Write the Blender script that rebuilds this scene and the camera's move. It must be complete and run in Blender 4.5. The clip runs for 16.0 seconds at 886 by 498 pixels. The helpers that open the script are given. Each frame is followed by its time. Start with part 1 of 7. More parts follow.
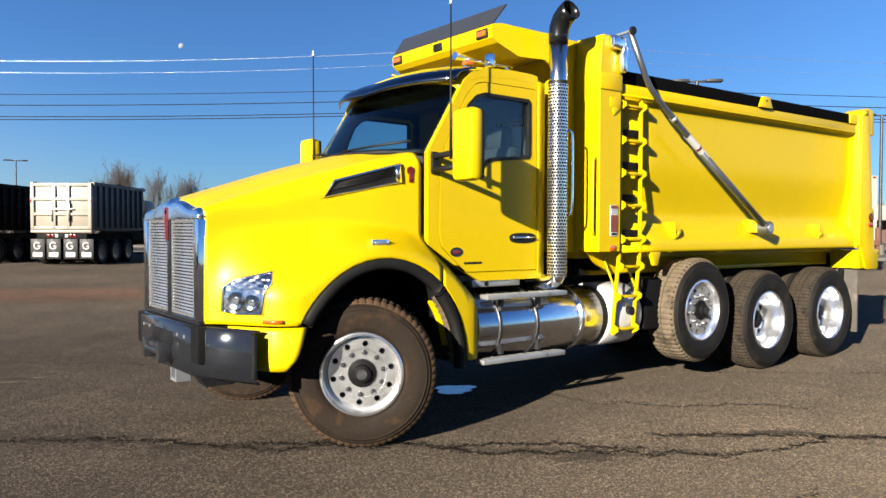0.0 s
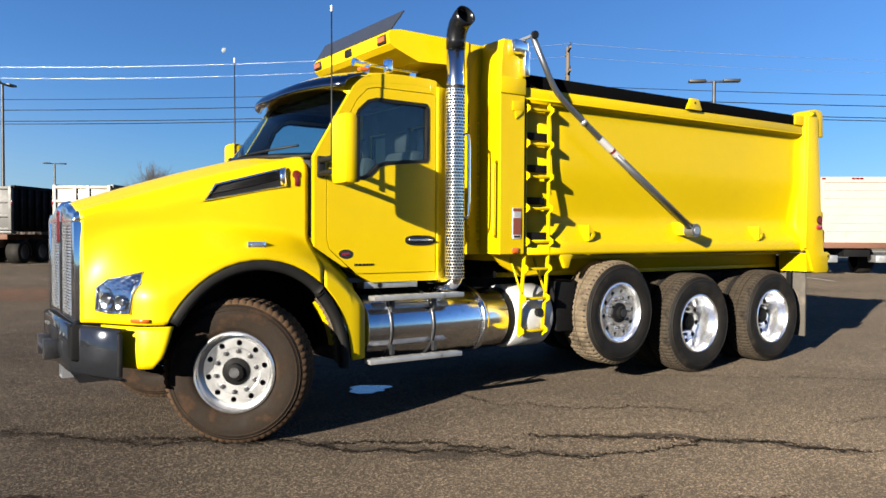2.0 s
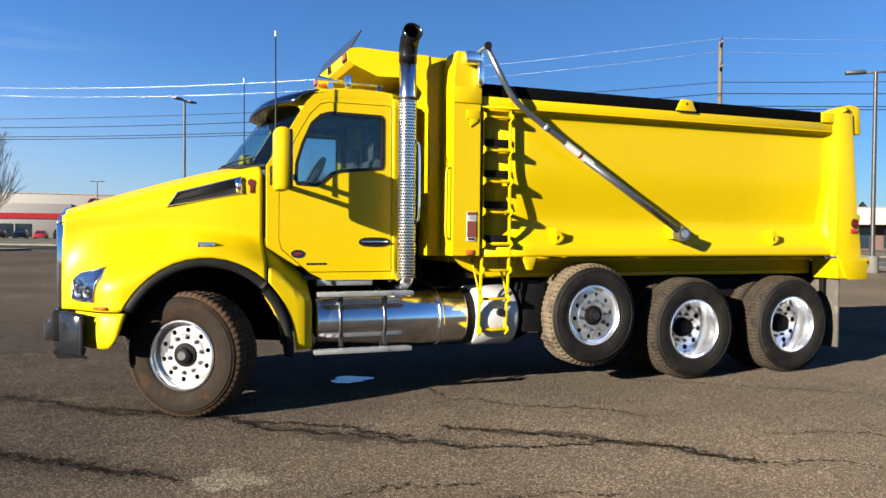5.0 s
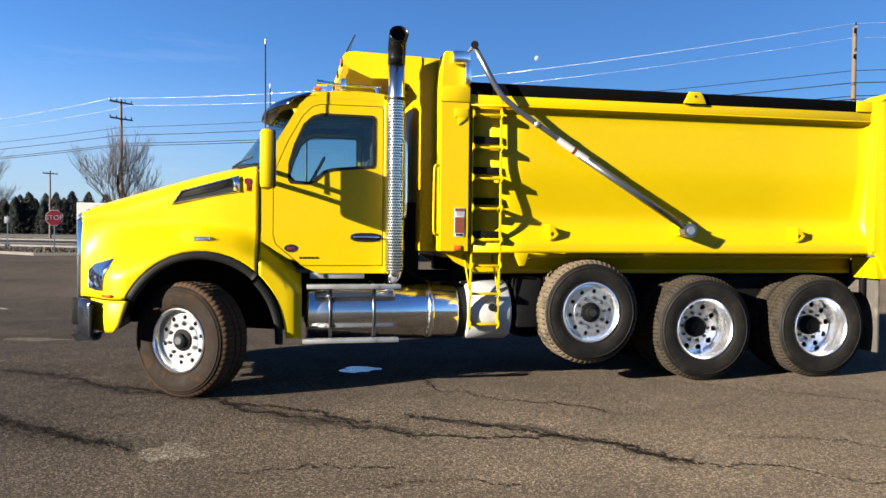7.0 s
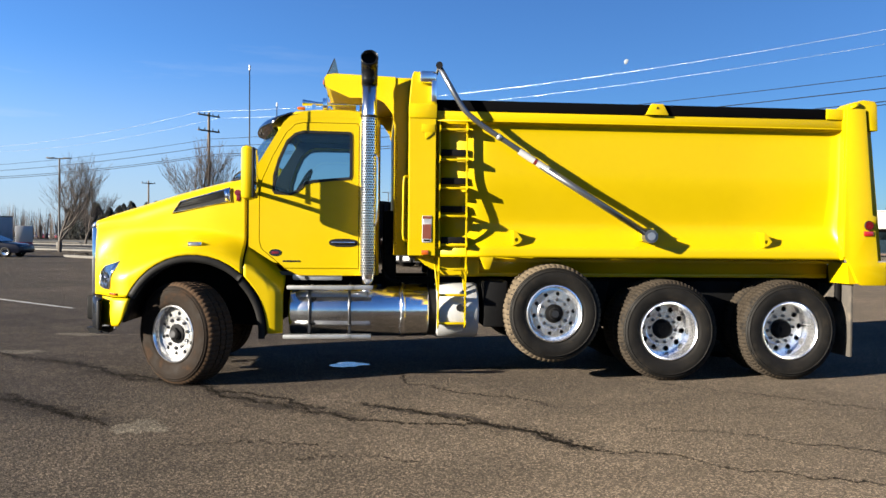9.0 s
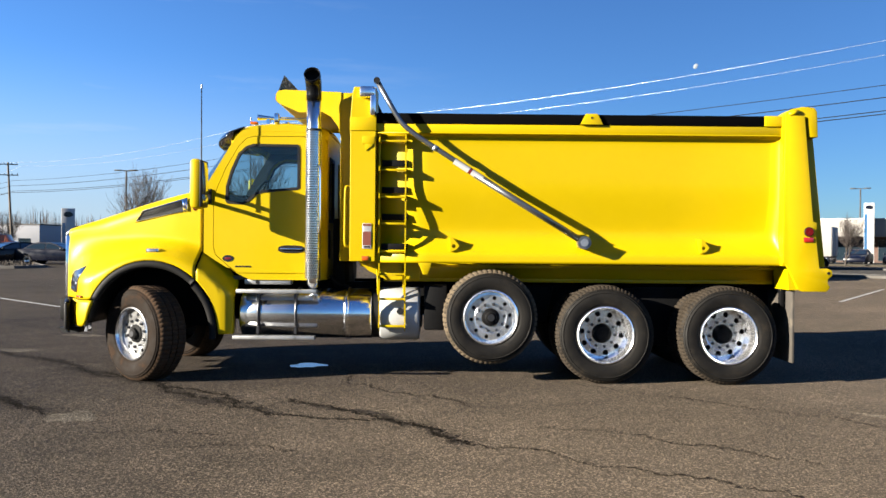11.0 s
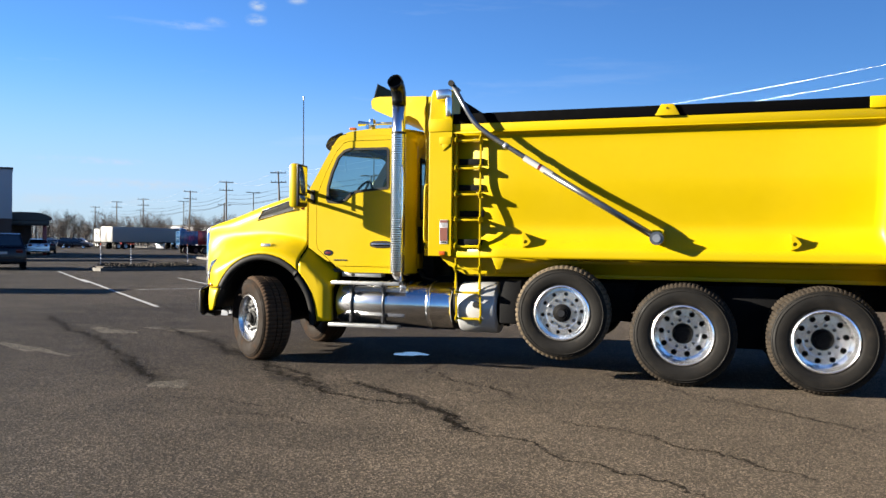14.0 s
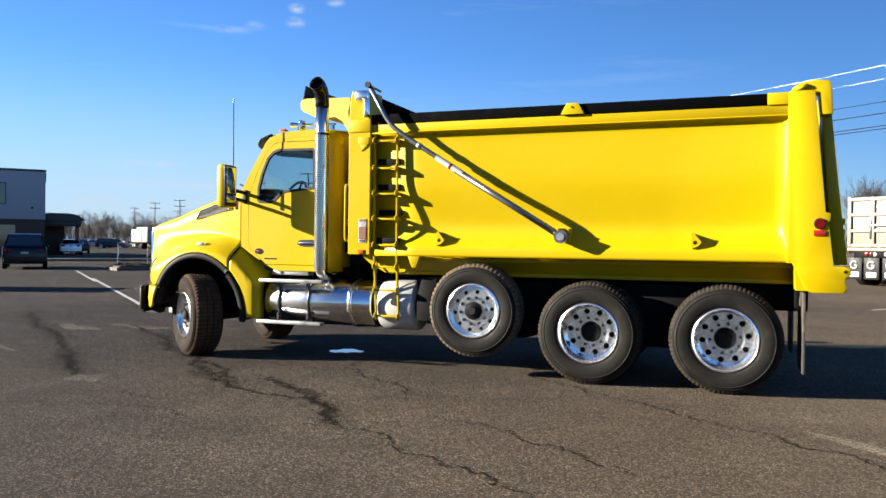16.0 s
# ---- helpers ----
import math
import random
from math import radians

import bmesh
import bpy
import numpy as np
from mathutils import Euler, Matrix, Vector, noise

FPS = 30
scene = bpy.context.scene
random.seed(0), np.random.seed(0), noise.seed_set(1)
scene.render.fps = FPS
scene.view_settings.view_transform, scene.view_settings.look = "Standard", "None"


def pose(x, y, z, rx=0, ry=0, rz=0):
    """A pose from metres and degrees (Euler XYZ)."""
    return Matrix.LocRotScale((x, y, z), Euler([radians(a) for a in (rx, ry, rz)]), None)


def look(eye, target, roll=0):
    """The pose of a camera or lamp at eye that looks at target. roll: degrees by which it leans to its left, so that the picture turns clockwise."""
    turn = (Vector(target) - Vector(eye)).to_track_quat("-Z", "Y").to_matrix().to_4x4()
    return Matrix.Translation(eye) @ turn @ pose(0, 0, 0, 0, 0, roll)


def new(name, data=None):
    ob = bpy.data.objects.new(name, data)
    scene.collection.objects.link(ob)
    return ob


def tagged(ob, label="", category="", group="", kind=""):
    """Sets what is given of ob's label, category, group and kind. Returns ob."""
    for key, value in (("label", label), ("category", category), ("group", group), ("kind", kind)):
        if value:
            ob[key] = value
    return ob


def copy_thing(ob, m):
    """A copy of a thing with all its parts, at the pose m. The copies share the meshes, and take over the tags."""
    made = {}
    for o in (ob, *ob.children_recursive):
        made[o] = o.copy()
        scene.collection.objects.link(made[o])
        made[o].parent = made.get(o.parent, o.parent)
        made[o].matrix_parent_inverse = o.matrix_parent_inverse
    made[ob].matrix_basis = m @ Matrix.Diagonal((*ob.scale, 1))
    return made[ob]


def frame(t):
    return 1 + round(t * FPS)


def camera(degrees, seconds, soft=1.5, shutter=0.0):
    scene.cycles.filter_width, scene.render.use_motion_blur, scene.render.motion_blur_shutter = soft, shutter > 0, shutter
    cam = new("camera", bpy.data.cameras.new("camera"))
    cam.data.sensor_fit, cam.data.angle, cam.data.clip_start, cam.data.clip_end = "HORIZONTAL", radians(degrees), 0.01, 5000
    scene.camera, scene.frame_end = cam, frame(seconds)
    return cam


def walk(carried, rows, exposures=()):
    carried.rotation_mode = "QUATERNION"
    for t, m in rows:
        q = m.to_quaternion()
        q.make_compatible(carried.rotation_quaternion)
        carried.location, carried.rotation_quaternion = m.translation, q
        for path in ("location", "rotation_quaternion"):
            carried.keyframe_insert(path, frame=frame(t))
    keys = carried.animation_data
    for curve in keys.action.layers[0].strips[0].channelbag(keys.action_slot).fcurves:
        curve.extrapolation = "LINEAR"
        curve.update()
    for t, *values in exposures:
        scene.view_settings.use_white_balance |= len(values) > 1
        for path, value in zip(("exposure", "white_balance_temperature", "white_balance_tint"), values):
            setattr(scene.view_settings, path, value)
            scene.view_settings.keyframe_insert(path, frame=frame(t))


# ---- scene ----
cam = camera(59.7, 16.0)
METRES, EYE, TILT, LEAN, TURN = 10.345, 1.47, 0.0, 0.0, -37.0
ROWS = [
    (0.0, 0.0, 0.0, 0.0, 0.0, -1.43, -0.18),
    (0.5, 0.027, 0.003, 0.0016, 1.36, -1.37, -0.23),
    (1.0, 0.0571, -0.0041, 0.0011, 1.81, -1.36, -0.24),
    (1.5, 0.0864, -0.0121, 0.0016, 2.25, -1.32, -0.24),
    (2.0, 0.1123, -0.0078, 0.0011, 2.88, -1.32, -0.25),
    (2.5, 0.1408, -0.0106, 0.0024, 4.28, -1.26, -0.29),
    (3.0, 0.1703, -0.0186, 0.0036, 6.56, -1.29, -0.33),
    (3.5, 0.1996, -0.0204, 0.0019, 9.09, -1.24, -0.38),
    (4.0, 0.2346, -0.0182, 0.0018, 11.2, -1.18, -0.4),
    (6.5, 0.3927, -0.0016, 0.0007, 23.28, -1.29, -0.56),
    (7.0, 0.4249, 0.011, -0.0004, 25.5, -1.29, -0.57),
    (7.5, 0.4555, 0.0148, -0.0001, 26.73, -1.19, -0.55),
    (8.0, 0.4874, 0.0114, 0.0, 28.2, -1.04, -0.55),
    (10.5, 0.6421, 0.0443, 0.0, 36.29, -0.57, -0.5),
    (11.0, 0.6736, 0.057, -0.0011, 36.79, -0.26, -0.49),
    (11.5, 0.7033, 0.0675, -0.0008, 37.71, -0.08, -0.5),
    (12.0, 0.7287, 0.0912, -0.003, 39.26, -0.1, -0.5),
    (12.5, 0.7522, 0.1089, -0.0038, 40.75, -0.12, -0.52),
    (13.0, 0.7773, 0.1248, -0.003, 43.62, -0.18, -0.56),
    (13.5, 0.7936, 0.1441, -0.0057, 49.22, -0.25, -0.62),
    (14.0, 0.8156, 0.1654, -0.0044, 54.94, -0.41, -0.64),
    (14.5, 0.8434, 0.1872, -0.0046, 56.31, -0.42, -0.66),
    (15.0, 0.864, 0.2111, -0.0056, 56.61, -0.3, -0.66),
    (15.5, 0.8764, 0.2375, -0.0048, 57.19, -0.42, -0.58),
    (16.0, 0.8975, 0.2652, -0.0048, 57.71, -0.42, -0.61),
]
walk(cam, [(t, pose(0, 0, EYE, TILT, LEAN, TURN) @ pose(METRES * x, METRES * y, METRES * z, 90 + pitch, roll, yaw)) for t, x, y, z, yaw, pitch, roll in ROWS],
     [(0.0, 2.34), (4.0, 2.40), (7.0, 2.50), (11.0, 2.53), (16.0, 2.56)])

# world and sun
SUN_AZ, SUN_EL = radians(21.8), radians(17.1)      # the way the light travels: angle from +x towards +y, and how steeply it falls
world = bpy.data.worlds.new("sky")
scene.world = world
world.use_nodes = True
wn = world.node_tree.nodes
sky = wn.new("ShaderNodeTexSky")
sky.sky_type, sky.sun_disc = "NISHITA", False
sky.sun_elevation, sky.sun_rotation = SUN_EL, radians(111.8)
sky.altitude, sky.air_density, sky.dust_density, sky.ozone_density = 200, 1.0, 0.1, 5.0
tint = wn.new("ShaderNodeMix")
tint.data_type, tint.blend_type = "RGBA", "MULTIPLY"
tint.inputs["Factor"].default_value, tint.inputs["B"].default_value = 1.0, (0.78, 1.075, 1.43, 1)
world.node_tree.links.new(sky.outputs[0], tint.inputs["A"])
# thin streaks of high cloud, low in one quarter of the sky
wl = world.node_tree.links
way = wn.new("ShaderNodeTexCoord")
stretch = wn.new("ShaderNodeMapping")
stretch.inputs["Scale"].default_value = (3.0, 3.0, 26.0)
streak = wn.new("ShaderNodeTexNoise")
streak.inputs["Scale"].default_value, streak.inputs["Detail"].default_value, streak.inputs["Roughness"].default_value = 1.1, 6, 0.6
wl.new(way.outputs["Generated"], stretch.inputs[0]), wl.new(stretch.outputs[0], streak.inputs["Vector"])
thin = wn.new("ShaderNodeMapRange")
thin.inputs[1].default_value, thin.inputs[2].default_value, thin.inputs[4].default_value = 0.60, 0.85, 0.35
wl.new(streak.outputs[0], thin.inputs[0])
side_of = wn.new("ShaderNodeVectorMath")
side_of.operation = "DOT_PRODUCT"
side_of.inputs[1].default_value = (-0.70, 0.70, -0.6)
wl.new(way.outputs["Generated"], side_of.inputs[0])
only = wn.new("ShaderNodeMapRange")
only.inputs[1].default_value, only.inputs[2].default_value = 0.45, 0.95
wl.new(side_of.outputs["Value"], only.inputs[0])
both = wn.new("ShaderNodeMath")
both.operation = "MULTIPLY"
wl.new(thin.outputs[0], both.inputs[0]), wl.new(only.outputs[0], both.inputs[1])
veil = wn.new("ShaderNodeMix")
veil.data_type = "RGBA"
wl.new(both.outputs[0], veil.inputs["Factor"]), wl.new(tint.outputs["Result"], veil.inputs["A"])
veil.inputs["B"].default_value = (6.5, 7.2, 8.2, 1)
# pale haze low over the same quarter
up = wn.new("ShaderNodeSeparateXYZ")
wl.new(way.outputs["Generated"], up.inputs[0])
low = wn.new("ShaderNodeMapRange")
low.interpolation_type = "SMOOTHSTEP"
low.inputs[1].default_value, low.inputs[2].default_value, low.inputs[3].default_value, low.inputs[4].default_value = 0.0, 0.24, 0.8, 0.0
wl.new(up.outputs["Z"], low.inputs[0])
toward = wn.new("ShaderNodeMapRange")
toward.interpolation_type = "SMOOTHSTEP"
toward.inputs[1].default_value, toward.inputs[2].default_value = 0.35, 0.95
wl.new(side_of.outputs["Value"], toward.inputs[0])
amount = wn.new("ShaderNodeMath")
amount.operation = "MULTIPLY"
wl.new(low.outputs[0], amount.inputs[0]), wl.new(toward.outputs[0], amount.inputs[1])
haze = wn.new("ShaderNodeMix")
haze.data_type = "RGBA"
haze.inputs["B"].default_value = (4.3, 5.2, 6.3, 1)
wl.new(amount.outputs[0], haze.inputs["Factor"]), wl.new(veil.outputs["Result"], haze.inputs["A"])
# single wisps of high cloud: way to the middle, half width and half height, thickness
fray = wn.new("ShaderNodeTexNoise")
fray.inputs["Scale"].default_value, fray.inputs["Detail"].default_value, fray.inputs["Roughness"].default_value = 55.0, 5, 0.6
flat = wn.new("ShaderNodeMapping")
flat.inputs["Scale"].default_value = (1.0, 1.0, 2.2)
wl.new(way.outputs["Generated"], flat.inputs[0]), wl.new(flat.outputs[0], fray.inputs["Vector"])
ragged = wn.new("ShaderNodeMapRange")
ragged.inputs[1].default_value, ragged.inputs[2].default_value = 0.36, 0.62
wl.new(fray.outputs[0], ragged.inputs[0])
last = haze
for middle, wide, high, thick in (((-0.502, 0.817, 0.284), 0.014, 0.008, 0.75), ((-0.506, 0.820, 0.268), 0.016, 0.009, 0.7), ((-0.461, 0.838, 0.293), 0.016, 0.007, 0.6),
                                  ((-0.577, 0.776, 0.255), 0.04, 0.007, 0.35), ((-0.547, 0.795, 0.262), 0.02, 0.007, 0.3),
                                  ((-0.667, 0.739, 0.093), 0.09, 0.006, 0.6), ((-0.640, 0.765, 0.067), 0.13, 0.009, 0.7), ((-0.690, 0.722, 0.046), 0.14, 0.010, 0.5)):
    off = wn.new("ShaderNodeVectorMath")
    off.operation, off.inputs[1].default_value = "SUBTRACT", middle
    wl.new(way.outputs["Generated"], off.inputs[0])
    wider = wn.new("ShaderNodeVectorMath")
    wider.operation, wider.inputs[1].default_value = "MULTIPLY", (1 / wide, 1 / wide, 1 / high)
    wl.new(off.outputs[0], wider.inputs[0])
    away = wn.new("ShaderNodeVectorMath")
    away.operation = "LENGTH"
    wl.new(wider.outputs[0], away.inputs[0])
    fade = wn.new("ShaderNodeMapRange")
    fade.interpolation_type = "SMOOTHSTEP"
    fade.inputs[1].default_value, fade.inputs[2].default_value, fade.inputs[3].default_value, fade.inputs[4].default_value = 0.1, 1.0, thick, 0.0
    wl.new(away.outputs["Value"], fade.inputs[0])
    torn = wn.new("ShaderNodeMath")
    torn.operation = "MULTIPLY"
    wl.new(fade.outputs[0], torn.inputs[0]), wl.new(ragged.outputs[0], torn.inputs[1])
    wisp = wn.new("ShaderNodeMix")
    wisp.data_type = "RGBA"
    wisp.inputs["B"].default_value = (4.9, 5.7, 6.6, 1)
    wl.new(torn.outputs[0], wisp.inputs["Factor"]), wl.new(last.outputs["Result"], wisp.inputs["A"])
    last = wisp
wl.new(last.outputs["Result"], wn["Background"].inputs[0])
wn["Background"].inputs[1].default_value = 0.0222
sun_data = bpy.data.lights.new("sun", "SUN")
sun_data.energy, sun_data.angle, sun_data.color = 5.0, radians(0.55), (1.0, 0.92, 0.79)
sun = new("sun", sun_data)
sun.matrix_world = look((0, 0, 60), (math.cos(SUN_AZ) * math.cos(SUN_EL), math.sin(SUN_AZ) * math.cos(SUN_EL), 60 - math.sin(SUN_EL)))


# ---------------------------------------------------------------- materials
def mat(name, col, rough=0.5, metal=0.0, var=0.12, scale=3.0, grain=60.0, bump=0.0, coat=0.0, dirt=None, dirt_at=0.55, dirt_scale=2.0, rand=0.0, spec=0.5):
    """A surface with variation at two scales, fine relief and, where given, patches of dirt."""
    m = bpy.data.materials.new(name)
    m.use_nodes = True
    n, l = m.node_tree.nodes, m.node_tree.links
    b = n["Principled BSDF"]
    tc = n.new("ShaderNodeTexCoord")
    big, fine = n.new("ShaderNodeTexNoise"), n.new("ShaderNodeTexNoise")
    big.inputs["Scale"].default_value, fine.inputs["Scale"].default_value = scale, grain
    big.inputs["Detail"].default_value, fine.inputs["Detail"].default_value = 5, 3
    for t in (big, fine):
        l.new(tc.outputs["Object"], t.inputs["Vector"])
    add = n.new("ShaderNodeMath")
    add.operation = "ADD"
    l.new(big.outputs[0], add.inputs[0]), l.new(fine.outputs[0], add.inputs[1])
    if rand:
        info = n.new("ShaderNodeObjectInfo")
        mul = n.new("ShaderNodeMath")
        mul.operation = "MULTIPLY_ADD"
        l.new(info.outputs["Random"], mul.inputs[0])
        mul.inputs[1].default_value = rand
        l.new(add.outputs[0], mul.inputs[2])
        add = mul
    rng = n.new("ShaderNodeMapRange")
    rng.inputs[1].default_value, rng.inputs[2].default_value = 0.6, 1.4
    rng.inputs[3].default_value, rng.inputs[4].default_value = 1 - var, 1 + var
    l.new(add.outputs[0], rng.inputs[0])
    vec = n.new("ShaderNodeVectorMath")
    vec.operation = "SCALE"
    vec.inputs[0].default_value = col
    l.new(rng.outputs[0], vec.inputs["Scale"])
    out = vec.outputs[0]
    if dirt:
        d = n.new("ShaderNodeTexNoise")
        d.inputs["Scale"].default_value, d.inputs["Detail"].default_value, d.inputs["Roughness"].default_value = dirt_scale, 8, 0.65
        l.new(tc.outputs["Object"], d.inputs["Vector"])
        ramp = n.new("ShaderNodeMapRange")
        ramp.inputs[1].default_value, ramp.inputs[2].default_value = dirt_at, dirt_at + 0.12
        l.new(d.outputs[0], ramp.inputs[0])
        mix = n.new("ShaderNodeMix")
        mix.data_type = "RGBA"
        l.new(ramp.outputs[0], mix.inputs["Factor"])
        l.new(out, mix.inputs["A"])
        mix.inputs["B"].default_value = (*dirt, 1)
        out = mix.outputs["Result"]
    l.new(out, b.inputs["Base Color"])
    r = n.new("ShaderNodeMapRange")
    r.inputs[1].default_value, r.inputs[2].default_value = 0.3, 0.7
    r.inputs[3].default_value, r.inputs[4].default_value = max(0.02, rough * 0.8), min(1, rough * 1.2)
    l.new(big.outputs[0], r.inputs[0]), l.new(r.outputs[0], b.inputs["Roughness"])
    b.inputs["Metallic"].default_value, b.inputs["Specular IOR Level"].default_value = metal, spec
    if coat:
        b.inputs["Coat Weight"].default_value, b.inputs["Coat Roughness"].default_value = coat, 0.04
    if bump:
        bp = n.new("ShaderNodeBump")
        bp.inputs["Strength"].default_value, bp.inputs["Distance"].default_value = 0.6, bump
        l.new(add.outputs[0], bp.inputs["Height"]), l.new(bp.outputs[0], b.inputs["Normal"])
    return m


def glass(name, tint, gloss=0.02):
    """Thin tinted glass: see-through, with the gloss that the angle gives."""
    m = bpy.data.materials.new(name)
    m.use_nodes = True
    n, l = m.node_tree.nodes, m.node_tree.links
    tr, gl, fr, mx = n.new("ShaderNodeBsdfTransparent"), n.new("ShaderNodeBsdfGlossy"), n.new("ShaderNodeMapRange"), n.new("ShaderNodeMixShader")
    lw, steep = n.new("ShaderNodeLayerWeight"), n.new("ShaderNodeMath")
    steep.operation, steep.inputs[1].default_value = "POWER", 4.5
    l.new(lw.outputs["Facing"], steep.inputs[0]), l.new(steep.outputs[0], fr.inputs[0])
    fr.inputs[3].default_value, fr.inputs[4].default_value = 0.075, 0.8
    tr.inputs[0].default_value = (*tint, 1)
    gl.inputs["Roughness"].default_value = gloss
    l.new(fr.outputs[0], mx.inputs[0]), l.new(tr.outputs[0], mx.inputs[1]), l.new(gl.outputs[0], mx.inputs[2])
    l.new(mx.outputs[0], n["Material Output"].inputs[0])
    return m


YELLOW = mat("yellow_paint", (0.305, 0.2165, 0.0002), 0.4, 0, 0.03, 1.2, 9, 0, 0.10, spec=0.12)
CHROME = mat("chrome", (0.86, 0.87, 0.9), 0.07, 1, 0.03, 4, 40)
CHROME_DARK = mat("dark_chrome", (0.16, 0.17, 0.2), 0.14, 1, 0.05, 3, 30)
ALU = mat("polished_aluminium", (0.82, 0.83, 0.85), 0.17, 1, 0.06, 6, 80)
RIM_BRIGHT = mat("machined_rim", (0.60, 0.6, 0.6), 0.22, 0.93, 0.08, 9, 120)
SHIELD = mat("shield_steel", (0.62, 0.62, 0.61), 0.16, 0.95, 0.06, 9, 120)
RIM = mat("rim_aluminium", (0.86, 0.865, 0.88), 0.2, 0.95, 0.05, 6, 80)
ALU_DULL = mat("dull_aluminium", (0.30, 0.30, 0.295), 0.38, 0.75, 0.2, 9, 120, 0.001, 0, (0.14, 0.133, 0.125), 0.62, 6)
TANK = mat("polished_tank", (0.62, 0.625, 0.64), 0.17, 1, 0.05, 3, 50, 0, 0, (0.36, 0.33, 0.29), 0.62, 5)
STACK = mat("satin_stack", (0.52, 0.55, 0.6), 0.16, 1, 0.04, 4, 40)
STEEL = mat("grey_steel", (0.30, 0.31, 0.33), 0.35, 0.8, 0.12, 5, 60)
GUNMETAL = mat("bumper_steel", (0.05, 0.054, 0.064), 0.07, 0.85, 0.12, 4, 30, 0, 0, (0.05, 0.05, 0.05), 0.68, 3)
SLAT = mat("grille_slats", (0.3, 0.305, 0.315), 0.28, 0.8, 0.06, 6, 60)
RUBBER = mat("tyre_rubber", (0.0044, 0.0038, 0.0031), 0.72, 0, 0.4, 6, 90, 0.0012, 0, (0.0105, 0.0082, 0.0058), 0.55, 7, spec=0.15)
RUBBER_DUSTY = mat("dusty_tyre_rubber", (0.0092, 0.0061, 0.0040), 0.85, 0, 0.35, 6, 90, 0.0012, 0, (0.022, 0.0125, 0.0072), 0.53, 6, spec=0.1)
ARM_STEEL = mat("arm_steel", (0.13, 0.135, 0.145), 0.32, 0.85, 0.12, 5, 60)
CAP_CHROME = mat("cap_chrome", (0.82, 0.83, 0.86), 0.16, 1, 0.03, 4, 40)
LAMP = mat("lamp_reflector", (0.42, 0.43, 0.46), 0.13, 1, 0.1, 9, 60)
TREAD_DUST = mat("dusty_tread", (0.036, 0.0215, 0.0122), 0.9, 0, 0.4, 7, 70, 0.003, 0, (0.019, 0.0128, 0.0085), 0.56, 9, spec=0.1)
TREAD_MUD = mat("muddy_tread", (0.07, 0.054, 0.036), 0.95, 0, 0.4, 7, 70, 0.003, 0, (0.022, 0.017, 0.012), 0.56, 5, spec=0.1)
TREAD_DARK = mat("worn_tread", (0.0218, 0.0168, 0.0118), 0.9, 0, 0.4, 7, 70, 0.003, 0, (0.008, 0.0068, 0.0058), 0.53, 8, spec=0.1)
NUT = mat("dark_nut", (0.05, 0.05, 0.053), 0.35, 0.8, 0.2, 20, 90)
BLACK = mat("black_plastic", (0.0036, 0.0036, 0.0039), 0.55, 0, 0.2, 6, 80, 0.0005, spec=0.2)
TRIM = mat("fender_trim", (0.0072, 0.0069, 0.0064), 0.6, 0, 0.2, 6, 80, 0.0005, spec=0.1)
FRAME = mat("black_frame", (0.0021, 0.0021, 0.0023), 0.75, 0.0, 0.3, 4, 50, 0.001, spec=0.1)
TARP = mat("black_mesh_tarp", (0.0014, 0.0014, 0.0016), 0.9, 0, 0.25, 12, 200, 0.001, spec=0.02)
SMOKED = mat("smoked_plate", (0.0242, 0.0266, 0.0314), 0.2, 0.3, 0.05, 3, 30)
WHITE_TANK = mat("white_enamel", (0.28, 0.28, 0.273), 0.35, 0, 0.05, 4, 30, 0, 0.4)
RED_LENS = mat("red_lens", (0.0677, 0.0015, 0.0015), 0.25, 0, 0.1, 20, 200, 0, 0.0, spec=0.2)
AMBER = mat("amber_lens", (0.3042, 0.0573, 0.0036), 0.15, 0, 0.1, 30, 200, 0, 0.8)
RED_REFLECTOR = mat("red_reflector", (0.2031, 0.0058, 0.0058), 0.2, 0, 0.1, 20, 200, 0, 0.5)
RED_LABEL = mat("faded_red_label", (0.0967, 0.0218, 0.0097), 0.5, 0, 0.08, 20, 100)
RED_BADGE = mat("red_badge", (0.0822, 0.0053, 0.0087), 0.25, 0, 0.05, 20, 100, 0, 0.6)
WHITE_LABEL = mat("white_label", (0.2863, 0.2828, 0.2756), 0.5, 0, 0.04, 10, 80)
SEAT = mat("seat_cloth", (0.0106, 0.0106, 0.0106), 0.9, 0, 0.15, 8, 200, 0.001)
CABIN = mat("cabin_trim", (0.018, 0.021, 0.0215), 0.7, 0, 0.1, 6, 100)
MUDFLAP = mat("dusty_mudflap", (0.03, 0.0255, 0.020), 0.85, 0, 0.3, 5, 60, 0.001, 0, (0.085, 0.068, 0.049), 0.5, 3)
BLACK_GLOSS = mat("black_gloss", (0.0035, 0.0038, 0.0045), 0.22, 0, 0.1, 6, 80, 0, 0.2, spec=0.2)
GLASS = glass("tinted_glass", (0.58, 0.72, 0.75))
CLEAR = glass("clear_lens", (0.9, 0.92, 0.94))


# ---------------------------------------------------------------- mesh helpers
def origin_of(ob):
    p = Vector(ob.location)
    while ob.parent:
        ob = ob.parent
        p = p + Vector(ob.location)
    return p


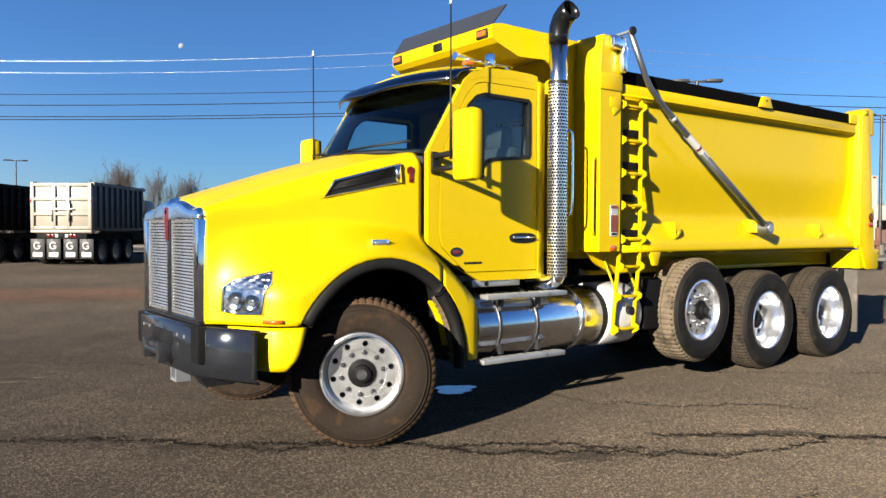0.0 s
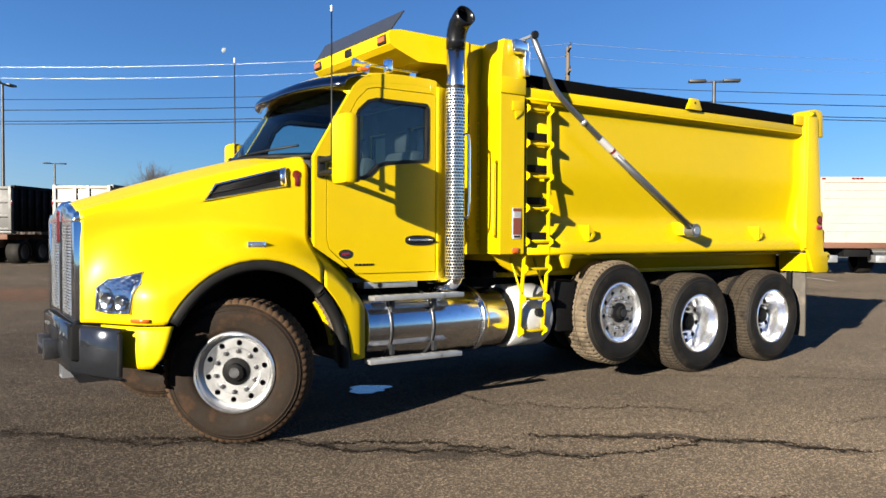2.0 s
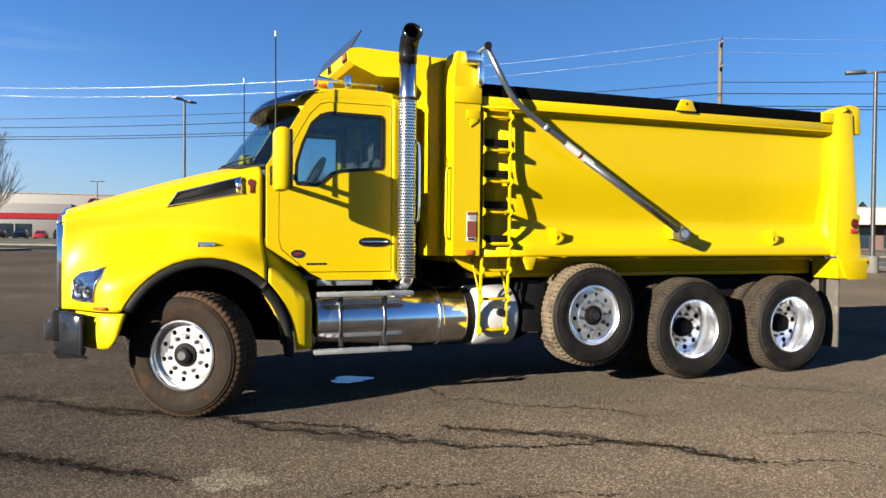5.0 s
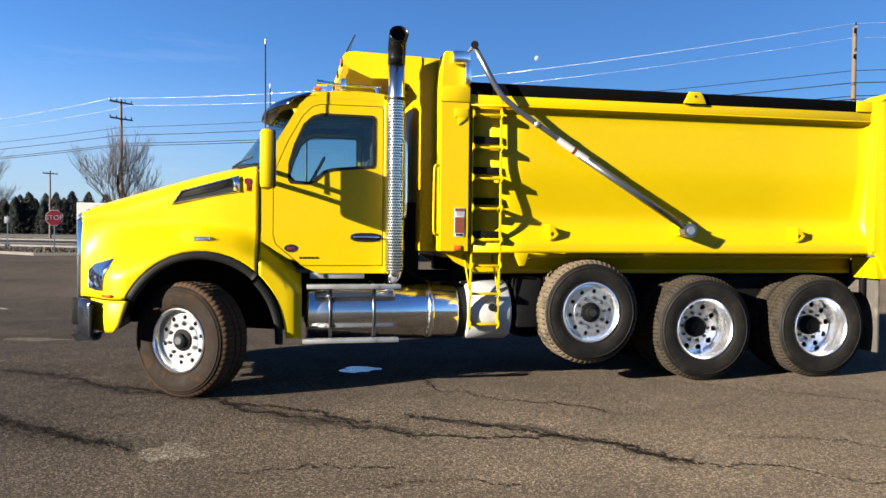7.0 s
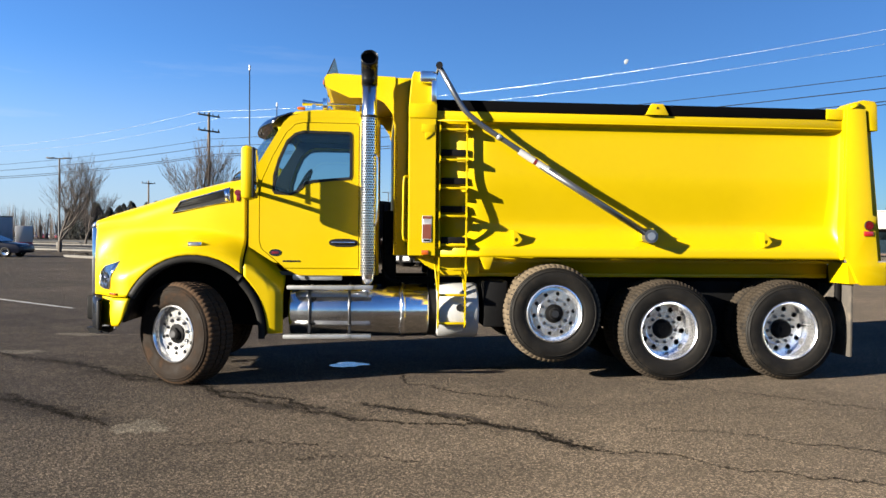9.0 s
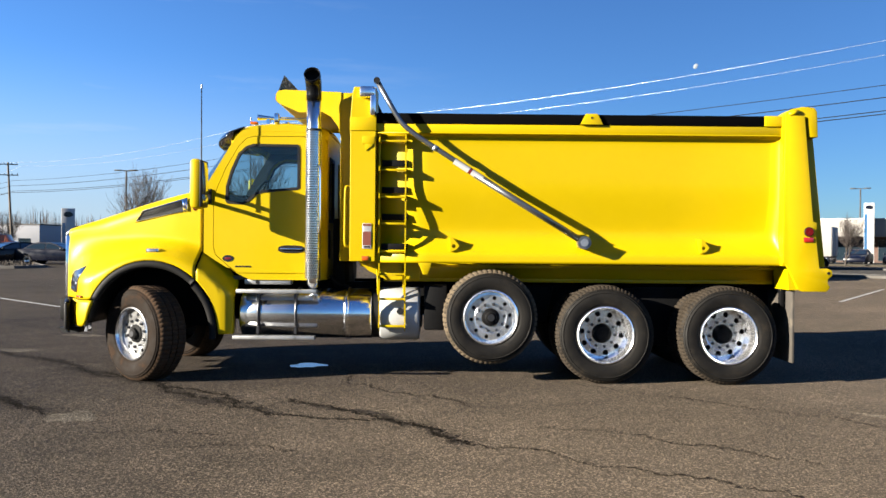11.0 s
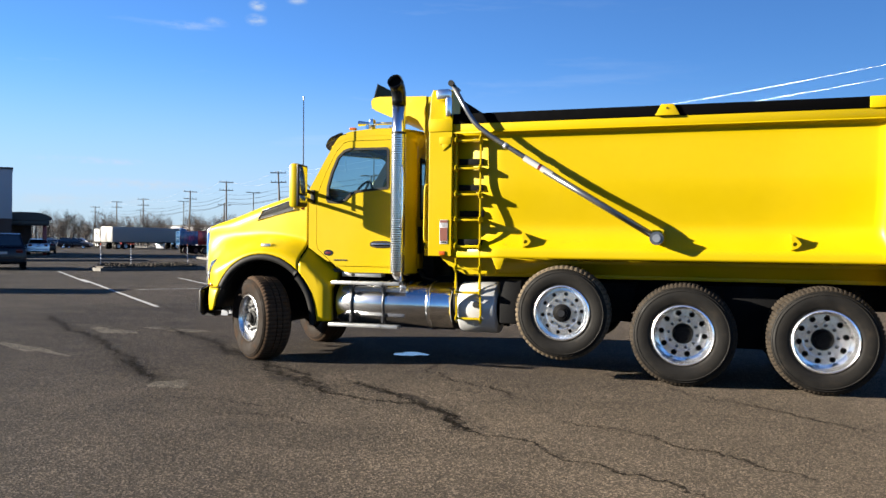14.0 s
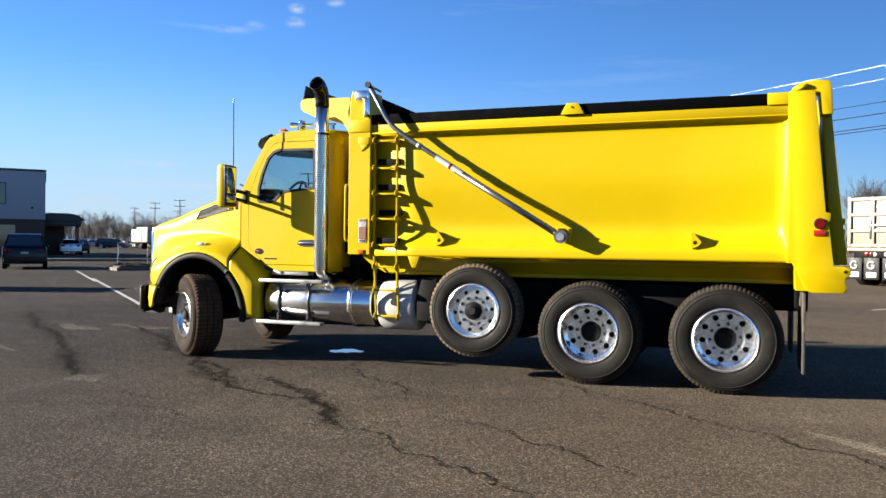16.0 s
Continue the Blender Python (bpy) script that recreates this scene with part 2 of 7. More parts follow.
def part(name, bm, material, parent=None, label="", smooth=True, solid=0.0):
    """One mesh object out of a bmesh in world coordinates, under a thing or a part."""
    if smooth:
        for f in bm.faces:
            f.smooth = True
        for e in bm.edges:
            if len(e.link_faces) == 2 and e.calc_face_angle(0) > 0.6:
                e.smooth = False
    me = bpy.data.meshes.new(name)
    bm.to_mesh(me)
    bm.free()
    co = np.array([v.co for v in me.vertices])
    c = Vector(((co.min(0) + co.max(0)) / 2).tolist()) if len(co) else Vector()
    me.transform(Matrix.Translation(-c))
    me.materials.append(material)
    ob = new(name, me)
    if parent is not None:
        ob.parent = parent
        ob.location = c - origin_of(parent)
    else:
        ob.location = c
    if label:
        ob["label"] = label
    if solid:
        s = ob.modifiers.new("thick", "SOLIDIFY")
        s.thickness, s.offset = solid, 0
    return ob


def thing(name, at, label, category, group="", kind=""):
    ob = new(name)
    ob.location = at
    ob.empty_display_size = 0.2
    return tagged(ob, label, category, group, kind)


def box(bm, x0, x1, y0, y1, z0, z1, bevel=0.0, turn=None):
    m = Matrix.Translation(((x0 + x1) / 2, (y0 + y1) / 2, (z0 + z1) / 2))
    if turn is not None:
        m = m @ turn
    r = bmesh.ops.create_cube(bm, size=1, matrix=m @ Matrix.Diagonal((abs(x1 - x0), abs(y1 - y0), abs(z1 - z0), 1)))
    if bevel:
        es = {e for v in r["verts"] for e in v.link_edges}
        bmesh.ops.bevel(bm, geom=list(es), offset=bevel, segments=2, affect="EDGES", profile=0.5)
    return bm


def B(*a, **k):
    return box(bmesh.new(), *a, **k)


def cyl(bm, p0, p1, r, seg=24, r2=None, caps=True):
    p0, p1 = Vector(p0), Vector(p1)
    d = p1 - p0
    m = Matrix.Translation((p0 + p1) / 2) @ d.to_track_quat("Z", "Y").to_matrix().to_4x4()
    bmesh.ops.create_cone(bm, cap_ends=caps, segments=seg, radius1=r, radius2=r if r2 is None else r2, depth=d.length, matrix=m)
    return bm


def tube(bm, pts, r, seg=10, caps=True, radii=None):
    """A round tube along a line of points."""
    pts = [Vector(p) for p in pts]
    rings = []
    up = None
    for i, p in enumerate(pts):
        t = (pts[min(i + 1, len(pts) - 1)] - pts[max(i - 1, 0)]).normalized()
        if up is None:
            up = Vector((0, 0, 1)) if abs(t.z) < 0.9 else Vector((1, 0, 0))
        a = t.cross(up).normalized()
        b = a.cross(t).normalized()
        up = b
        rr = radii[i] if radii else r
        rings.append([bm.verts.new(p + rr * (math.cos(2 * math.pi * k / seg) * a + math.sin(2 * math.pi * k / seg) * b)) for k in range(seg)])
    for u, v in zip(rings, rings[1:]):
        for k in range(seg):
            bm.faces.new((u[k], u[(k + 1) % seg], v[(k + 1) % seg], v[k]))
    if caps:
        bm.faces.new(rings[0][::-1]), bm.faces.new(rings[-1])
    return bm


def bend(pts, steps=6, cut=0.35):
    """Round off the corners of a line of points."""
    pts = [Vector(p) for p in pts]
    out = [pts[0]]
    for a, b, c in zip(pts, pts[1:], pts[2:]):
        p, q = b.lerp(a, min(cut, 0.12 / max((a - b).length, 1e-6)) if cut < 0 else cut), b.lerp(c, cut)
        for i in range(steps + 1):
            t = i / steps
            out.append((1 - t) ** 2 * p + 2 * t * (1 - t) * b + t * t * q)
    return out + [pts[-1]]


def prism(bm, pts, y0, y1, axis="y", bevel=0.0):
    """An outline in x, z (or y, z for axis x; x, y for axis z) given depth along the axis."""
    def at(p, d):
        return {"y": (p[0], d, p[1]), "x": (d, p[0], p[1]), "z": (p[0], p[1], d)}[axis]
    a = [bm.verts.new(at(p, y0)) for p in pts]
    b = [bm.verts.new(at(p, y1)) for p in pts]
    fs = [bm.faces.new(a), bm.faces.new(b[::-1])]
    k = len(pts)
    for i in range(k):
        fs.append(bm.faces.new((a[i], b[i], b[(i + 1) % k], a[(i + 1) % k])))
    bmesh.ops.recalc_face_normals(bm, faces=fs)
    if bevel:
        es = {e for f in fs for e in f.edges if e.calc_face_angle(0) > 0.5}
        bmesh.ops.bevel(bm, geom=list(es), offset=bevel, segments=2, affect="EDGES", profile=0.5)
    return bm


def P(*a, **k):
    return prism(bmesh.new(), *a, **k)


def pane(outline, holes, y0, y1, axis="y"):
    """A plate with openings: outer and inner outlines in x, z, filled between and given depth."""
    bm = bmesh.new()
    def at(p, d):
        return {"y": (p[0], d, p[1]), "x": (d, p[0], p[1])}[axis]
    edges = []
    for loop in (outline, *holes):
        vs = [bm.verts.new(at(p, y0)) for p in loop]
        edges += [bm.edges.new((vs[i], vs[(i + 1) % len(vs)])) for i in range(len(vs))]
    bmesh.ops.triangle_fill(bm, use_beauty=True, use_dissolve=False, edges=edges)
    ret = bmesh.ops.extrude_face_region(bm, geom=list(bm.faces))
    d = Vector(at((0, 0), y1 - y0))
    bmesh.ops.translate(bm, vec=d, verts=[v for v in ret["geom"] if isinstance(v, bmesh.types.BMVert)])
    bmesh.ops.recalc_face_normals(bm, faces=bm.faces)
    return bm


def grow(pts, d):
    """An outline pushed outwards by d (inwards for a negative d)."""
    k = len(pts)
    area = sum(pts[i][0] * pts[(i + 1) % k][1] - pts[(i + 1) % k][0] * pts[i][1] for i in range(k))
    s = 1 if area > 0 else -1
    out = []
    for i in range(k):
        a, b, c = Vector(pts[i - 1]), Vector(pts[i]), Vector(pts[(i + 1) % k])
        n1, n2 = Vector(((b - a).y, -(b - a).x)).normalized(), Vector(((c - b).y, -(c - b).x)).normalized()
        n = (n1 + n2).normalized()
        n = n * (s * d / max(0.4, n.dot(n1)))
        out.append((b.x + n.x, b.y + n.y))
    return out


def loft(bm, rows, close=False):
    vs = [[bm.verts.new(p) for p in row] for row in rows]
    k = len(rows[0])
    for u, v in zip(vs, vs[1:]):
        for i in range(k if close else k - 1):
            bm.faces.new((u[i], u[(i + 1) % k], v[(i + 1) % k], v[i]))
    return vs


def lathe(bm, prof, seg=48, m=Matrix(), wave=None):
    """A profile of (radius, offset along -y) turned about the y axis."""
    rows = []
    for i, (r, a) in enumerate(prof):
        ring = []
        for k in range(seg):
            rr = r + (wave(i, k) if wave else 0)
            t = 2 * math.pi * k / seg
            ring.append(m @ Vector((rr * math.cos(t), -a, rr * math.sin(t))))
        rows.append(ring)
    return loft(bm, rows, True)


def lerp_table(tab, x):
    if x <= tab[0][0]:
        return tab[0][1]
    for (a, u), (b, v) in zip(tab, tab[1:]):
        if x <= b:
            t = (x - a) / (b - a)
            return u + (v - u) * t
    return tab[-1][1]


def smooth_table(tab, x, w=0.06):
    return sum(lerp_table(tab, x + d * w) for d in (-2, -1, 0, 1, 2)) / 5


def sstep(a, b, x):
    t = min(1, max(0, (x - a) / (b - a)))
    return t * t * (3 - 2 * t)


def far(y):
    return 2 * CY - y


CY = 5.52                                           # the truck's middle line; its nose points to -x

# ---------------------------------------------------------------- ground
D, N = Vector((0.8, -0.6, 0)), Vector((0.6, 0.8, 0))      # along the road and across it


def sn(s, n, z=0.0):
    return D * s + N * n + Vector((0, 0, z))


def asphalt(name, col, light=1.25, spots=()):
    """Worn asphalt: pale stones in a dark binder, broad stains and faint streaks."""
    m = bpy.data.materials.new(name)
    m.use_nodes = True
    n, l = m.node_tree.nodes, m.node_tree.links
    b = n["Principled BSDF"]
    tc = n.new("ShaderNodeTexCoord")

    def noise_of(scale, detail=4, rough=0.55):
        t = n.new("ShaderNodeTexNoise")
        t.inputs["Scale"].default_value, t.inputs["Detail"].default_value, t.inputs["Roughness"].default_value = scale, detail, rough
        l.new(tc.outputs["Object"], t.inputs["Vector"])
        return t.outputs[0]

    def span(src, a, bb, c, d):
        r = n.new("ShaderNodeMapRange")
        for k, v in zip((1, 2, 3, 4), (a, bb, c, d)):
            r.inputs[k].default_value = v
        l.new(src, r.inputs[0])
        return r.outputs[0]

    def times(a, c):
        x = n.new("ShaderNodeMath")
        x.operation = "MULTIPLY"
        l.new(a, x.inputs[0]), l.new(c, x.inputs[1])
        return x.outputs[0]
    stones = n.new("ShaderNodeTexVoronoi")
    stones.inputs["Scale"].default_value = 92
    l.new(tc.outputs["Object"], stones.inputs["Vector"])
    sep = n.new("ShaderNodeSeparateColor")
    l.new(stones.outputs["Color"], sep.inputs[0])
    f = times(span(noise_of(0.22, 6), 0.3, 0.7, 0.62, 1.28), span(noise_of(1.7, 6, 0.7), 0.3, 0.7, 0.78, 1.2))
    f = times(f, span(noise_of(60, 3, 0.75), 0.3, 0.7, 0.42, 1.65))
    f = times(f, span(sep.outputs[0], 0.55, 1.0, 0.80, 0.80 + 2.2 * light))
    vec = n.new("ShaderNodeVectorMath")
    vec.operation = "SCALE"
    vec.inputs[0].default_value = col
    l.new(f, vec.inputs["Scale"])
    out = vec.outputs[0]
    for (x, y), (rx, ry), turn, tint in spots:             # broad patches of tone with ragged borders: a darker one, a brown stain, a paler one
        mp, gr = n.new("ShaderNodeMapping"), n.new("ShaderNodeTexGradient")
        mp.vector_type, gr.gradient_type = "TEXTURE", "SPHERICAL"
        mp.inputs["Location"].default_value, mp.inputs["Rotation"].default_value, mp.inputs["Scale"].default_value = (x, y, 0), (0, 0, turn), (rx, ry, 1)
        l.new(tc.outputs["Object"], mp.inputs[0]), l.new(mp.outputs[0], gr.inputs[0])
        rag, mx = n.new("ShaderNodeMath"), n.new("ShaderNodeMix")
        rag.operation, mx.data_type, mx.blend_type = "MULTIPLY", "RGBA", "MULTIPLY"
        l.new(span(gr.outputs["Fac"], 0.0, 0.5, 0.0, 1.0), rag.inputs[0]), l.new(span(noise_of(0.9, 5, 0.7), 0.35, 0.62, 0.35, 1.0), rag.inputs[1])
        l.new(rag.outputs[0], mx.inputs["Factor"]), l.new(out, mx.inputs["A"])
        mx.inputs["B"].default_value = (*tint, 1)
        out = mx.outputs["Result"]
    l.new(out, b.inputs["Base Color"])
    b.inputs["Roughness"].default_value = 0.88
    b.inputs["Specular IOR Level"].default_value, b.inputs["Diffuse Roughness"].default_value = 0.1, 1.0
    bp = n.new("ShaderNodeBump")
    bp.inputs["Strength"].default_value, bp.inputs["Distance"].default_value = 0.9, 0.008
    l.new(f, bp.inputs["Height"]), l.new(bp.outputs[0], b.inputs["Normal"])
    return m


ASPHALT = asphalt("asphalt", (0.0523, 0.0411, 0.0295), spots=(((0.3, 8.0), (8.0, 7.5), -0.6, (0.56, 0.55, 0.57)), ((3.4, 19.0), (4.2, 2.4), -0.6, (1.35, 0.92, 0.76)), ((4.3, 1.6), (4.0, 2.8), 0.2, (1.38, 1.36, 1.33))))
ASPHALT2 = asphalt("road_asphalt", (0.0266, 0.0246, 0.0222), 0.3)
GRASS = mat("dry_grass", (0.020, 0.0165, 0.0085), 0.95, 0, 0.4, 0.25, 7, 0.02, 0, (0.034, 0.029, 0.0125), 0.55, 0.12)
DIRT = mat("dirt_and_leaves", (0.0304, 0.0215, 0.0126), 0.95, 0, 0.45, 1.5, 14, 0.02, 0, (0.0108, 0.0108, 0.0054), 0.55, 1.2)
CONCRETE = mat("concrete", (0.055, 0.050, 0.043), 0.85, 0, 0.15, 1.5, 40, 0.002)
PAINT = mat("road_paint", (0.2219, 0.2183, 0.2076), 0.8, 0, 0.15, 3, 60, 0.001, 0, (0.0465, 0.043, 0.0358), 0.58, 5)
CRACK = mat("crack_fill", (0.0115, 0.0092, 0.007), 0.95, 0, 0.5, 8, 60, 0.004, spec=0.05)
STAIN = asphalt("worn_asphalt", (0.0919, 0.0774, 0.0571), 1.0)

bm = bmesh.new()
loft(bm, [[(x, y, 0) for x in (-1500, 1500)] for y in (-1500, 1500)])
tagged(part("ground", bm, ASPHALT, smooth=False), "weathered grey-brown asphalt lot with fine aggregate", "ground", kind="structure")


def ribbon(name, pts, width, z, material, seed=0, wild=0.5, step=0.07, crumbs=0, spread=0.9, **k):
    """A thin strip on the ground along a line of points; wild roughens its run and its edges."""
    rnd = random.Random(seed)
    pts = [Vector((*p, 0)) for p in pts]
    line = []
    for a, c in zip(pts, pts[1:]):
        m = max(2, int((c - a).length / step))
        line += [a.lerp(c, i / m) for i in range(m)]
    line.append(pts[-1])
    bm = bmesh.new()
    rows = []
    drift, thick = 0, 1
    for i, p in enumerate(line):
        t = (line[min(i + 1, len(line) - 1)] - line[max(0, i - 1)]).normalized()
        o = Vector((-t.y, t.x, 0))
        drift = 0.8 * drift + rnd.uniform(-1, 1) * wild * 0.05
        q = p + o * drift
        ends = min(1, 0.25 + i / 6, 0.25 + (len(line) - 1 - i) / 6) if wild else 1
        thick = 0.82 * thick + 0.18 * rnd.choice((-0.6, 0.5, 1.7, 2.2)) if wild else 1
        w0, w1 = (width * max(0.1, thick) * ends * (1 + rnd.uniform(-1, 1.4) * wild) for _ in range(2))
        rows.append([q + o * w0 / 2 + Vector((0, 0, z)), q - o * w1 / 2 + Vector((0, 0, z))])
    loft(bm, rows)
    for i, (a, c) in enumerate(rows):                      # broken bits beside the line
        for _ in range(crumbs):
            q = (a + c) / 2 + Vector((rnd.gauss(0, spread * width), rnd.gauss(0, spread * width), 0.001))
            r, a0 = rnd.uniform(0.004, 0.016), rnd.uniform(0, 6.28)
            bm.faces.new([bm.verts.new(q + Vector((math.cos(a0 + j * 1.257), math.sin(a0 + j * 1.257), 0)) * r * rnd.uniform(0.5, 1.2)) for j in range(5)])
    bmesh.ops.recalc_face_normals(bm, faces=bm.faces)
    return tagged(part(name, bm, material, smooth=False), kind="structure", **k)


CRACKS = [
    (0.05, [(-0.6, 6.9), (0.74, 6.0), (1.26, 5.75), (1.72, 5.24), (2.1, 4.92), (3.06, 4.21), (3.5, 3.72), (4.07, 3.3), (4.6, 2.88)]),
    (0.03, [(2.05, 4.95), (2.9, 4.32), (3.47, 3.95), (4.2, 3.3)]),
    (0.045, [(4.53, 3.5), (5.04, 3.11), (5.42, 2.78), (5.85, 2.38), (6.12, 1.94)]),
    (0.03, [(4.6, 2.88), (5.1, 2.72), (5.6, 2.62), (6.15, 1.98)]),
    (0.03, [(1.34, 3.87), (1.78, 3.51), (2.14, 3.19), (2.6, 2.9)]),
    (0.026, [(4.87, 5.19), (5.02, 4.44), (5.4, 4.08), (5.93, 3.69), (6.15, 3.24)]),
    (0.02, [(6.72, 2.54), (7.25, 2.37), (7.67, 2.05), (8.0, 1.83), (8.49, 1.49)]),
    (0.02, [(4.04, 1.8), (4.47, 1.83), (4.9, 1.7)]),
    (0.022, [(6.9, 5.0), (7.23, 4.59), (8.01, 3.97), (8.72, 3.25), (9.28, 2.9), (9.99, 2.25), (11.2, 1.2)]),
    (0.05, [(-3.6, 7.7), (-2.16, 6.5), (-0.6, 5.5), (0.58, 4.53), (1.5, 3.75), (2.4, 3.06)]),
    (0.02, [(1.0, 9.9), (2.4, 8.6), (3.42, 8.12)]),
    (0.018, [(3.3, 2.2), (3.7, 2.35), (4.3, 2.2)]),
    (0.024, [(6.12, 1.94), (6.69, 1.72), (7.08, 1.38), (7.7, 1.1), (8.4, 0.4)]),
    (0.03, [(11.0, 4.2), (12.5, 3.2), (14.0, 2.4), (17, 0.5)]),
]
STAINED = asphalt("stained_asphalt", (0.0319, 0.0251, 0.0189), 0.7)
for i in (0, 2, 4, 9):
    ribbon("ground_stain", CRACKS[i][1], 0.06, 0.0025, STAINED, 40 + i, 0.95, 0.05, 16, 1.9, label="dark stained band along a crack", category="stain")
for i, (w, p) in enumerate(CRACKS):
    ribbon("ground_crack", p, 0.32 * w, 0.004, CRACK, i, 0.95, 0.045, 9 if w > 0.028 else 3, 1.8, label="dark jagged crack in the asphalt", category="crack")


def blob(name, x, y, rx, ry, z, material, seed, label, category, turn=0.0, rough=0.42):
    rnd = random.Random(seed)
    bm = bmesh.new()
    ph = [rnd.uniform(0, 6.28) for _ in range(6)]
    vs = []
    for k in range(56):
        t = 2 * math.pi * k / 56
        r = 1 + rough * sum(math.sin((j + 2) * t + ph[j]) / (j + 1.5) for j in range(6)) + rnd.uniform(-0.06, 0.06) * rough * 4
        u, v = rx * r * math.cos(t), ry * r * math.sin(t)
        vs.append(bm.verts.new((x + u * math.cos(turn) - v * math.sin(turn), y + u * math.sin(turn) + v * math.cos(turn), z)))
    bm.faces.new(vs)
    return tagged(part(name, bm, material, smooth=False), label, category, kind="structure")


ICE = mat("thin_ice", (0.2684, 0.2863, 0.3078), 0.12, 0, 0.1, 6, 40, 0.001, 0.5)
blob("ground_puddle", 4.34, 5.58, 0.17, 0.20, 0.004, ICE, 3, "small patch of wet glittering ice on asphalt", "puddle", 0.5, 0.3)
for i, (x, y, a, b2, t) in enumerate(((-0.9, 6.2, 0.7, 0.16, -0.5), (-0.1, 6.7, 0.55, 0.2, -0.3), (-0.5, 4.2, 0.8, 0.12, -0.4), (2.86, 2.74, 0.15, 0.27, 0.2), (0.6, 8.4, 0.5, 0.2, 0), (9.9, 2.85, 0.4, 0.08, -0.7))):
    blob("ground_patch", x, y, a, b2, 0.003, STAIN, i, "pale worn patch on the asphalt", "patch", t)
for i, (x, y, a, b2, t) in enumerate(((3.7, 3.4, 0.22, 0.07, -0.6), (1.1, 5.9, 0.22, 0.07, -0.4), (0.9, 8.5, 0.4, 0.16, -0.4), (5.3, 3.0, 0.2, 0.05, -0.7))):
    blob("ground_stain", x, y, a, b2, 0.0035, STAINED, i + 20, "dark tar stain on the asphalt", "stain", t)

# parking lines
LINES = [((-12.9, 18.5), (-3.1, 10.1)), ((-10.9, 21.2), (-1.3, 12.5)), ((-19.0, 23.6), (-11.3, 17.0)), ((-7.4, 14.6), (-5.95, 16.3)), ((16.97, 17.51), (22.0, 24.2)), ((-0.5, 38.0), (1.7, 40.2)), ((3.6, 34.6), (5.7, 36.6)), ((12.0, 16.5), (17.2, 23.5)), ((24.0, 12.0), (29.0, 18.7))]
for i, p in enumerate(LINES):
    ribbon("ground_line", p, 0.1, 0.004, PAINT, i, 0.0, 1.0, label="faded white parking line", category="line")

# ---------------------------------------------------------------- the yellow dump truck
truck = thing("dump_truck", (5.8, CY, 0), "bright yellow dump truck with chrome grille and raised lift axle", "truck")

# --- hood and fenders
W_TOP = [(1.74, 0.585), (1.80, 0.595), (1.95, 0.615), (2.2, 0.65), (2.6, 0.72), (3.0, 0.785), (3.35, 0.82)]
W_FEN = [(1.74, 0.58), (1.80, 0.62), (1.88, 0.70), (1.98, 0.86), (2.08, 1.0), (2.2, 1.06), (2.4, 1.085), (3.3, 1.09), (3.6, 1.07), (3.85, 1.02)]
Z_SHO = [(1.74, 1.55), (1.80, 1.585), (2.03, 1.66), (2.6, 1.84), (3.0, 1.95), (3.35, 2.03)]
Z_LO = [(1.74, 0.95), (2.2, 1.02), (2.6, 1.24), (2.85, 1.29), (3.15, 1.24), (3.35, 1.16)]
Z_HI = [(1.74, 1.5), (2.2, 1.54), (2.85, 1.53), (3.15, 1.50), (3.35, 1.44)]
ARCH_X, ARCH_Z, ARCH_R = 2.86, 0.50, 0.715


def arch_z(x, low):
    d = min(ARCH_R, abs(x - ARCH_X))
    return max(low, ARCH_Z + 1.085 * math.sqrt(ARCH_R ** 2 - d * d))


def hood_w(x, z):
    s = 1 - sstep(lerp_table(Z_LO, x), lerp_table(Z_HI, x), z)
    return smooth_table(W_TOP, x, 0.02) * (1 - s) + smooth_table(W_FEN, x, 0.02) * s


def hood_half(x):
    zs, ws = smooth_table(Z_SHO, x, 0.04), hood_w(x, 1.7)
    pts = []
    for f in (0, 0.25, 0.45, 0.6, 0.72):
        pts.append((ws * f, zs + 0.075 * (1 - (f / 0.95) ** 2) + (0.018 * (1 - sstep(0.4, 0.6, f)))))
    rc = 0.05 + 0.08 * sstep(1.78, 2.2, x)
    for a in range(5):
        t = math.radians(a * 22.5)
        pts.append((ws - rc + rc * math.sin(t), zs + 0.03 - rc + rc * math.cos(t)))
    zb = arch_z(x, 0.855 if x < 2.5 else 0.45)
    z0 = zs + 0.01 - rc
    for i in range(1, 27):
        z = z0 + (zb - z0) * i / 26
        pts.append((hood_w(x, z), z))
    return pts


xs = [1.775, 1.80, 1.83, 1.87, 1.92, 1.97, 2.03, 2.1, 2.16, 2.2, 2.225, 2.24, 2.26, 2.3, 2.35, 2.42, 2.5, 2.6, 2.7, 2.8, 2.9, 3.0, 3.1, 3.18, 3.25, 3.3, 3.33]
bm = bmesh.new()
rows = []
for x in xs:
    h = hood_half(x)
    rows.append([(x, CY + w, z) for w, z in h[::-1]] + [(x, CY - w, z) for w, z in h[1:]])
loft(bm, rows)
hood = part("hood", bm, YELLOW, truck, "bright yellow sloped hood with flared fenders", solid=0.016)

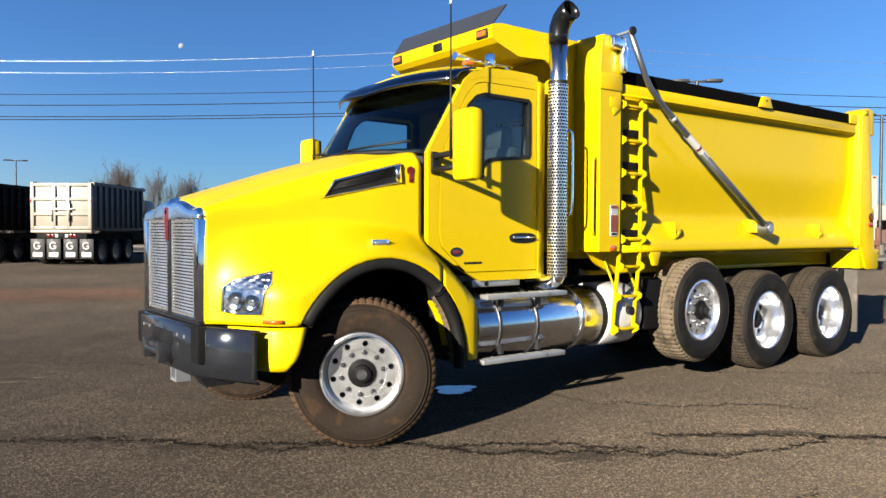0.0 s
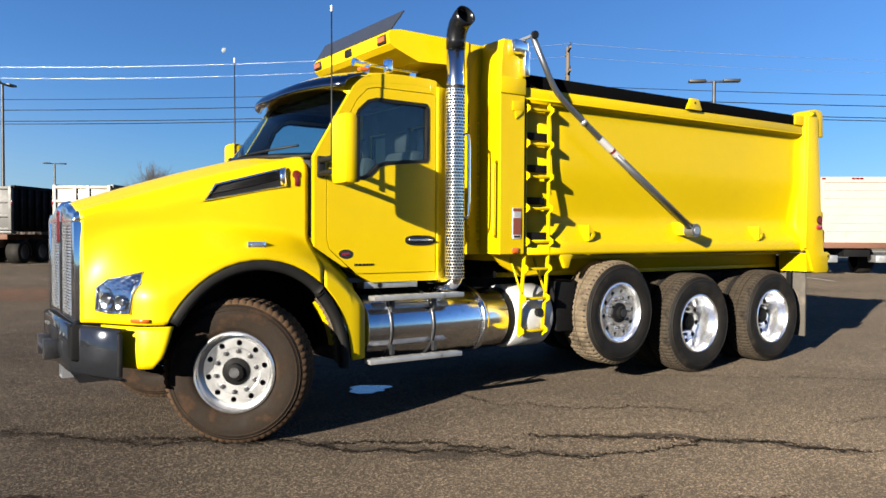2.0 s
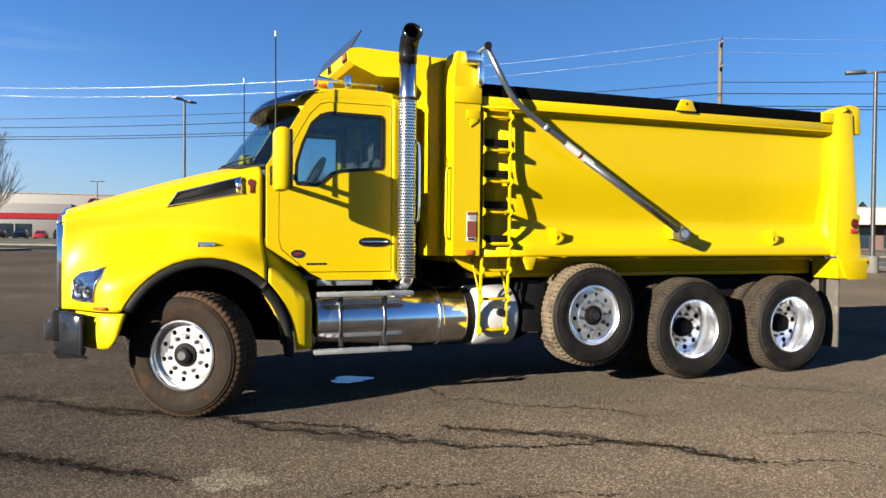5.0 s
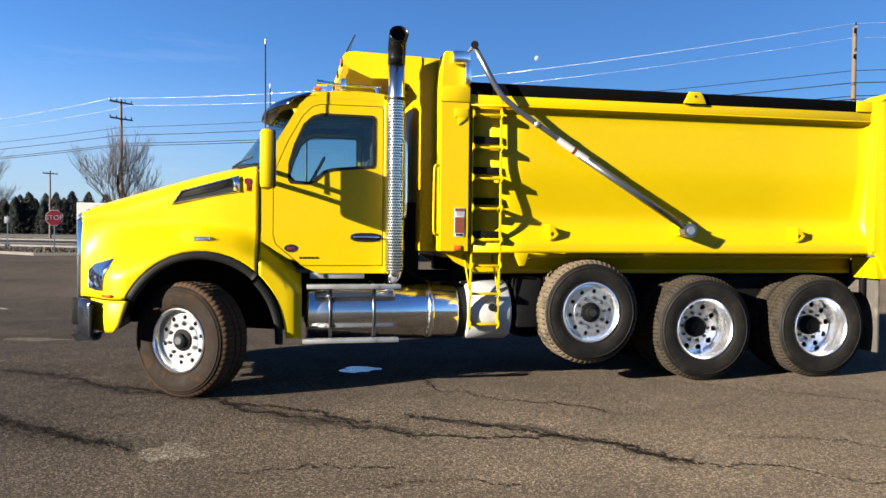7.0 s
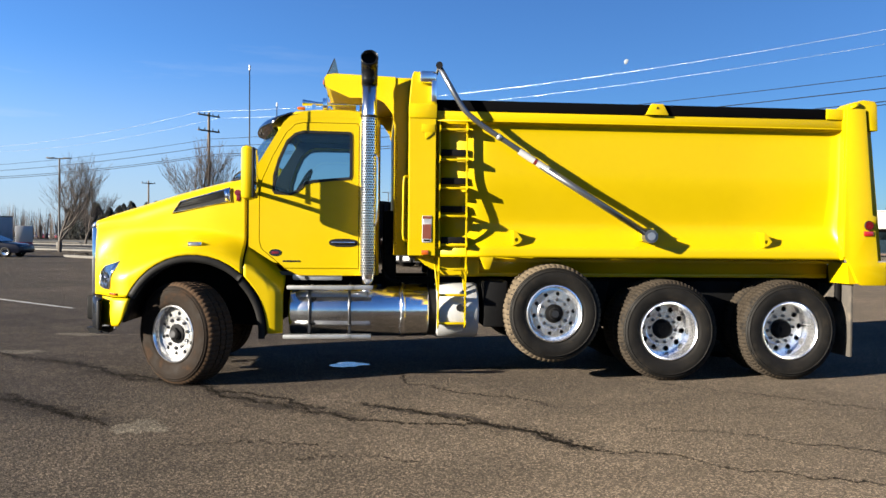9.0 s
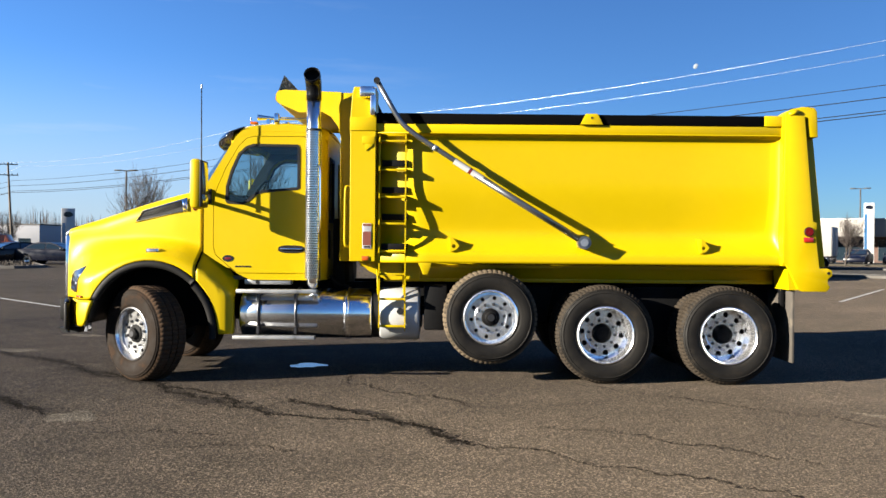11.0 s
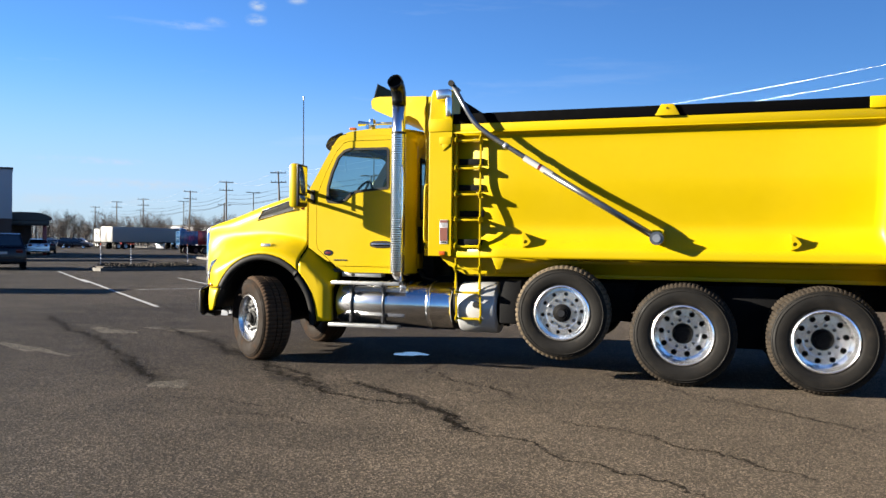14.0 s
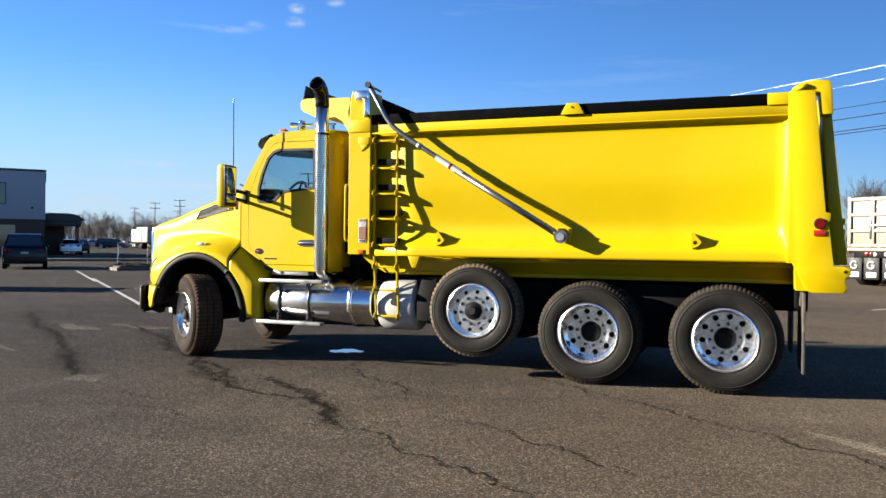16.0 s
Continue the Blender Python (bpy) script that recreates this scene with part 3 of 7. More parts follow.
for side in (1, -1):
    # rear half of the fender, behind the hood's seam
    bm = bmesh.new()
    rows = []
    for i in range(15):
        x = 3.345 + (3.715 - 3.345) * i / 14
        f = (x - 3.345) / 0.37
        zh = lerp_table([(3.345, 1.42), (3.45, 1.335), (3.58, 1.20), (3.68, 1.09), (3.715, 1.04)], x)
        zl, zb = zh - 0.27 + 0.10 * f, arch_z(x, 0.45)
        w = lerp_table(W_FEN, x) - 0.03 * sstep(3.66, 3.715, x)
        row = [(0.80, zh + 0.02)]
        for k in range(19):
            z = zh + (zb - zh) * k / 18
            row.append((0.815 + (w - 0.815) * (1 - sstep(zl, zh, z)), z))
        rows.append([(x, CY - side * a, z) for a, z in row])
    end = [(x - 0.012, y + side * 0.12, z) for x, y, z in rows[-1]]
    rows.append(end)
    loft(bm, rows)
    part("rear_fender", bm, YELLOW, truck, solid=0.014)
    # black flare round the arch: the hood's piece and, set in a little, the cab fender's piece
    for a0, a1, dr, do, name in ((151, 48, 0.0, 0.0, "fender_flare"), (46.5, -4, -0.014, 0.004, "rear_flare")):
        bm = bmesh.new()
        rows = []
        for i in range(31):
            t = math.radians(a0 - (a0 - a1) * i / 30)
            ring = []
            for r, o in ((0.712, 0.008), (0.70, 0.020), (0.668, 0.022), (0.645, 0.012), (0.64, -0.05), (0.70, -0.05)):
                x, z = ARCH_X + (r + dr) * math.cos(t), ARCH_Z + 1.085 * (r + dr) * math.sin(t)
                w = hood_w(min(x, 3.3), min(z, 1.25)) if x < 3.3 else lerp_table(W_FEN, x)
                ring.append((x, CY - side * (w + o + do), z))
            rows.append(ring)
        vs = loft(bm, rows, True)
        bm.faces.new(vs[0]), bm.faces.new(vs[-1][::-1])
        part(name, bm, TRIM, truck, "black plastic wheel arch flare")
    # mud-caked splash lip with a toothed edge and the fender's folded-in yellow edge behind it
    for a0, a1, r0, o0, o1, tooth, surface, name, words in ((44, -2, 0.632, -0.02, -0.12, 0.028, TREAD_MUD, "splash_lip", "mud-caked rubber splash lip"),
                                                            (40, 9, 0.628, -0.118, -0.185, 0.0, YELLOW, "fender_return", "")):
        bm = bmesh.new()
        rows = []
        for i in range(41):
            t = math.radians(a0 - (a0 - a1) * i / 40)
            deep = o1 + tooth * (i % 4 < 2)
            ring = []
            for r, o in ((r0, o0), (r0 - 0.006, deep), (r0 + 0.012, deep), (r0 + 0.012, o0)):
                x, z = ARCH_X + r * math.cos(t), ARCH_Z + 1.085 * r * math.sin(t)
                w = hood_w(min(x, 3.3), min(z, 1.25)) if x < 3.3 else lerp_table(W_FEN, x)
                ring.append((x, CY - side * (w + o), z))
            rows.append(ring)
        vs = loft(bm, rows, True)
        bm.faces.new(vs[0]), bm.faces.new(vs[-1][::-1])
        bmesh.ops.recalc_face_normals(bm, faces=bm.faces)
        part(name, bm, surface, truck, words, smooth=False)
    # inner liner of the wheel arch
    bm = bmesh.new()
    rows = []
    for i in range(25):
        t = math.radians(172 - 174 * i / 24)
        rows.append([(ARCH_X + 0.69 * math.cos(t), CY - side * w, ARCH_Z + 0.745 * math.sin(t)) for w in (1.03, 0.85, 0.65, 0.45)])
    loft(bm, rows)
    part("wheel_liner", bm, BLACK, truck, solid=0.01)
    part("inner_panel", P([(2.16, 0.6), (3.6, 0.5), (3.6, 1.2), (2.16, 1.3)], CY - side * 0.47, CY - side * 0.45), FRAME, truck)
    # lower front corner skirt
    bm = bmesh.new()
    rows = []
    for i in range(9):
        z = 0.845 - 0.275 * i / 8
        row = []
        for k in range(11):
            x = 1.885 + (lerp_table([(0.57, 2.14), (0.64, 2.19), (0.845, 2.262)], z) - 1.885) * k / 10
            row.append((x, CY - side * (lerp_table(W_FEN, x) + 0.012 + 0.02 * math.sin(math.pi * i / 8)), z))
        rows.append(row)
    loft(bm, rows)
    part("bumper_corner", bm, YELLOW, truck, "yellow moulded bumper corner", solid=0.014)

    # headlight let into the fender
    def on_skin(x, z, o=0.0):
        return Vector((x - 0.5 * o, CY - side * (hood_w(x, z) + o), z))
    out = [(1.862, 0.945), (1.872, 1.09), (1.93, 1.145), (2.10, 1.19), (2.075, 1.13), (2.035, 1.07), (2.02, 0.935), (1.93, 0.93)]
    bm = bmesh.new()
    n_in = len(out)
    rim_o = [bm.verts.new(on_skin(x, z, 0.012)) for x, z in grow(out, 0.012)]
    rim_i = [bm.verts.new(on_skin(x, z, 0.024)) for x, z in out]
    deep = [bm.verts.new(on_skin(x, z, -0.05)) for x, z in grow(out, -0.02)]
    for i in range(n_in):
        j = (i + 1) % n_in
        bm.faces.new((rim_o[i], rim_o[j], rim_i[j], rim_i[i]))
    lamp = part("headlight", bm, CHROME, truck, "clear headlight with chrome reflector", solid=0.006)
    def skin_fill(outline, o, ripple=0.0):
        """The outline filled with a fine net that follows the fender."""
        b2 = bmesh.new()
        vs = [b2.verts.new((x, 0, z)) for x, z in outline]
        bmesh.ops.triangle_fill(b2, use_beauty=True, edges=[b2.edges.new((vs[i], vs[(i + 1) % len(vs)])) for i in range(len(vs))])
        bmesh.ops.subdivide_edges(b2, edges=list(b2.edges), cuts=7, use_grid_fill=True)
        for v2 in b2.verts:
            x, z = v2.co.x, v2.co.z
            v2.co = on_skin(x, z, o + ripple * (math.sin(z * 170) * math.sin(x * 120)))
        bmesh.ops.recalc_face_normals(b2, faces=b2.faces)
        return b2
    part("reflector", skin_fill(out, 0.012, 0.004), LAMP, lamp)
    part("lamp_brow", skin_fill([(1.875, 1.088), (1.93, 1.14), (2.085, 1.183), (2.06, 1.135), (2.03, 1.085)], 0.018, 0.003), LAMP, lamp)
    for hx, hz, hr in ((1.92, 1.008, 0.06), (1.985, 1.0, 0.052)):
        bm = bmesh.new()
        c = on_skin(hx, hz, 0.018)
        nrm = Vector((-0.75, -side * 0.66, 0))
        for r0, r1, d0, d1 in ((hr, hr * 0.85, 0.004, 0.010), (hr * 0.85, hr * 0.4, 0.010, 0.003)):
            cyl(bm, c + nrm * d0, c + nrm * d1, r0, 20, r1, False)
        cyl(bm, c - nrm * 0.006, c + nrm * 0.006, hr * 0.3, 16)
        bowl = part("lamp_bowl", bm, LAMP, lamp)
        part("bulb", cyl(bmesh.new(), c + nrm * 0.002, c + nrm * 0.011, hr * 0.42, 16), LAMP, bowl)
    part("lens", skin_fill(out, 0.034), CLEAR, lamp)
    # amber side marker and the bright strip lamp on the fender
    def plate(name, x0, x1, z0, z1, mt, o=0.016, parent=truck):
        b2 = bmesh.new()
        loft(b2, [[on_skin(x, z, o) for x in (x0, (x0 + x1) / 2, x1)] for z in (z1, z0)])
        return part(name, b2, mt, parent, solid=0.012)
    plate("side_marker", 2.03, 2.125, 0.872, 0.895, AMBER)
    c = on_skin(2.855, 1.372, 0.0)
    y0, y1 = min(c.y - side * 0.022, c.y + side * 0.05), max(c.y - side * 0.022, c.y + side * 0.05)
    strip = part("fender_lamp", B(2.79, 2.925, y0, y1, 1.352, 1.402, 0.008), CHROME, truck)
    part("fender_lamp_lens", B(2.81, 2.905, min(c.y - side * 0.027, c.y), max(c.y - side * 0.027, c.y), 1.363, 1.391, 0.004), SLAT, strip)
    # side vent of the hood
    v = [(2.59, 1.70), (2.66, 1.808), (3.155, 1.945), (3.165, 1.82)]
    bm = bmesh.new()
    vo, vi = [bm.verts.new(on_skin(x, z, 0.008)) for x, z in grow(v, 0.012)], [bm.verts.new(on_skin(x, z, 0.026)) for x, z in v]
    vd = [bm.verts.new(on_skin(x, z, 0.012)) for x, z in grow(v, -0.003)]
    for i in range(4):
        j = (i + 1) % 4
        bm.faces.new((vo[i], vo[j], vi[j], vi[i])), bm.faces.new((vi[i], vi[j], vd[j], vd[i]))
    vent = part("hood_vent", bm, CHROME, truck, "hood side vent with chrome surround and black mesh", solid=0.004)
    bm = bmesh.new()
    bm.faces.new([bm.verts.new(on_skin(x, z, 0.016)) for x, z in grow(v, -0.002)])
    part("vent_mesh", bm, BLACK, vent)
    for k in range(4):
        f = (k + 1) / 5
        a0, b0 = Vector((2.60 + 0.08 * f, 1.735 + 0.065 * f)), Vector((3.165 - 0.01 * f, 1.86 + 0.085 * f))
        bm = tube(bmesh.new(), [on_skin(a0.x + 0.02, a0.y, 0.021), on_skin((a0.x + b0.x) / 2, (a0.y + b0.y) / 2, 0.023), on_skin(b0.x - 0.02, b0.y, 0.021)], 0.0025, 6)
        part("vent_bar", bm, BLACK, vent)
    b2 = bmesh.new()
    loft(b2, [[on_skin(x, z, 0.026) for x, z in ((3.128, 1.822), (3.118, 1.928))], [on_skin(x, z, 0.028) for x, z in ((3.168, 1.815), (3.158, 1.945))]])
    part("vent_end", b2, CHROME, vent, solid=0.006)
    # red emblem behind the vent: a plain shape
    bm = bmesh.new()
    c = on_skin(3.243, 1.905, 0.010)
    cyl(bm, c, c + Vector((0, -side * 0.008, 0)), 0.031, 20)
    box(bm, 3.226, 3.262, min(c.y, c.y - side * 0.008), max(c.y, c.y - side * 0.008), 1.82, 1.895, 0.002)
    part("emblem", bm, RED_BADGE, truck, "small red emblem plate")

# --- grille
GX = 1.772
grille = part("grille_surround", P([(-0.58, 0.86), (-0.58, 1.46), (-0.5, 1.53), (0.5, 1.53), (0.58, 1.46), (0.58, 0.86)], GX, GX + 0.06, "x"), GUNMETAL, truck)
grille.location.y = 0
bm = bmesh.new()
brow = sorted((w, z) for w, z in hood_half(1.785) if z > 1.40)
top = []
for k in range(-24, 25):
    w = 0.597 * k / 24
    zt = max(1.55, lerp_table(brow, abs(w)) + 0.004)
    ridge = 1 - min(1, abs(w) / 0.08)
    x0 = 1.735 - 0.014 * ridge
    top.append([(x, CY + w, z) for x, z in ((x0 + 0.012, 1.532), (x0, 1.538), (x0 + 0.001, max(1.541, zt - 0.045)), (x0 + 0.008, max(1.544, zt - 0.022)), (x0 + 0.03, zt - 0.008 + 0.012 * ridge), (1.80, zt + 0.003 + 0.012 * ridge), (1.83, zt + 0.004))])
loft(bm, top)
bmesh.ops.recalc_face_normals(bm, faces=bm.faces)
part("grille_cap", bm, CAP_CHROME, truck, "chrome grille cap", solid=0.012)
for y0, y1 in ((-0.60, -0.505), (0.505, 0.60), (-0.036, 0.036)):
    part("grille_bar", B(GX - 0.042, GX + 0.06, CY + y0, CY + y1, 0.86, 1.545, 0.016), CHROME if abs(y0) > 0.1 else GUNMETAL, truck)
part("grille_sill", B(GX - 0.035, GX + 0.03, CY - 0.59, CY + 0.59, 0.84, 0.885, 0.012), GUNMETAL, truck)
bm = bmesh.new()
cyl(bm, (GX - 0.060, CY, 1.60), (GX - 0.046, CY, 1.60), 0.024, 16)
cyl(bm, (GX - 0.058, CY, 1.40), (GX - 0.045, CY, 1.40), 0.015, 16)
prism(bm, [(CY - 0.023, 1.60), (CY + 0.023, 1.60), (CY + 0.015, 1.40), (CY - 0.015, 1.40)], GX - 0.060, GX - 0.046, "x")
part("grille_emblem", bm, RED_BADGE, truck, "red oval emblem on the grille")
slat = None
for c in (-0.267, 0.267):
    part("grille_frame", pane([(CY + c - 0.232, 0.885), (CY + c + 0.232, 0.885), (CY + c + 0.232, 1.535), (CY + c - 0.232, 1.535)],
                              [[(CY + c - 0.21, 0.90), (CY + c + 0.21, 0.90), (CY + c + 0.21, 1.52), (CY + c - 0.21, 1.52)]], GX - 0.030, GX - 0.01, "x"), SLAT, truck)
    for k in range(29):
        z = 0.908 + 0.0217 * k
        if slat is None:
            slat = part("grille_slat", box(bmesh.new(), GX - 0.024, GX - 0.006, CY + c - 0.21, CY + c + 0.21, z - 0.007, z + 0.007, 0.003, Matrix.Rotation(0.5, 4, "Y")), SLAT, truck)
            base = slat.location.copy()
        else:
            s2 = slat.copy()
            scene.collection.objects.link(s2)
            s2.location = (base.x, base.y + (c + 0.267), base.z + z - 0.908)

# --- front bumper
plan = [(2.06, -1.03), (1.93, -1.0), (1.72, -0.575), (1.70, -0.53), (1.69, 0), (1.70, 0.53), (1.72, 0.575), (1.93, 1.0), (2.06, 1.03)]
bm = bmesh.new()
rows = []
for z, o in ((0.83, 0.05), (0.835, 0.02), (0.815, 0.0), (0.63, 0.0), (0.52, 0.015), (0.50, 0.05)):
    rows.append([(x + o, CY + y, z) for x, y in plan[1:-1]])
loft(bm, rows)
bumper = part("front_bumper", bm, GUNMETAL, truck, "dark grey steel front bumper with chamfered corners", solid=0.014)
part("bumper_end", B(1.925, 1.955, CY - 1.025, CY - 0.95, 0.53, 0.81, 0.008), BLACK, bumper)
part("bumper_end", B(1.925, 1.955, CY + 0.95, CY + 1.025, 0.53, 0.81, 0.008), BLACK, bumper)
part("bumper_recess", B(1.68, 1.695, CY - 0.22, CY + 0.22, 0.68, 0.77, 0.004), BLACK, bumper)
for y in (-0.31, 0.31, -0.45, 0.45):
    part("bumper_bolt", cyl(bmesh.new(), (1.686, CY + y, 0.76), (1.71, CY + y, 0.76), 0.012, 10), ALU_DULL, bumper)
bm = bmesh.new()
box(bm, 1.62, 1.7, CY - 0.12, CY + 0.10, 0.60, 0.68, 0.008)
cyl(bm, (1.62, CY - 0.19, 0.63), (1.62, CY + 0.17, 0.63), 0.022, 12)
box(bm, 1.595, 1.7, CY - 0.20, CY - 0.15, 0.56, 0.70, 0.006)
box(bm, 1.595, 1.7, CY + 0.12, CY + 0.17, 0.56, 0.70, 0.006)
part("tow_pin", bm, NUT, bumper, "steel tow pin bracket")
part("tow_hitch", pane([(CY - 0.22, 0.42), (CY - 0.10, 0.42), (CY - 0.10, 0.56), (CY - 0.22, 0.56)], [[(CY - 0.20, 0.44), (CY - 0.12, 0.44), (CY - 0.12, 0.54), (CY - 0.20, 0.54)]], 1.71, 1.81, "x"), STEEL, bumper)
part("skid_bracket", P([(1.71, 0.52), (1.95, 0.52), (1.93, 0.46), (1.75, 0.46)], CY - 0.70, CY - 0.57), BLACK, bumper)

# --- cab
YS = 4.64                                           # the door's face
CAB = [(3.36, 1.36), (3.36, 2.05), (3.40, 2.12), (3.70, 2.62), (3.77, 2.69), (3.90, 2.735), (4.20, 2.75), (4.40, 2.745), (4.472, 2.735), (4.474, 2.66), (4.474, 1.07), (3.86, 1.07), (3.60, 1.20)]
DOOR = [(3.468, 1.42), (3.49, 1.34), (3.72, 1.145), (4.462, 1.145), (4.462, 2.60), (4.44, 2.62), (3.90, 2.62), (3.82, 2.60), (3.73, 2.51), (3.60, 2.28), (3.50, 2.05), (3.468, 1.92)]
WIN = [(3.605, 1.93), (3.62, 1.905), (3.78, 1.895), (3.84, 1.925), (3.92, 2.00), (3.99, 2.025), (4.37, 2.06), (4.385, 2.08), (4.385, 2.50), (4.365, 2.525), (3.90, 2.53), (3.82, 2.505), (3.74, 2.43), (3.66, 2.25), (3.61, 2.08)]
for side, y in ((1, YS), (-1, far(YS))):
    i = side * 0.05
    part("cab_side", pane(CAB, [grow(DOOR, 0.007)], y + side * 0.004, y + i), YELLOW, truck, smooth=False)
    part("door_jamb", pane(CAB, [grow(WIN, 0.03)], y + i, y + i + side * 0.02), BLACK, truck, smooth=False)
    door = part("door", pane(DOOR, [WIN], y, y + side * 0.045), YELLOW, truck, "yellow cab door with dipped window line", smooth=False)
    part("window_seal", pane(grow(WIN, 0.012), [grow(WIN, -0.016)], y - side * 0.006, y + side * 0.03), BLACK, door, smooth=False)
    bm = bmesh.new()
    bm.faces.new([bm.verts.new((a, y + side * 0.02, b)) for a, b in grow(WIN, 0.004)])
    part("window_glass", bm, GLASS, door, smooth=False)
    bm = bmesh.new()
    hx, hz = 4.31, 1.405
    ell = [(hx + 0.145 * math.copysign(abs(math.cos(t)) ** 0.7, math.cos(t)), hz + 0.042 * math.copysign(abs(math.sin(t)) ** 0.8, math.sin(t))) for t in [2 * math.pi * k / 28 for k in range(28)]]
    prism(bm, ell, y - side * 0.006, y + side * 0.005)
    hnd = part("door_handle", bm, BLACK, door, "chrome door handle in a black recess")
    part("handle_recess", P(grow(ell, -0.008), y - side * 0.009, y), BLACK, hnd)
    part("handle_grip", B(hx - 0.12, hx + 0.12, min(y - side * .03, y - side * .008), max(y - side * .03, y - side * .008), hz - 0.006, hz + 0.012, 0.006), ALU, hnd)
    bm = cyl(bmesh.new(), (3.625, y - side * 0.004, 1.30), (3.625, y + side * 0.004, 1.30), 0.048, 28)
    bmesh.ops.scale(bm, vec=(1.25, 1, 0.75), space=Matrix.Translation((-3.625, 0, -1.30)), verts=bm.verts)
    bdg = part("door_badge", bm, CHROME_DARK, door, "small oval badge with a red field")
    part("badge_field", B(3.59, 3.66, min(y - side * .007, y - side * .003), max(y - side * .007, y - side * .003), 1.287, 1.312, 0.001), RED_BADGE, bdg)
    bm = bmesh.new()
    for k in range(5):
        box(bm, 3.70 + 0.036 * k, 3.73 + 0.036 * k, min(y - side * .004, y), max(y - side * .004, y), 1.205, 1.222, 0.001)
    part("model_plate", bm, BLACK, door, "black model lettering bars")
    bm = B(3.80, 4.30, min(y + side * .02, y + side * .16), max(y + side * .02, y + side * .16), 1.02, 1.075, 0.006)
    kick = part("sill_plate", bm, ALU_DULL, truck, "scuffed aluminium sill plate")
    part("sill_hole", cyl(bmesh.new(), (3.94, y + side * 0.015, 1.045), (3.94, y + side * 0.03, 1.045), 0.02, 14), BLACK, kick)
    # mirror
    mo, mi = (y - 0.505, y - 0.268) if side == 1 else (y + 0.36, y + 0.13)
    bm = B(3.36, 3.475, min(mo, mi), max(mo, mi), 1.815, 2.325, 0.04)
    mir = part("side_mirror", bm, YELLOW, truck, "tall yellow-backed side mirror on black arms")
    part("mirror_case", B(3.455, 3.492, min(mo, mi) + 0.01, max(mo, mi) - 0.01, 1.83, 2.31, 0.015), BLACK, mir)
    part("mirror_glass", B(3.488, 3.495, min(mo, mi) + 0.03, max(mo, mi) - 0.03, 1.98, 2.29, 0.003), CHROME, mir)
    part("mirror_glass", B(3.488, 3.495, min(mo, mi) + 0.03, max(mo, mi) - 0.03, 1.875, 1.96, 0.003), CHROME, mir)
    for z in (2.03, 1.93):
        part("mirror_arm", tube(bmesh.new(), [(3.44, mi - side * 0.03, z), (3.43, mi + side * 0.1, z - 0.005), (3.40, y + side * 0.03, z - 0.02)], 0.022, 10), BLACK, mir)
    part("mirror_foot", B(3.385, 3.445, min(y - side * .018, y + side * .02), max(y - side * .018, y + side * .02), 1.885, 2.05, 0.01), BLACK, mir)
    # antenna on the mirror arm
    ya = 4.42 if side == 1 else 6.53
    ant = part("antenna", tube(bmesh.new(), [(3.40, ya, 1.98), (3.398, ya, 2.3), (3.395, ya, 3.12)], 0.006, 8, True, [0.012, 0.0075, 0.005]), BLACK, truck, "thin black whip antenna")
    part("antenna_tip", cyl(bmesh.new(), (3.395, ya, 3.09), (3.395, ya, 3.135), 0.009, 10), WHITE_LABEL, ant)

# roof, windscreen, visor
bm = bmesh.new()
rows = []
for x, zs in ((3.66, 2.60), (3.70, 2.665), (3.76, 2.715), (3.85, 2.745), (4.0, 2.765), (4.2, 2.775), (4.36, 2.77), (4.47, 2.76), (4.54, 2.75), (4.60, 2.735), (4.64, 2.71), (4.665, 2.66)):
    back = 1 - (0.21 * (1 - math.sqrt(max(0, 1 - (max(0, x - 4.47) / 0.2) ** 2)))) / 0.868
    half = [(0.0, zs + 0.055), (0.27, zs + 0.048), (0.5, zs + 0.03), (0.68, zs + 0.01), (0.79, zs - 0.015), (0.845, zs - 0.05), (0.868, zs - 0.10)]
    bulge = 0.16 if x < 3.75 else 0.10 if x < 3.9 else 0
    f = lambda w: x - bulge * (1 - (w / 0.87) ** 2)
    rows.append([(f(w), CY + w * back, z) for w, z in half[::-1]] + [(f(w), CY - w * back, z) for w, z in half[1:]])
loft(bm, rows)
part("cab_roof", bm, YELLOW, truck, solid=0.02)
bm = bmesh.new()
rows = []
for i in range(9):
    t = i / 8
    row = []
    for k in range(-12, 13):
        w = k / 12
        x0, x1 = 3.06 + 0.34 * abs(w) ** 2.2, 3.52 + 0.19 * abs(w) ** 2
        row.append((x0 + (x1 - x0) * t, CY + w * (0.865 - 0.03 * t), 2.06 + 0.60 * t))
    rows.append(row)
loft(bm, rows)
part("windscreen", bm, GLASS, truck, "curved dark windscreen")
bm = bmesh.new()
loft(bm, [[(3.06 + 0.34 * abs(k / 12) ** 2.2 + o, CY + k / 12 * 0.80, z) for k in range(-12, 13)] for o, z in ((0.02, 2.08), (-0.015, 2.07), (-0.02, 2.055), (0.02, 2.03))])
part("cowl_panel", bm, BLACK, truck, solid=0.01)
for s in (-1, 1):
    part("wiper", tube(bmesh.new(), [(3.06, CY + s * 0.12, 2.085), (3.15, CY + s * 0.45, 2.11), (3.27, CY + s * 0.78, 2.13)], 0.009, 8), BLACK, truck)
bm = bmesh.new()
rows = []
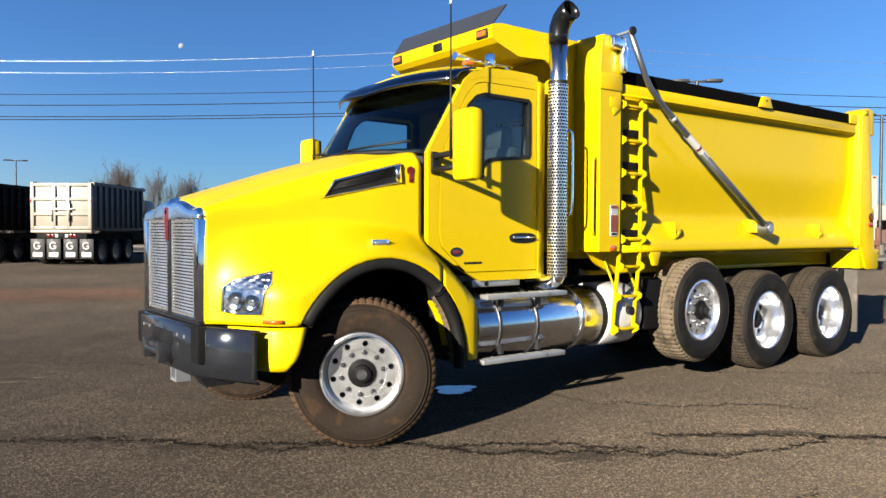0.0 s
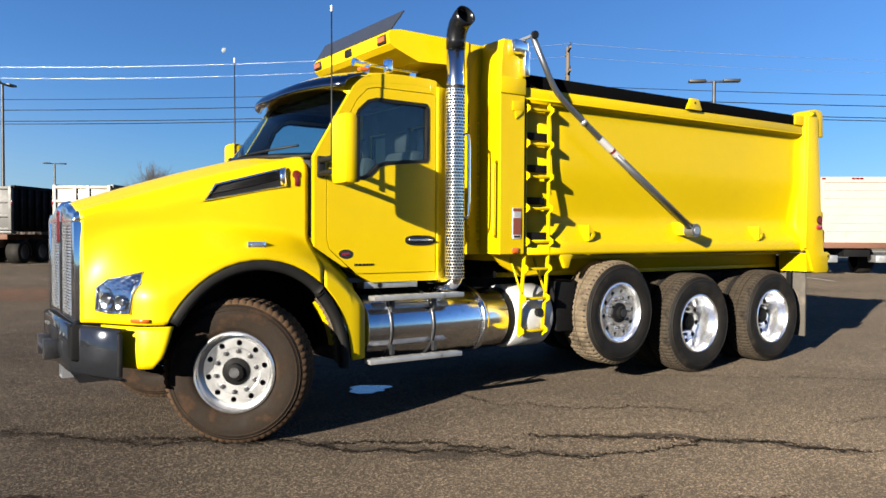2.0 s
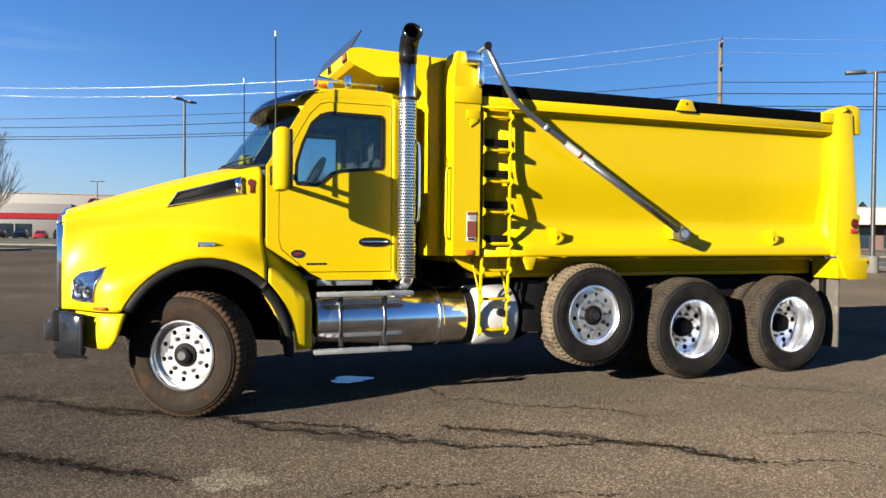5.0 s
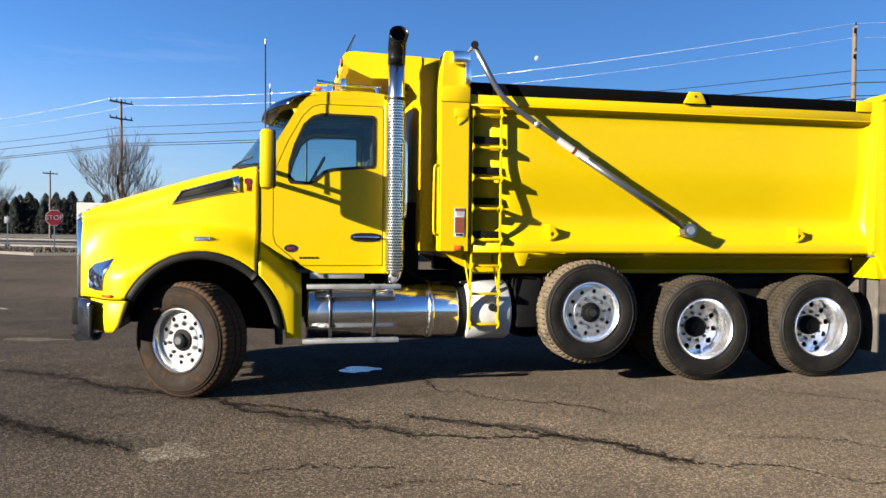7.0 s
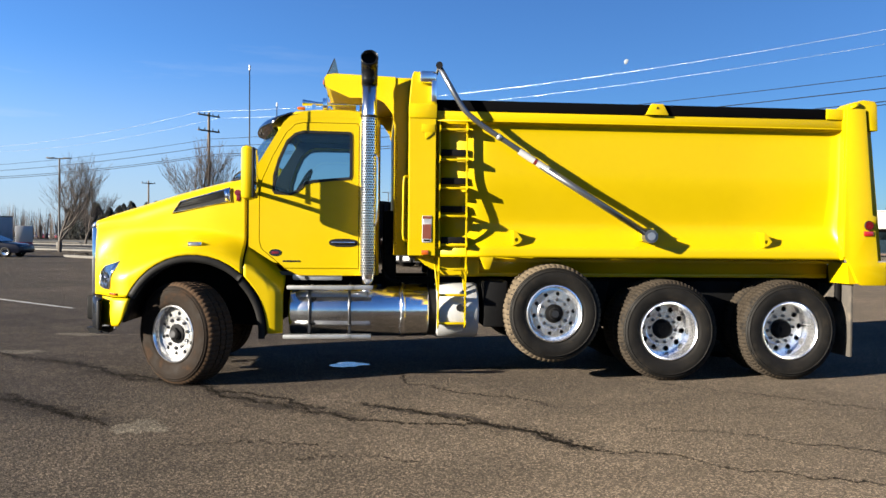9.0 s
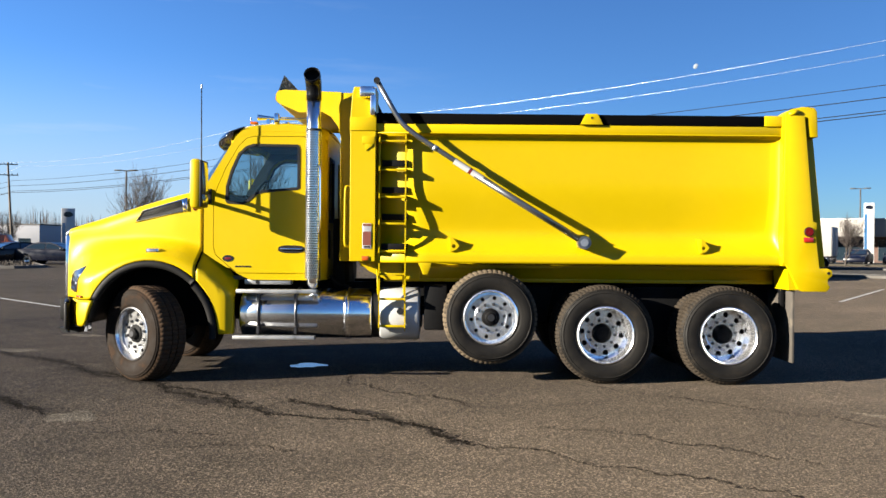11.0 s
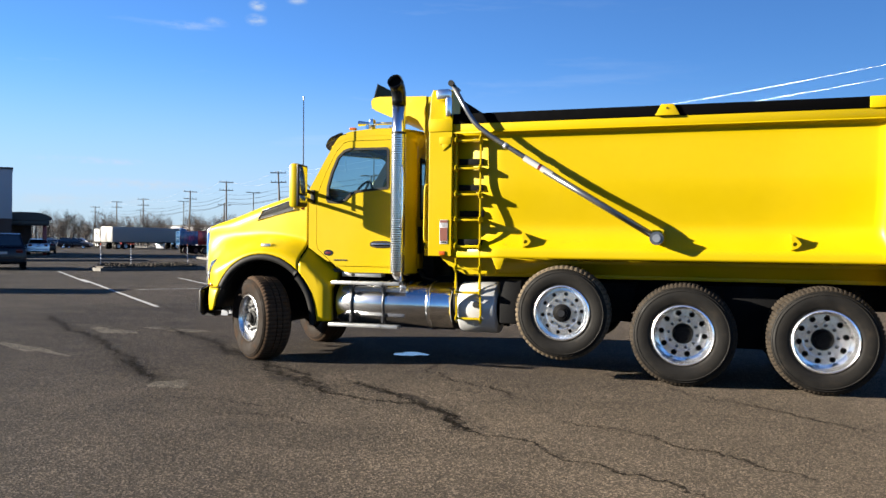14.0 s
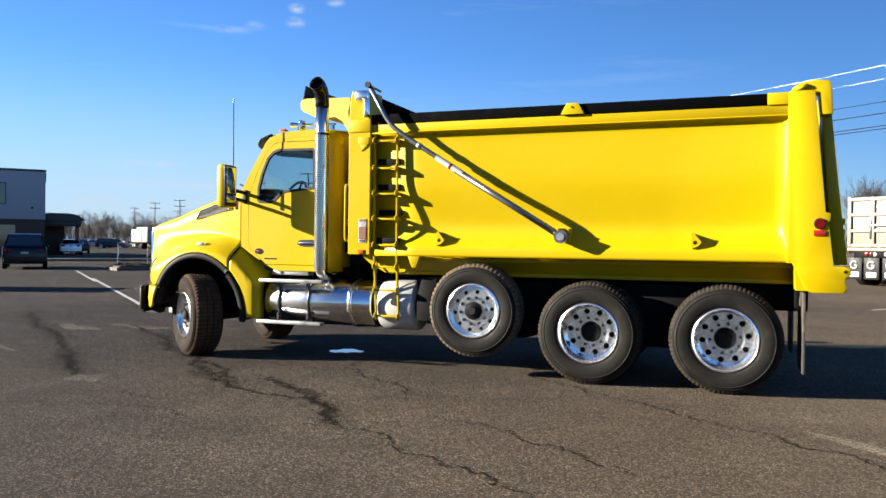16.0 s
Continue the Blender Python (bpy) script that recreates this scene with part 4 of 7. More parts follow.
for o, z in ((0.0, 2.565), (0.008, 2.60), (0.06, 2.65), (0.15, 2.695), (0.27, 2.735), (0.30, 2.73)):
    rows.append([(3.34 + 0.27 * abs(k / 12) ** 2.3 + o * (1.0 - 0.35 * abs(k / 12)), CY + k / 12 * 0.89, z - 0.015 * abs(k / 12) ** 3 + 0.05 * abs(k / 12) * max(0, 1 - o / 0.2)) for k in range(-12, 13)])
loft(bm, rows)
part("sun_visor", bm, CHROME_DARK, truck, "dark polished sun visor over the windscreen", solid=0.012)
for k in (-0.72, -0.22, 0, 0.22, 0.72):
    bm = B(3.75 + 0.1 * abs(k), 3.83 + 0.1 * abs(k), CY + k - 0.035, CY + k + 0.035, 2.775, 2.803, 0.01)
    part("roof_marker", bm, AMBER, truck, "amber roof marker lamp")
for s, l0 in ((-0.55, 3.86), (0.5, 3.92)):
    bm = bmesh.new()
    tube(bm, [(l0, CY + s, 2.88), (l0 + 0.10, CY + s, 2.875), (l0 + 0.18, CY + s, 2.87), (l0 + 0.62, CY + s, 2.865)], 0.02, 16, True, [0.034, 0.024, 0.018, 0.014])
    box(bm, l0 + 0.1, l0 + 0.14, CY + s - 0.02, CY + s + 0.02, 2.79, 2.86)
    box(bm, l0 + 0.56, l0 + 0.60, CY + s - 0.02, CY + s + 0.02, 2.79, 2.86)
    part("air_horn", bm, CHROME, truck, "long chrome air horn on the roof")
for y in (-0.7, -0.1, 0.7):
    part("roof_lamp", B(4.08, 4.13, CY + y - 0.04, CY + y + 0.04, 2.79, 2.90, 0.01), CHROME, truck)
for side in (1, -1):                                # rounded back corner
    bm = bmesh.new()
    arc = [(4.472 + 0.195 * math.sin(a), YS + 0.004 + 0.215 * (1 - math.cos(a))) for a in [radians(7.5 * k) for k in range(13)]]
    loft(bm, [[(x, y if side == 1 else far(y), z) for x, y in arc] for z in (1.07, 1.4, 1.9, 2.4, 2.60, 2.69)])
    part("cab_corner", bm, YELLOW, truck, solid=0.012)
REARWIN = [(CY - 0.56, 1.72), (CY - 0.22, 1.72), (CY - 0.22, 2.42), (CY - 0.56, 2.42)]
REARWIN2 = [(2 * CY - a, b) for a, b in REARWIN[::-1]]
part("cab_rear_wall", pane([(YS + 0.20, 1.07), (far(YS) - 0.20, 1.07), (far(YS) - 0.20, 2.69), (YS + 0.20, 2.69)], [REARWIN, REARWIN2], 4.635, 4.67, "x"), YELLOW, truck, smooth=False)
for w in (REARWIN, REARWIN2):
    g = part("rear_window", pane(grow(w, 0.015), [grow(w, -0.02)], 4.65, 4.682, "x"), BLACK, truck, "black-framed rear cab window", smooth=False)
    bm = bmesh.new()
    bm.faces.new([bm.verts.new((4.66, a, b)) for a, b in w])
    part("window_glass", bm, GLASS, g)
part("rear_trim", pane([(YS + 0.22, 1.1), (far(YS) - 0.22, 1.1), (far(YS) - 0.22, 2.64), (YS + 0.22, 2.64)], [grow(REARWIN, 0.01), grow(REARWIN2, 0.01)], 4.60, 4.625, "x"), CABIN, truck, smooth=False)
part("rear_vent", B(4.665, 4.685, YS + 0.24, YS + 0.34, 1.30, 1.62, 0.006), BLACK, truck)
part("cab_floor", B(3.4, 4.57, YS + 0.05, far(YS) - 0.05, 1.07, 1.11), CABIN, truck)
part("dashboard", P([(3.30, 1.2), (3.75, 1.2), (3.72, 1.86), (3.60, 2.0), (3.30, 2.03)], YS + 0.08, far(YS) - 0.08, bevel=0.03), CABIN, truck)
part("cab_headliner", B(3.72, 4.53, YS + 0.07, far(YS) - 0.07, 2.62, 2.655, 0.01), CABIN, truck)
for y in (CY - 0.42, CY + 0.44):
    bm = bmesh.new()
    box(bm, 3.96, 4.40, y - 0.25, y + 0.25, 1.45, 1.6, 0.05)
    box(bm, 4.33, 4.47, y - 0.24, y + 0.24, 1.55, 2.18, 0.05, Matrix.Rotation(0.12, 4, "Y"))
    box(bm, 4.40, 4.50, y - 0.14, y + 0.14, 2.17, 2.36, 0.04)
    box(bm, 4.1, 4.35, y - 0.15, y + 0.15, 1.1, 1.46)
    part("driver_seat", bm, SEAT, truck, "grey cloth cab seat")
bm = bmesh.new()
wheel_m = Matrix.Translation((3.84, CY - 0.42, 1.98)) @ Matrix.Rotation(radians(-62), 4, "Y")
pts = [wheel_m @ Vector((0.22 * math.cos(2 * math.pi * k / 32), 0.22 * math.sin(2 * math.pi * k / 32), 0)) for k in range(33)]
tube(bm, pts, 0.016, 8, False)
for k in range(3):
    tube(bm, [wheel_m @ Vector((0, 0, 0)), wheel_m @ Vector((0.21 * math.cos(2.1 * k), 0.21 * math.sin(2.1 * k), 0))], 0.014, 6)
tube(bm, [wheel_m @ Vector((0, 0, 0)), wheel_m @ Vector((0, 0, -0.3))], 0.03, 8)
part("steering_wheel", bm, BLACK, truck)

# plain dark box added to keep the gap between cab and bed dark
part("gap_filler", B(4.72, 4.86, 4.92, far(4.92), 0.95, 1.75, 0.02), FRAME, truck, "plain black box added to fill the gap behind the cab")
for k in range(4):
    part("hose", tube(bmesh.new(), bend([(4.71, 4.80 + 0.05 * k, 1.12), (4.78, 4.79 + 0.05 * k, 1.02 - 0.03 * k), (4.90, 4.80 + 0.05 * k, 1.0)], 4, 0.4), 0.016, 8), FRAME, truck)

# --- exhaust stack on the driver's side
SX, SY = 4.565, 4.50
stack = part("exhaust_stack", tube(bmesh.new(), [(SX, SY, 1.10), (SX, SY, 2.66), (SX, SY, 3.02)], 0.0765, 32), STACK, truck, "tall chrome exhaust stack with perforated heat shield")
bm = bmesh.new()
tip = [(SX, SY, 2.99), (SX, SY, 3.05), (SX, SY - 0.012, 3.12), (SX, SY - 0.045, 3.18), (SX, SY - 0.09, 3.215), (SX, SY - 0.145, 3.24)]
tube(bm, tip, 0.075, 28, False, [0.0775, 0.078, 0.080, 0.082, 0.083, 0.084])
part("stack_tip", bm, BLACK_GLOSS, stack, "curved blackened chrome exhaust tip", solid=0.006)
d = (Vector(tip[-1]) - Vector(tip[-2])).normalized()
part("stack_mouth", cyl(bmesh.new(), Vector(tip[-2]) - d * 0.012, Vector(tip[-2]) - d * 0.006, 0.079, 28), FRAME, stack)
part("stack_clamp", cyl(bmesh.new(), (SX, SY, 2.655), (SX, SY, 2.685), 0.082, 28), BLACK, stack)
# perforated shield: rings of metal between rows of round holes, the tube dark behind
bm = bmesh.new()
R, NH, NZ, Z0, Z1 = 0.083, 22, 60, 1.09, 2.655
dz, da = (Z1 - Z0) / NZ, 2 * math.pi / NH
for j in range(NZ):
    for i in range(NH):
        ca, cz = (i + 0.5 * (j % 2)) * da, Z0 + (j + 0.5) * dz
        outer = [(-0.5, -0.5), (0, -0.5), (0.5, -0.5), (0.5, 0), (0.5, 0.5), (0, 0.5), (-0.5, 0.5), (-0.5, 0)]
        ov, iv = [], []
        for k, (u, v) in enumerate(outer):
            a, z = ca + u * da, cz + v * dz
            ov.append(bm.verts.new((SX + R * math.cos(a), SY + R * math.sin(a), z)))
            t = math.atan2(v, u)
            a, z = ca + 0.41 * math.cos(t) * da, cz + 0.41 * math.sin(t) * dz
            iv.append(bm.verts.new((SX + R * math.cos(a), SY + R * math.sin(a), z)))
        for k in range(8):
            bm.faces.new((ov[k], ov[(k + 1) % 8], iv[(k + 1) % 8], iv[k]))
bmesh.ops.remove_doubles(bm, verts=bm.verts, dist=0.0002)
part("heat_shield", bm, SHIELD, stack, "perforated chrome heat shield")
part("shield_core", cyl(bmesh.new(), (SX, SY, 1.10), (SX, SY, 2.65), 0.0785, 28), FRAME, stack)
bm = bmesh.new()
tube(bm, bend([(SX, SY, 1.15), (SX, SY, 1.045), (SX - 0.02, SY + 0.30, 1.03)], 8, 0.5), 0.064, 24)
part("stack_elbow", bm, CHROME, stack, "chrome elbow")
part("stack_handle", tube(bmesh.new(), bend([(SX + 0.06, SY - 0.06, 2.29), (SX + 0.085, SY - 0.085, 2.27), (SX + 0.085, SY - 0.085, 1.62), (SX + 0.06, SY - 0.06, 1.58)], 4, 0.3), 0.011, 8), CHROME, stack)

# --- tanks and steps
for side in (1, -1):
    yc = CY - side * 0.70
    bm = bmesh.new()
    prof = [(3.765, 0.18), (3.77, 0.27), (3.79, 0.288), (5.17, 0.288), (5.19, 0.27), (5.195, 0.18)]
    rows = [[(x, yc + r * math.cos(2 * math.pi * k / 40) * 1.0, 0.705 + 0.95 * r * math.sin(2 * math.pi * k / 40)) for k in range(40)] for x, r in prof]
    vs = loft(bm, rows, True)
    bm.faces.new(vs[0]), bm.faces.new(vs[-1][::-1])
    tank = part("fuel_tank", bm, TANK, truck, "polished cylindrical fuel tank")
    for x, m2, wd in ((3.98, NUT, 0.026), (4.38, NUT, 0.026), (4.92, ALU, 0.05)):
        bm = bmesh.new()
        loft(bm, [[(x + o, yc + r * math.cos(2 * math.pi * k / 40), 0.705 + 0.95 * r * math.sin(2 * math.pi * k / 40)) for k in range(40)] for o, r in ((-wd / 2, 0.289), (-wd / 2, 0.302), (wd / 2, 0.302), (wd / 2, 0.289))], True)
        part("tank_strap", bm, m2, tank)
    ys = yc - side * 0.30
    for z, x0, x1 in ((0.965, 3.765, 4.615), (0.475, 3.73, 4.60)):
        bm = B(x0, x1, min(ys - side * .09, ys + side * .01), max(ys - side * .09, ys + side * .01), z - 0.026, z + 0.012, 0.006)
        step = part("step_board", bm, ALU_DULL, truck, "scuffed aluminium step board")
        for k in range(9):
            box_x = x0 + 0.06 + (x1 - x0 - 0.12) * k / 8
            part("step_rib", B(box_x - 0.012, box_x + 0.012, min(ys - side * .08, ys), max(ys - side * .08, ys), z + 0.012, z + 0.015), ALU_DULL, step)
    for x in (3.98, 4.38):
        for z0, z1 in ((0.94, 0.84), (0.50, 0.58)):
            part("step_bracket", P([(x - 0.013, z0), (x + 0.013, z0), (x + 0.013, z1), (x - 0.013, z1)], ys - side * 0.01, ys + side * 0.03), NUT, tank)
    for z0, z1 in ((0.86, 0.91),):
        bm = bmesh.new()
        a0, a1 = (math.asin(min(1, (z - 0.705) / 0.2835)) for z in (z0, z1))
        loft(bm, [[(x, yc - side * 0.293 * math.cos(a), 0.705 + 0.2785 * math.sin(a)) for a in (a0, (a0 + a1) / 2, a1)] for x in (3.84, 4.02, 4.2, 4.38, 4.56)])
        part("tread_plate", bm, STEEL, tank, solid=0.004)
    part("tank_gap", cyl(bmesh.new(), (5.19, yc, 0.705), (5.265, yc, 0.705), 0.265, 32), BLACK, truck)
    bm = bmesh.new()
    prof = [(5.265, 0.2), (5.27, 0.285), (5.29, 0.297), (5.68, 0.297), (5.70, 0.285), (5.705, 0.2)]
    vs = loft(bm, [[(x, yc + r * math.cos(2 * math.pi * k / 40), 0.705 + 0.97 * r * math.sin(2 * math.pi * k / 40)) for k in range(40)] for x, r in prof], True)
    bm.faces.new(vs[0]), bm.faces.new(vs[-1][::-1])
    oil = part("hydraulic_tank", bm, WHITE_TANK, truck, "white round hydraulic oil tank")
    part("filler_cap", cyl(bmesh.new(), (5.50, yc - side * 0.28, 0.75), (5.50, yc - side * 0.335, 0.755), 0.036, 18), BLACK, oil)

# --- chassis
for s in (-1, 1):
    part("frame_rail", pane([(1.9, 0.78), (9.75, 0.78), (9.75, 1.04), (1.9, 1.04)], [], CY + s * 0.40, CY + s * 0.46), FRAME, truck, smooth=False)
    part("bed_sill", B(5.2, 9.7, CY + s * 0.46 - 0.09, CY + s * 0.46 + 0.09, 1.045, 1.20, 0.008), FRAME, truck)
for x in (2.1, 3.3, 4.6, 5.6, 6.9, 8.35, 9.7):
    part("crossmember", B(x - 0.06, x + 0.06, CY - 0.40, CY + 0.40, 0.80, 1.0, 0.01), FRAME, truck)
for x, z in ((7.68, 0.52), (8.99, 0.52), (6.46, 0.71), (2.72, 0.46)):
    part("axle", cyl(bmesh.new(), (x, CY - 0.95, z), (x, CY + 0.95, z), 0.085, 16), FRAME, truck)
for x in (7.68, 8.99):
    bm = bmesh.new()
    bmesh.ops.create_uvsphere(bm, u_segments=20, v_segments=12, radius=0.23, matrix=Matrix.Translation((x, CY, 0.53)))
    part("differential", bm, FRAME, truck)
part("driveshaft", cyl(bmesh.new(), (4.4, CY, 0.78), (7.45, CY, 0.56), 0.055, 14), FRAME, truck)
part("engine_block", B(2.05, 3.4, CY - 0.34, CY + 0.34, 0.62, 1.5, 0.05), FRAME, truck)
part("gearbox", B(3.4, 4.4, CY - 0.28, CY + 0.28, 0.6, 1.02, 0.05), FRAME, truck)
part("front_crossmember", B(1.70, 2.10, CY - 0.66, CY + 0.66, 0.60, 0.84, 0.02), FRAME, truck)
for s in (-1, 1):
    for x in (7.68, 8.99):
        part("suspension_arm", B(x - 0.45, x + 0.45, CY + s * 0.56 - 0.05, CY + s * 0.56 + 0.05, 0.60, 0.78, 0.02), FRAME, truck)
        part("spring_bag", cyl(bmesh.new(), (x + 0.3, CY + s * 0.56, 0.78), (x + 0.3, CY + s * 0.56, 1.0), 0.12, 18), FRAME, truck)
    part("walking_beam", P([(7.35, 0.66), (7.95, 0.42), (8.72, 0.42), (9.3, 0.66), (9.3, 0.80), (7.35, 0.80)], CY + s * 0.52 - 0.05, CY + s * 0.52 + 0.05, bevel=0.02), FRAME, truck)
    part("suspension_saddle", P([(8.0, 1.02), (8.68, 1.02), (8.58, 0.36), (8.1, 0.36)], CY + s * 0.44, CY + s * 0.62, bevel=0.02), FRAME, truck)
    part("lift_axle_frame", P([(6.62, 1.02), (7.2, 1.02), (7.12, 0.62), (6.86, 0.56)], CY + s * 0.44, CY + s * 0.56, bevel=0.02), FRAME, truck)
    part("battery_box", B(5.75, 6.0, CY + s * 0.72 - 0.25, CY + s * 0.72 + 0.25, 0.55, 1.03, 0.02), FRAME, truck)
    part("air_tank", cyl(bmesh.new(), (4.7, CY + s * 0.25, 0.58), (5.7, CY + s * 0.25, 0.58), 0.13, 18), FRAME, truck)

# --- wheels
TYRE = [(0.305, -0.005), (0.314, 0.010), (0.322, 0.014), (0.327, 0.019), (0.345, 0.025), (0.37, 0.030), (0.395, 0.033), (0.42, 0.031), (0.440, 0.027), (0.444, 0.030), (0.450, 0.029), (0.454, 0.023), (0.466, 0.016), (0.470, 0.018), (0.474, 0.011), (0.49, -0.004)]


def tyre_mesh(r, width, lugs, rs=1.0):
    """Side walls out to the shoulder, in the wheel's own axes: the outer face at y = 0, the body behind it at +y."""
    k = r / 0.52
    prof = [(a * k if a > 0.35 else a * rs, o) for a, o in TYRE] + [(0.507 * k, -0.018)]
    back = [(a, -width - o) for a, o in prof[::-1]]
    bm = bmesh.new()
    lathe(bm, prof, 72)
    lathe(bm, back, 72)
    for f in bm.faces:
        f.smooth = True
    tread = bmesh.new()
    seg = lugs * 4
    prof2 = [(0.484 * k, 0.004), (0.500 * k, -0.006), (0.518 * k, -0.026), (r, -0.05), (r + 0.001, -width * 0.36), (r - 0.012, -width * 0.37), (r - 0.012, -width * 0.40), (r + 0.002, -width * 0.41),
             (r + 0.002, -width * 0.59), (r - 0.012, -width * 0.60), (r - 0.012, -width * 0.63), (r + 0.001, -width * 0.64), (r, -width + 0.05), (0.518 * k, -width + 0.026), (0.500 * k, -width + 0.006), (0.484 * k, -width - 0.004)]
    lathe(tread, prof2, seg, Matrix(), lambda i, s: -0.010 if s % 4 == 0 and i not in (0, 15) else 0)
    return bm, tread


def holed_ring(bm, r0, r1, n, rc, rh, a):
    """A flat ring with n round holes."""
    for s in range(n):
        c = 2 * math.pi * (s + 0.5) / n
        h = math.pi / n
        out = []
        for k in range(24):
            t = 2 * math.pi * k / 24
            u, v = math.cos(t), math.sin(t)
            q = max(abs(u), abs(v))
            u, v = u / q, v / q
            rr, aa = (r0 + r1) / 2 + u * (r1 - r0) / 2, c + v * h
            out.append((bm.verts.new((rr * math.cos(aa), -a, rr * math.sin(aa))), bm.verts.new(((rc + rh * math.cos(t)) * math.cos(c) - rh * math.sin(t) * math.sin(c), -a, (rc + rh * math.cos(t)) * math.sin(c) + rh * math.sin(t) * math.cos(c))),
                        bm.verts.new(((rc + rh * math.cos(t)) * math.cos(c) - rh * math.sin(t) * math.sin(c), -a + 0.022, (rc + rh * math.cos(t)) * math.sin(c) + rh * math.sin(t) * math.cos(c)))))
        for k in range(24):
            p, q = out[k], out[(k + 1) % 24]
            bm.faces.new((p[0], q[0], q[1], p[1])), bm.faces.new((p[1], q[1], q[2], p[2]))


def mesh_of(name, bm, material, smooth=True, rim=False):
    bmesh.ops.recalc_face_normals(bm, faces=bm.faces)
    if smooth:
        for f in bm.faces:
            f.smooth = True
        for e in bm.edges:
            if len(e.link_faces) == 2 and e.calc_face_angle(0) > 0.7:
                e.smooth = False
    if rim:
        for f in bm.faces:
            f.smooth = abs(f.normal.y) < 0.97
    me = bpy.data.meshes.new(name)
    bm.to_mesh(me)
    bm.free()
    me.materials.append(material)
    return me


def wheel_set(r, width, lugs, deep, tread_mat, rubber, set_in=0.012, rim=RIM, rs=1.0):
    """Meshes shared by the wheels of one kind."""
    a, b = tyre_mesh(r, width, lugs, rs)
    out = {"tyre": mesh_of("tyre", a, rubber), "tread": mesh_of("tread", b, tread_mat)}
    disc = -0.20 if deep else set_in
    bm = bmesh.new()
    if deep:
        lathe(bm, [(0.249, disc), (0.256, disc + 0.02), (0.260, disc + 0.06), (0.266, -0.06), (0.272, -0.05), (0.278, -0.012), (0.287, 0.012), (0.296, 0.02), (0.306, 0.014), (0.309, -0.01)], 64)
    else:
        lathe(bm, [(0.249, disc), (0.262, disc - 0.018), (0.272, disc - 0.02), (0.282, 0.012), (0.292, 0.022), (0.304, 0.016), (0.309, -0.01)], 56)
    holed_ring(bm, 0.178, 0.249, 10, 0.215, 0.029 if deep else 0.021, disc)
    lathe(bm, [(0.178, disc), (0.172, disc + 0.005), (0.095, disc + 0.005), (0.09, disc - 0.03)], 56)
    lathe(bm, [(0.25, disc - 0.008), (0.25, disc - 0.16)], 40)
    bmesh.ops.scale(bm, vec=(rs, 1, rs), verts=bm.verts)
    out["wheel"] = mesh_of("wheel", bm, rim, rim=True)
    bm = bmesh.new()
    lathe(bm, [(0.001, disc + 0.065), (0.045, disc + 0.065), (0.058, disc + 0.055), (0.062, disc + 0.03), (0.095, disc + 0.018), (0.1, disc - 0.02)] if not deep else
          [(0.001, disc + 0.085), (0.075, disc + 0.085), (0.09, disc + 0.07), (0.098, disc + 0.02), (0.106, disc + 0.01), (0.106, disc - 0.03)], 32)
    out["hub"] = mesh_of("hub", bm, FRAME)
    reach = disc + (0.085 if deep else 0.065)
    out["hub_cap"] = mesh_of("hub_cap", cyl(bmesh.new(), (0, -reach + 0.004, 0), (0, -reach - 0.004, 0), 0.036, 20), FRAME if deep else NUT)
    bm = bmesh.new()
    cyl(bm, (0, 0, 0), (0, -0.014, 0), 0.0175, 6)
    cyl(bm, (0, -0.014, 0), (0, -0.026, 0), 0.013, 10, 0.008)
    out["lug_nut"] = mesh_of("lug_nut", bm, NUT)
    out["back"] = mesh_of("brake_drum", cyl(bmesh.new(), (0, 0.16 if not deep else 0.40, 0), (0, 0.04 - disc if not deep else 0.235, 0), 0.225, 32), FRAME)
    out["disc"] = disc
    return out


def put_wheel(kit, at, turn, label, lean=0.0):
    """Parts stand under the wheel's disc; turn is the angle about z of its outer face from -y."""
    w = new("wheel", kit["wheel"])
    w.parent = truck
    w.location = Vector(at) - Vector(truck.location)
    w.rotation_euler = (0, lean, radians(turn))
    w["label"] = label
    for n in ("tyre", "tread", "hub", "hub_cap", "back"):
        o = new({"back": "brake_drum"}.get(n, n), kit[n])
        o.parent = w
    for k in range(10):
        t = 2 * math.pi * (k + 0.5) / 10
        o = new("lug_nut", kit["lug_nut"])
        o.parent = w
        o.location = (0.143 * math.cos(t), -kit["disc"] - 0.006, 0.143 * math.sin(t))
    return w


def bare_tyre(kit, at, turn):
    w = new("inner_tyre", kit["tyre"])
    w.parent = truck
    w.location = Vector(at) - Vector(truck.location)
    w.rotation_euler = (0, 0.7, radians(turn))
    w["label"] = "inner dual tyre"
    o = new("tread", kit["tread"])
    o.parent = w


STEER = wheel_set(0.507, 0.31, 62, False, TREAD_DUST, RUBBER_DUSTY, -0.05, RIM_BRIGHT, 0.93)
LIFT = wheel_set(0.503, 0.30, 58, False, TREAD_MUD, RUBBER, -0.02, RIM, 0.96)
DUAL = wheel_set(0.525, 0.27, 76, True, TREAD_DARK, RUBBER)
put_wheel(STEER, (2.675, 4.45, 0.498), -34, "steered front wheel with dusty tyre and polished ten-hole rim", 0.1)
put_wheel(STEER, (2.77, far(4.50), 0.498), 180 - 34, "steered front wheel with dusty tyre", 0.4)
put_wheel(LIFT, (6.46, 4.425, 0.703), 2, "raised lift-axle wheel with mud-caked tread", 0.2)
put_wheel(LIFT, (6.46, far(4.425), 0.703), 180, "raised lift-axle wheel", 0.5)
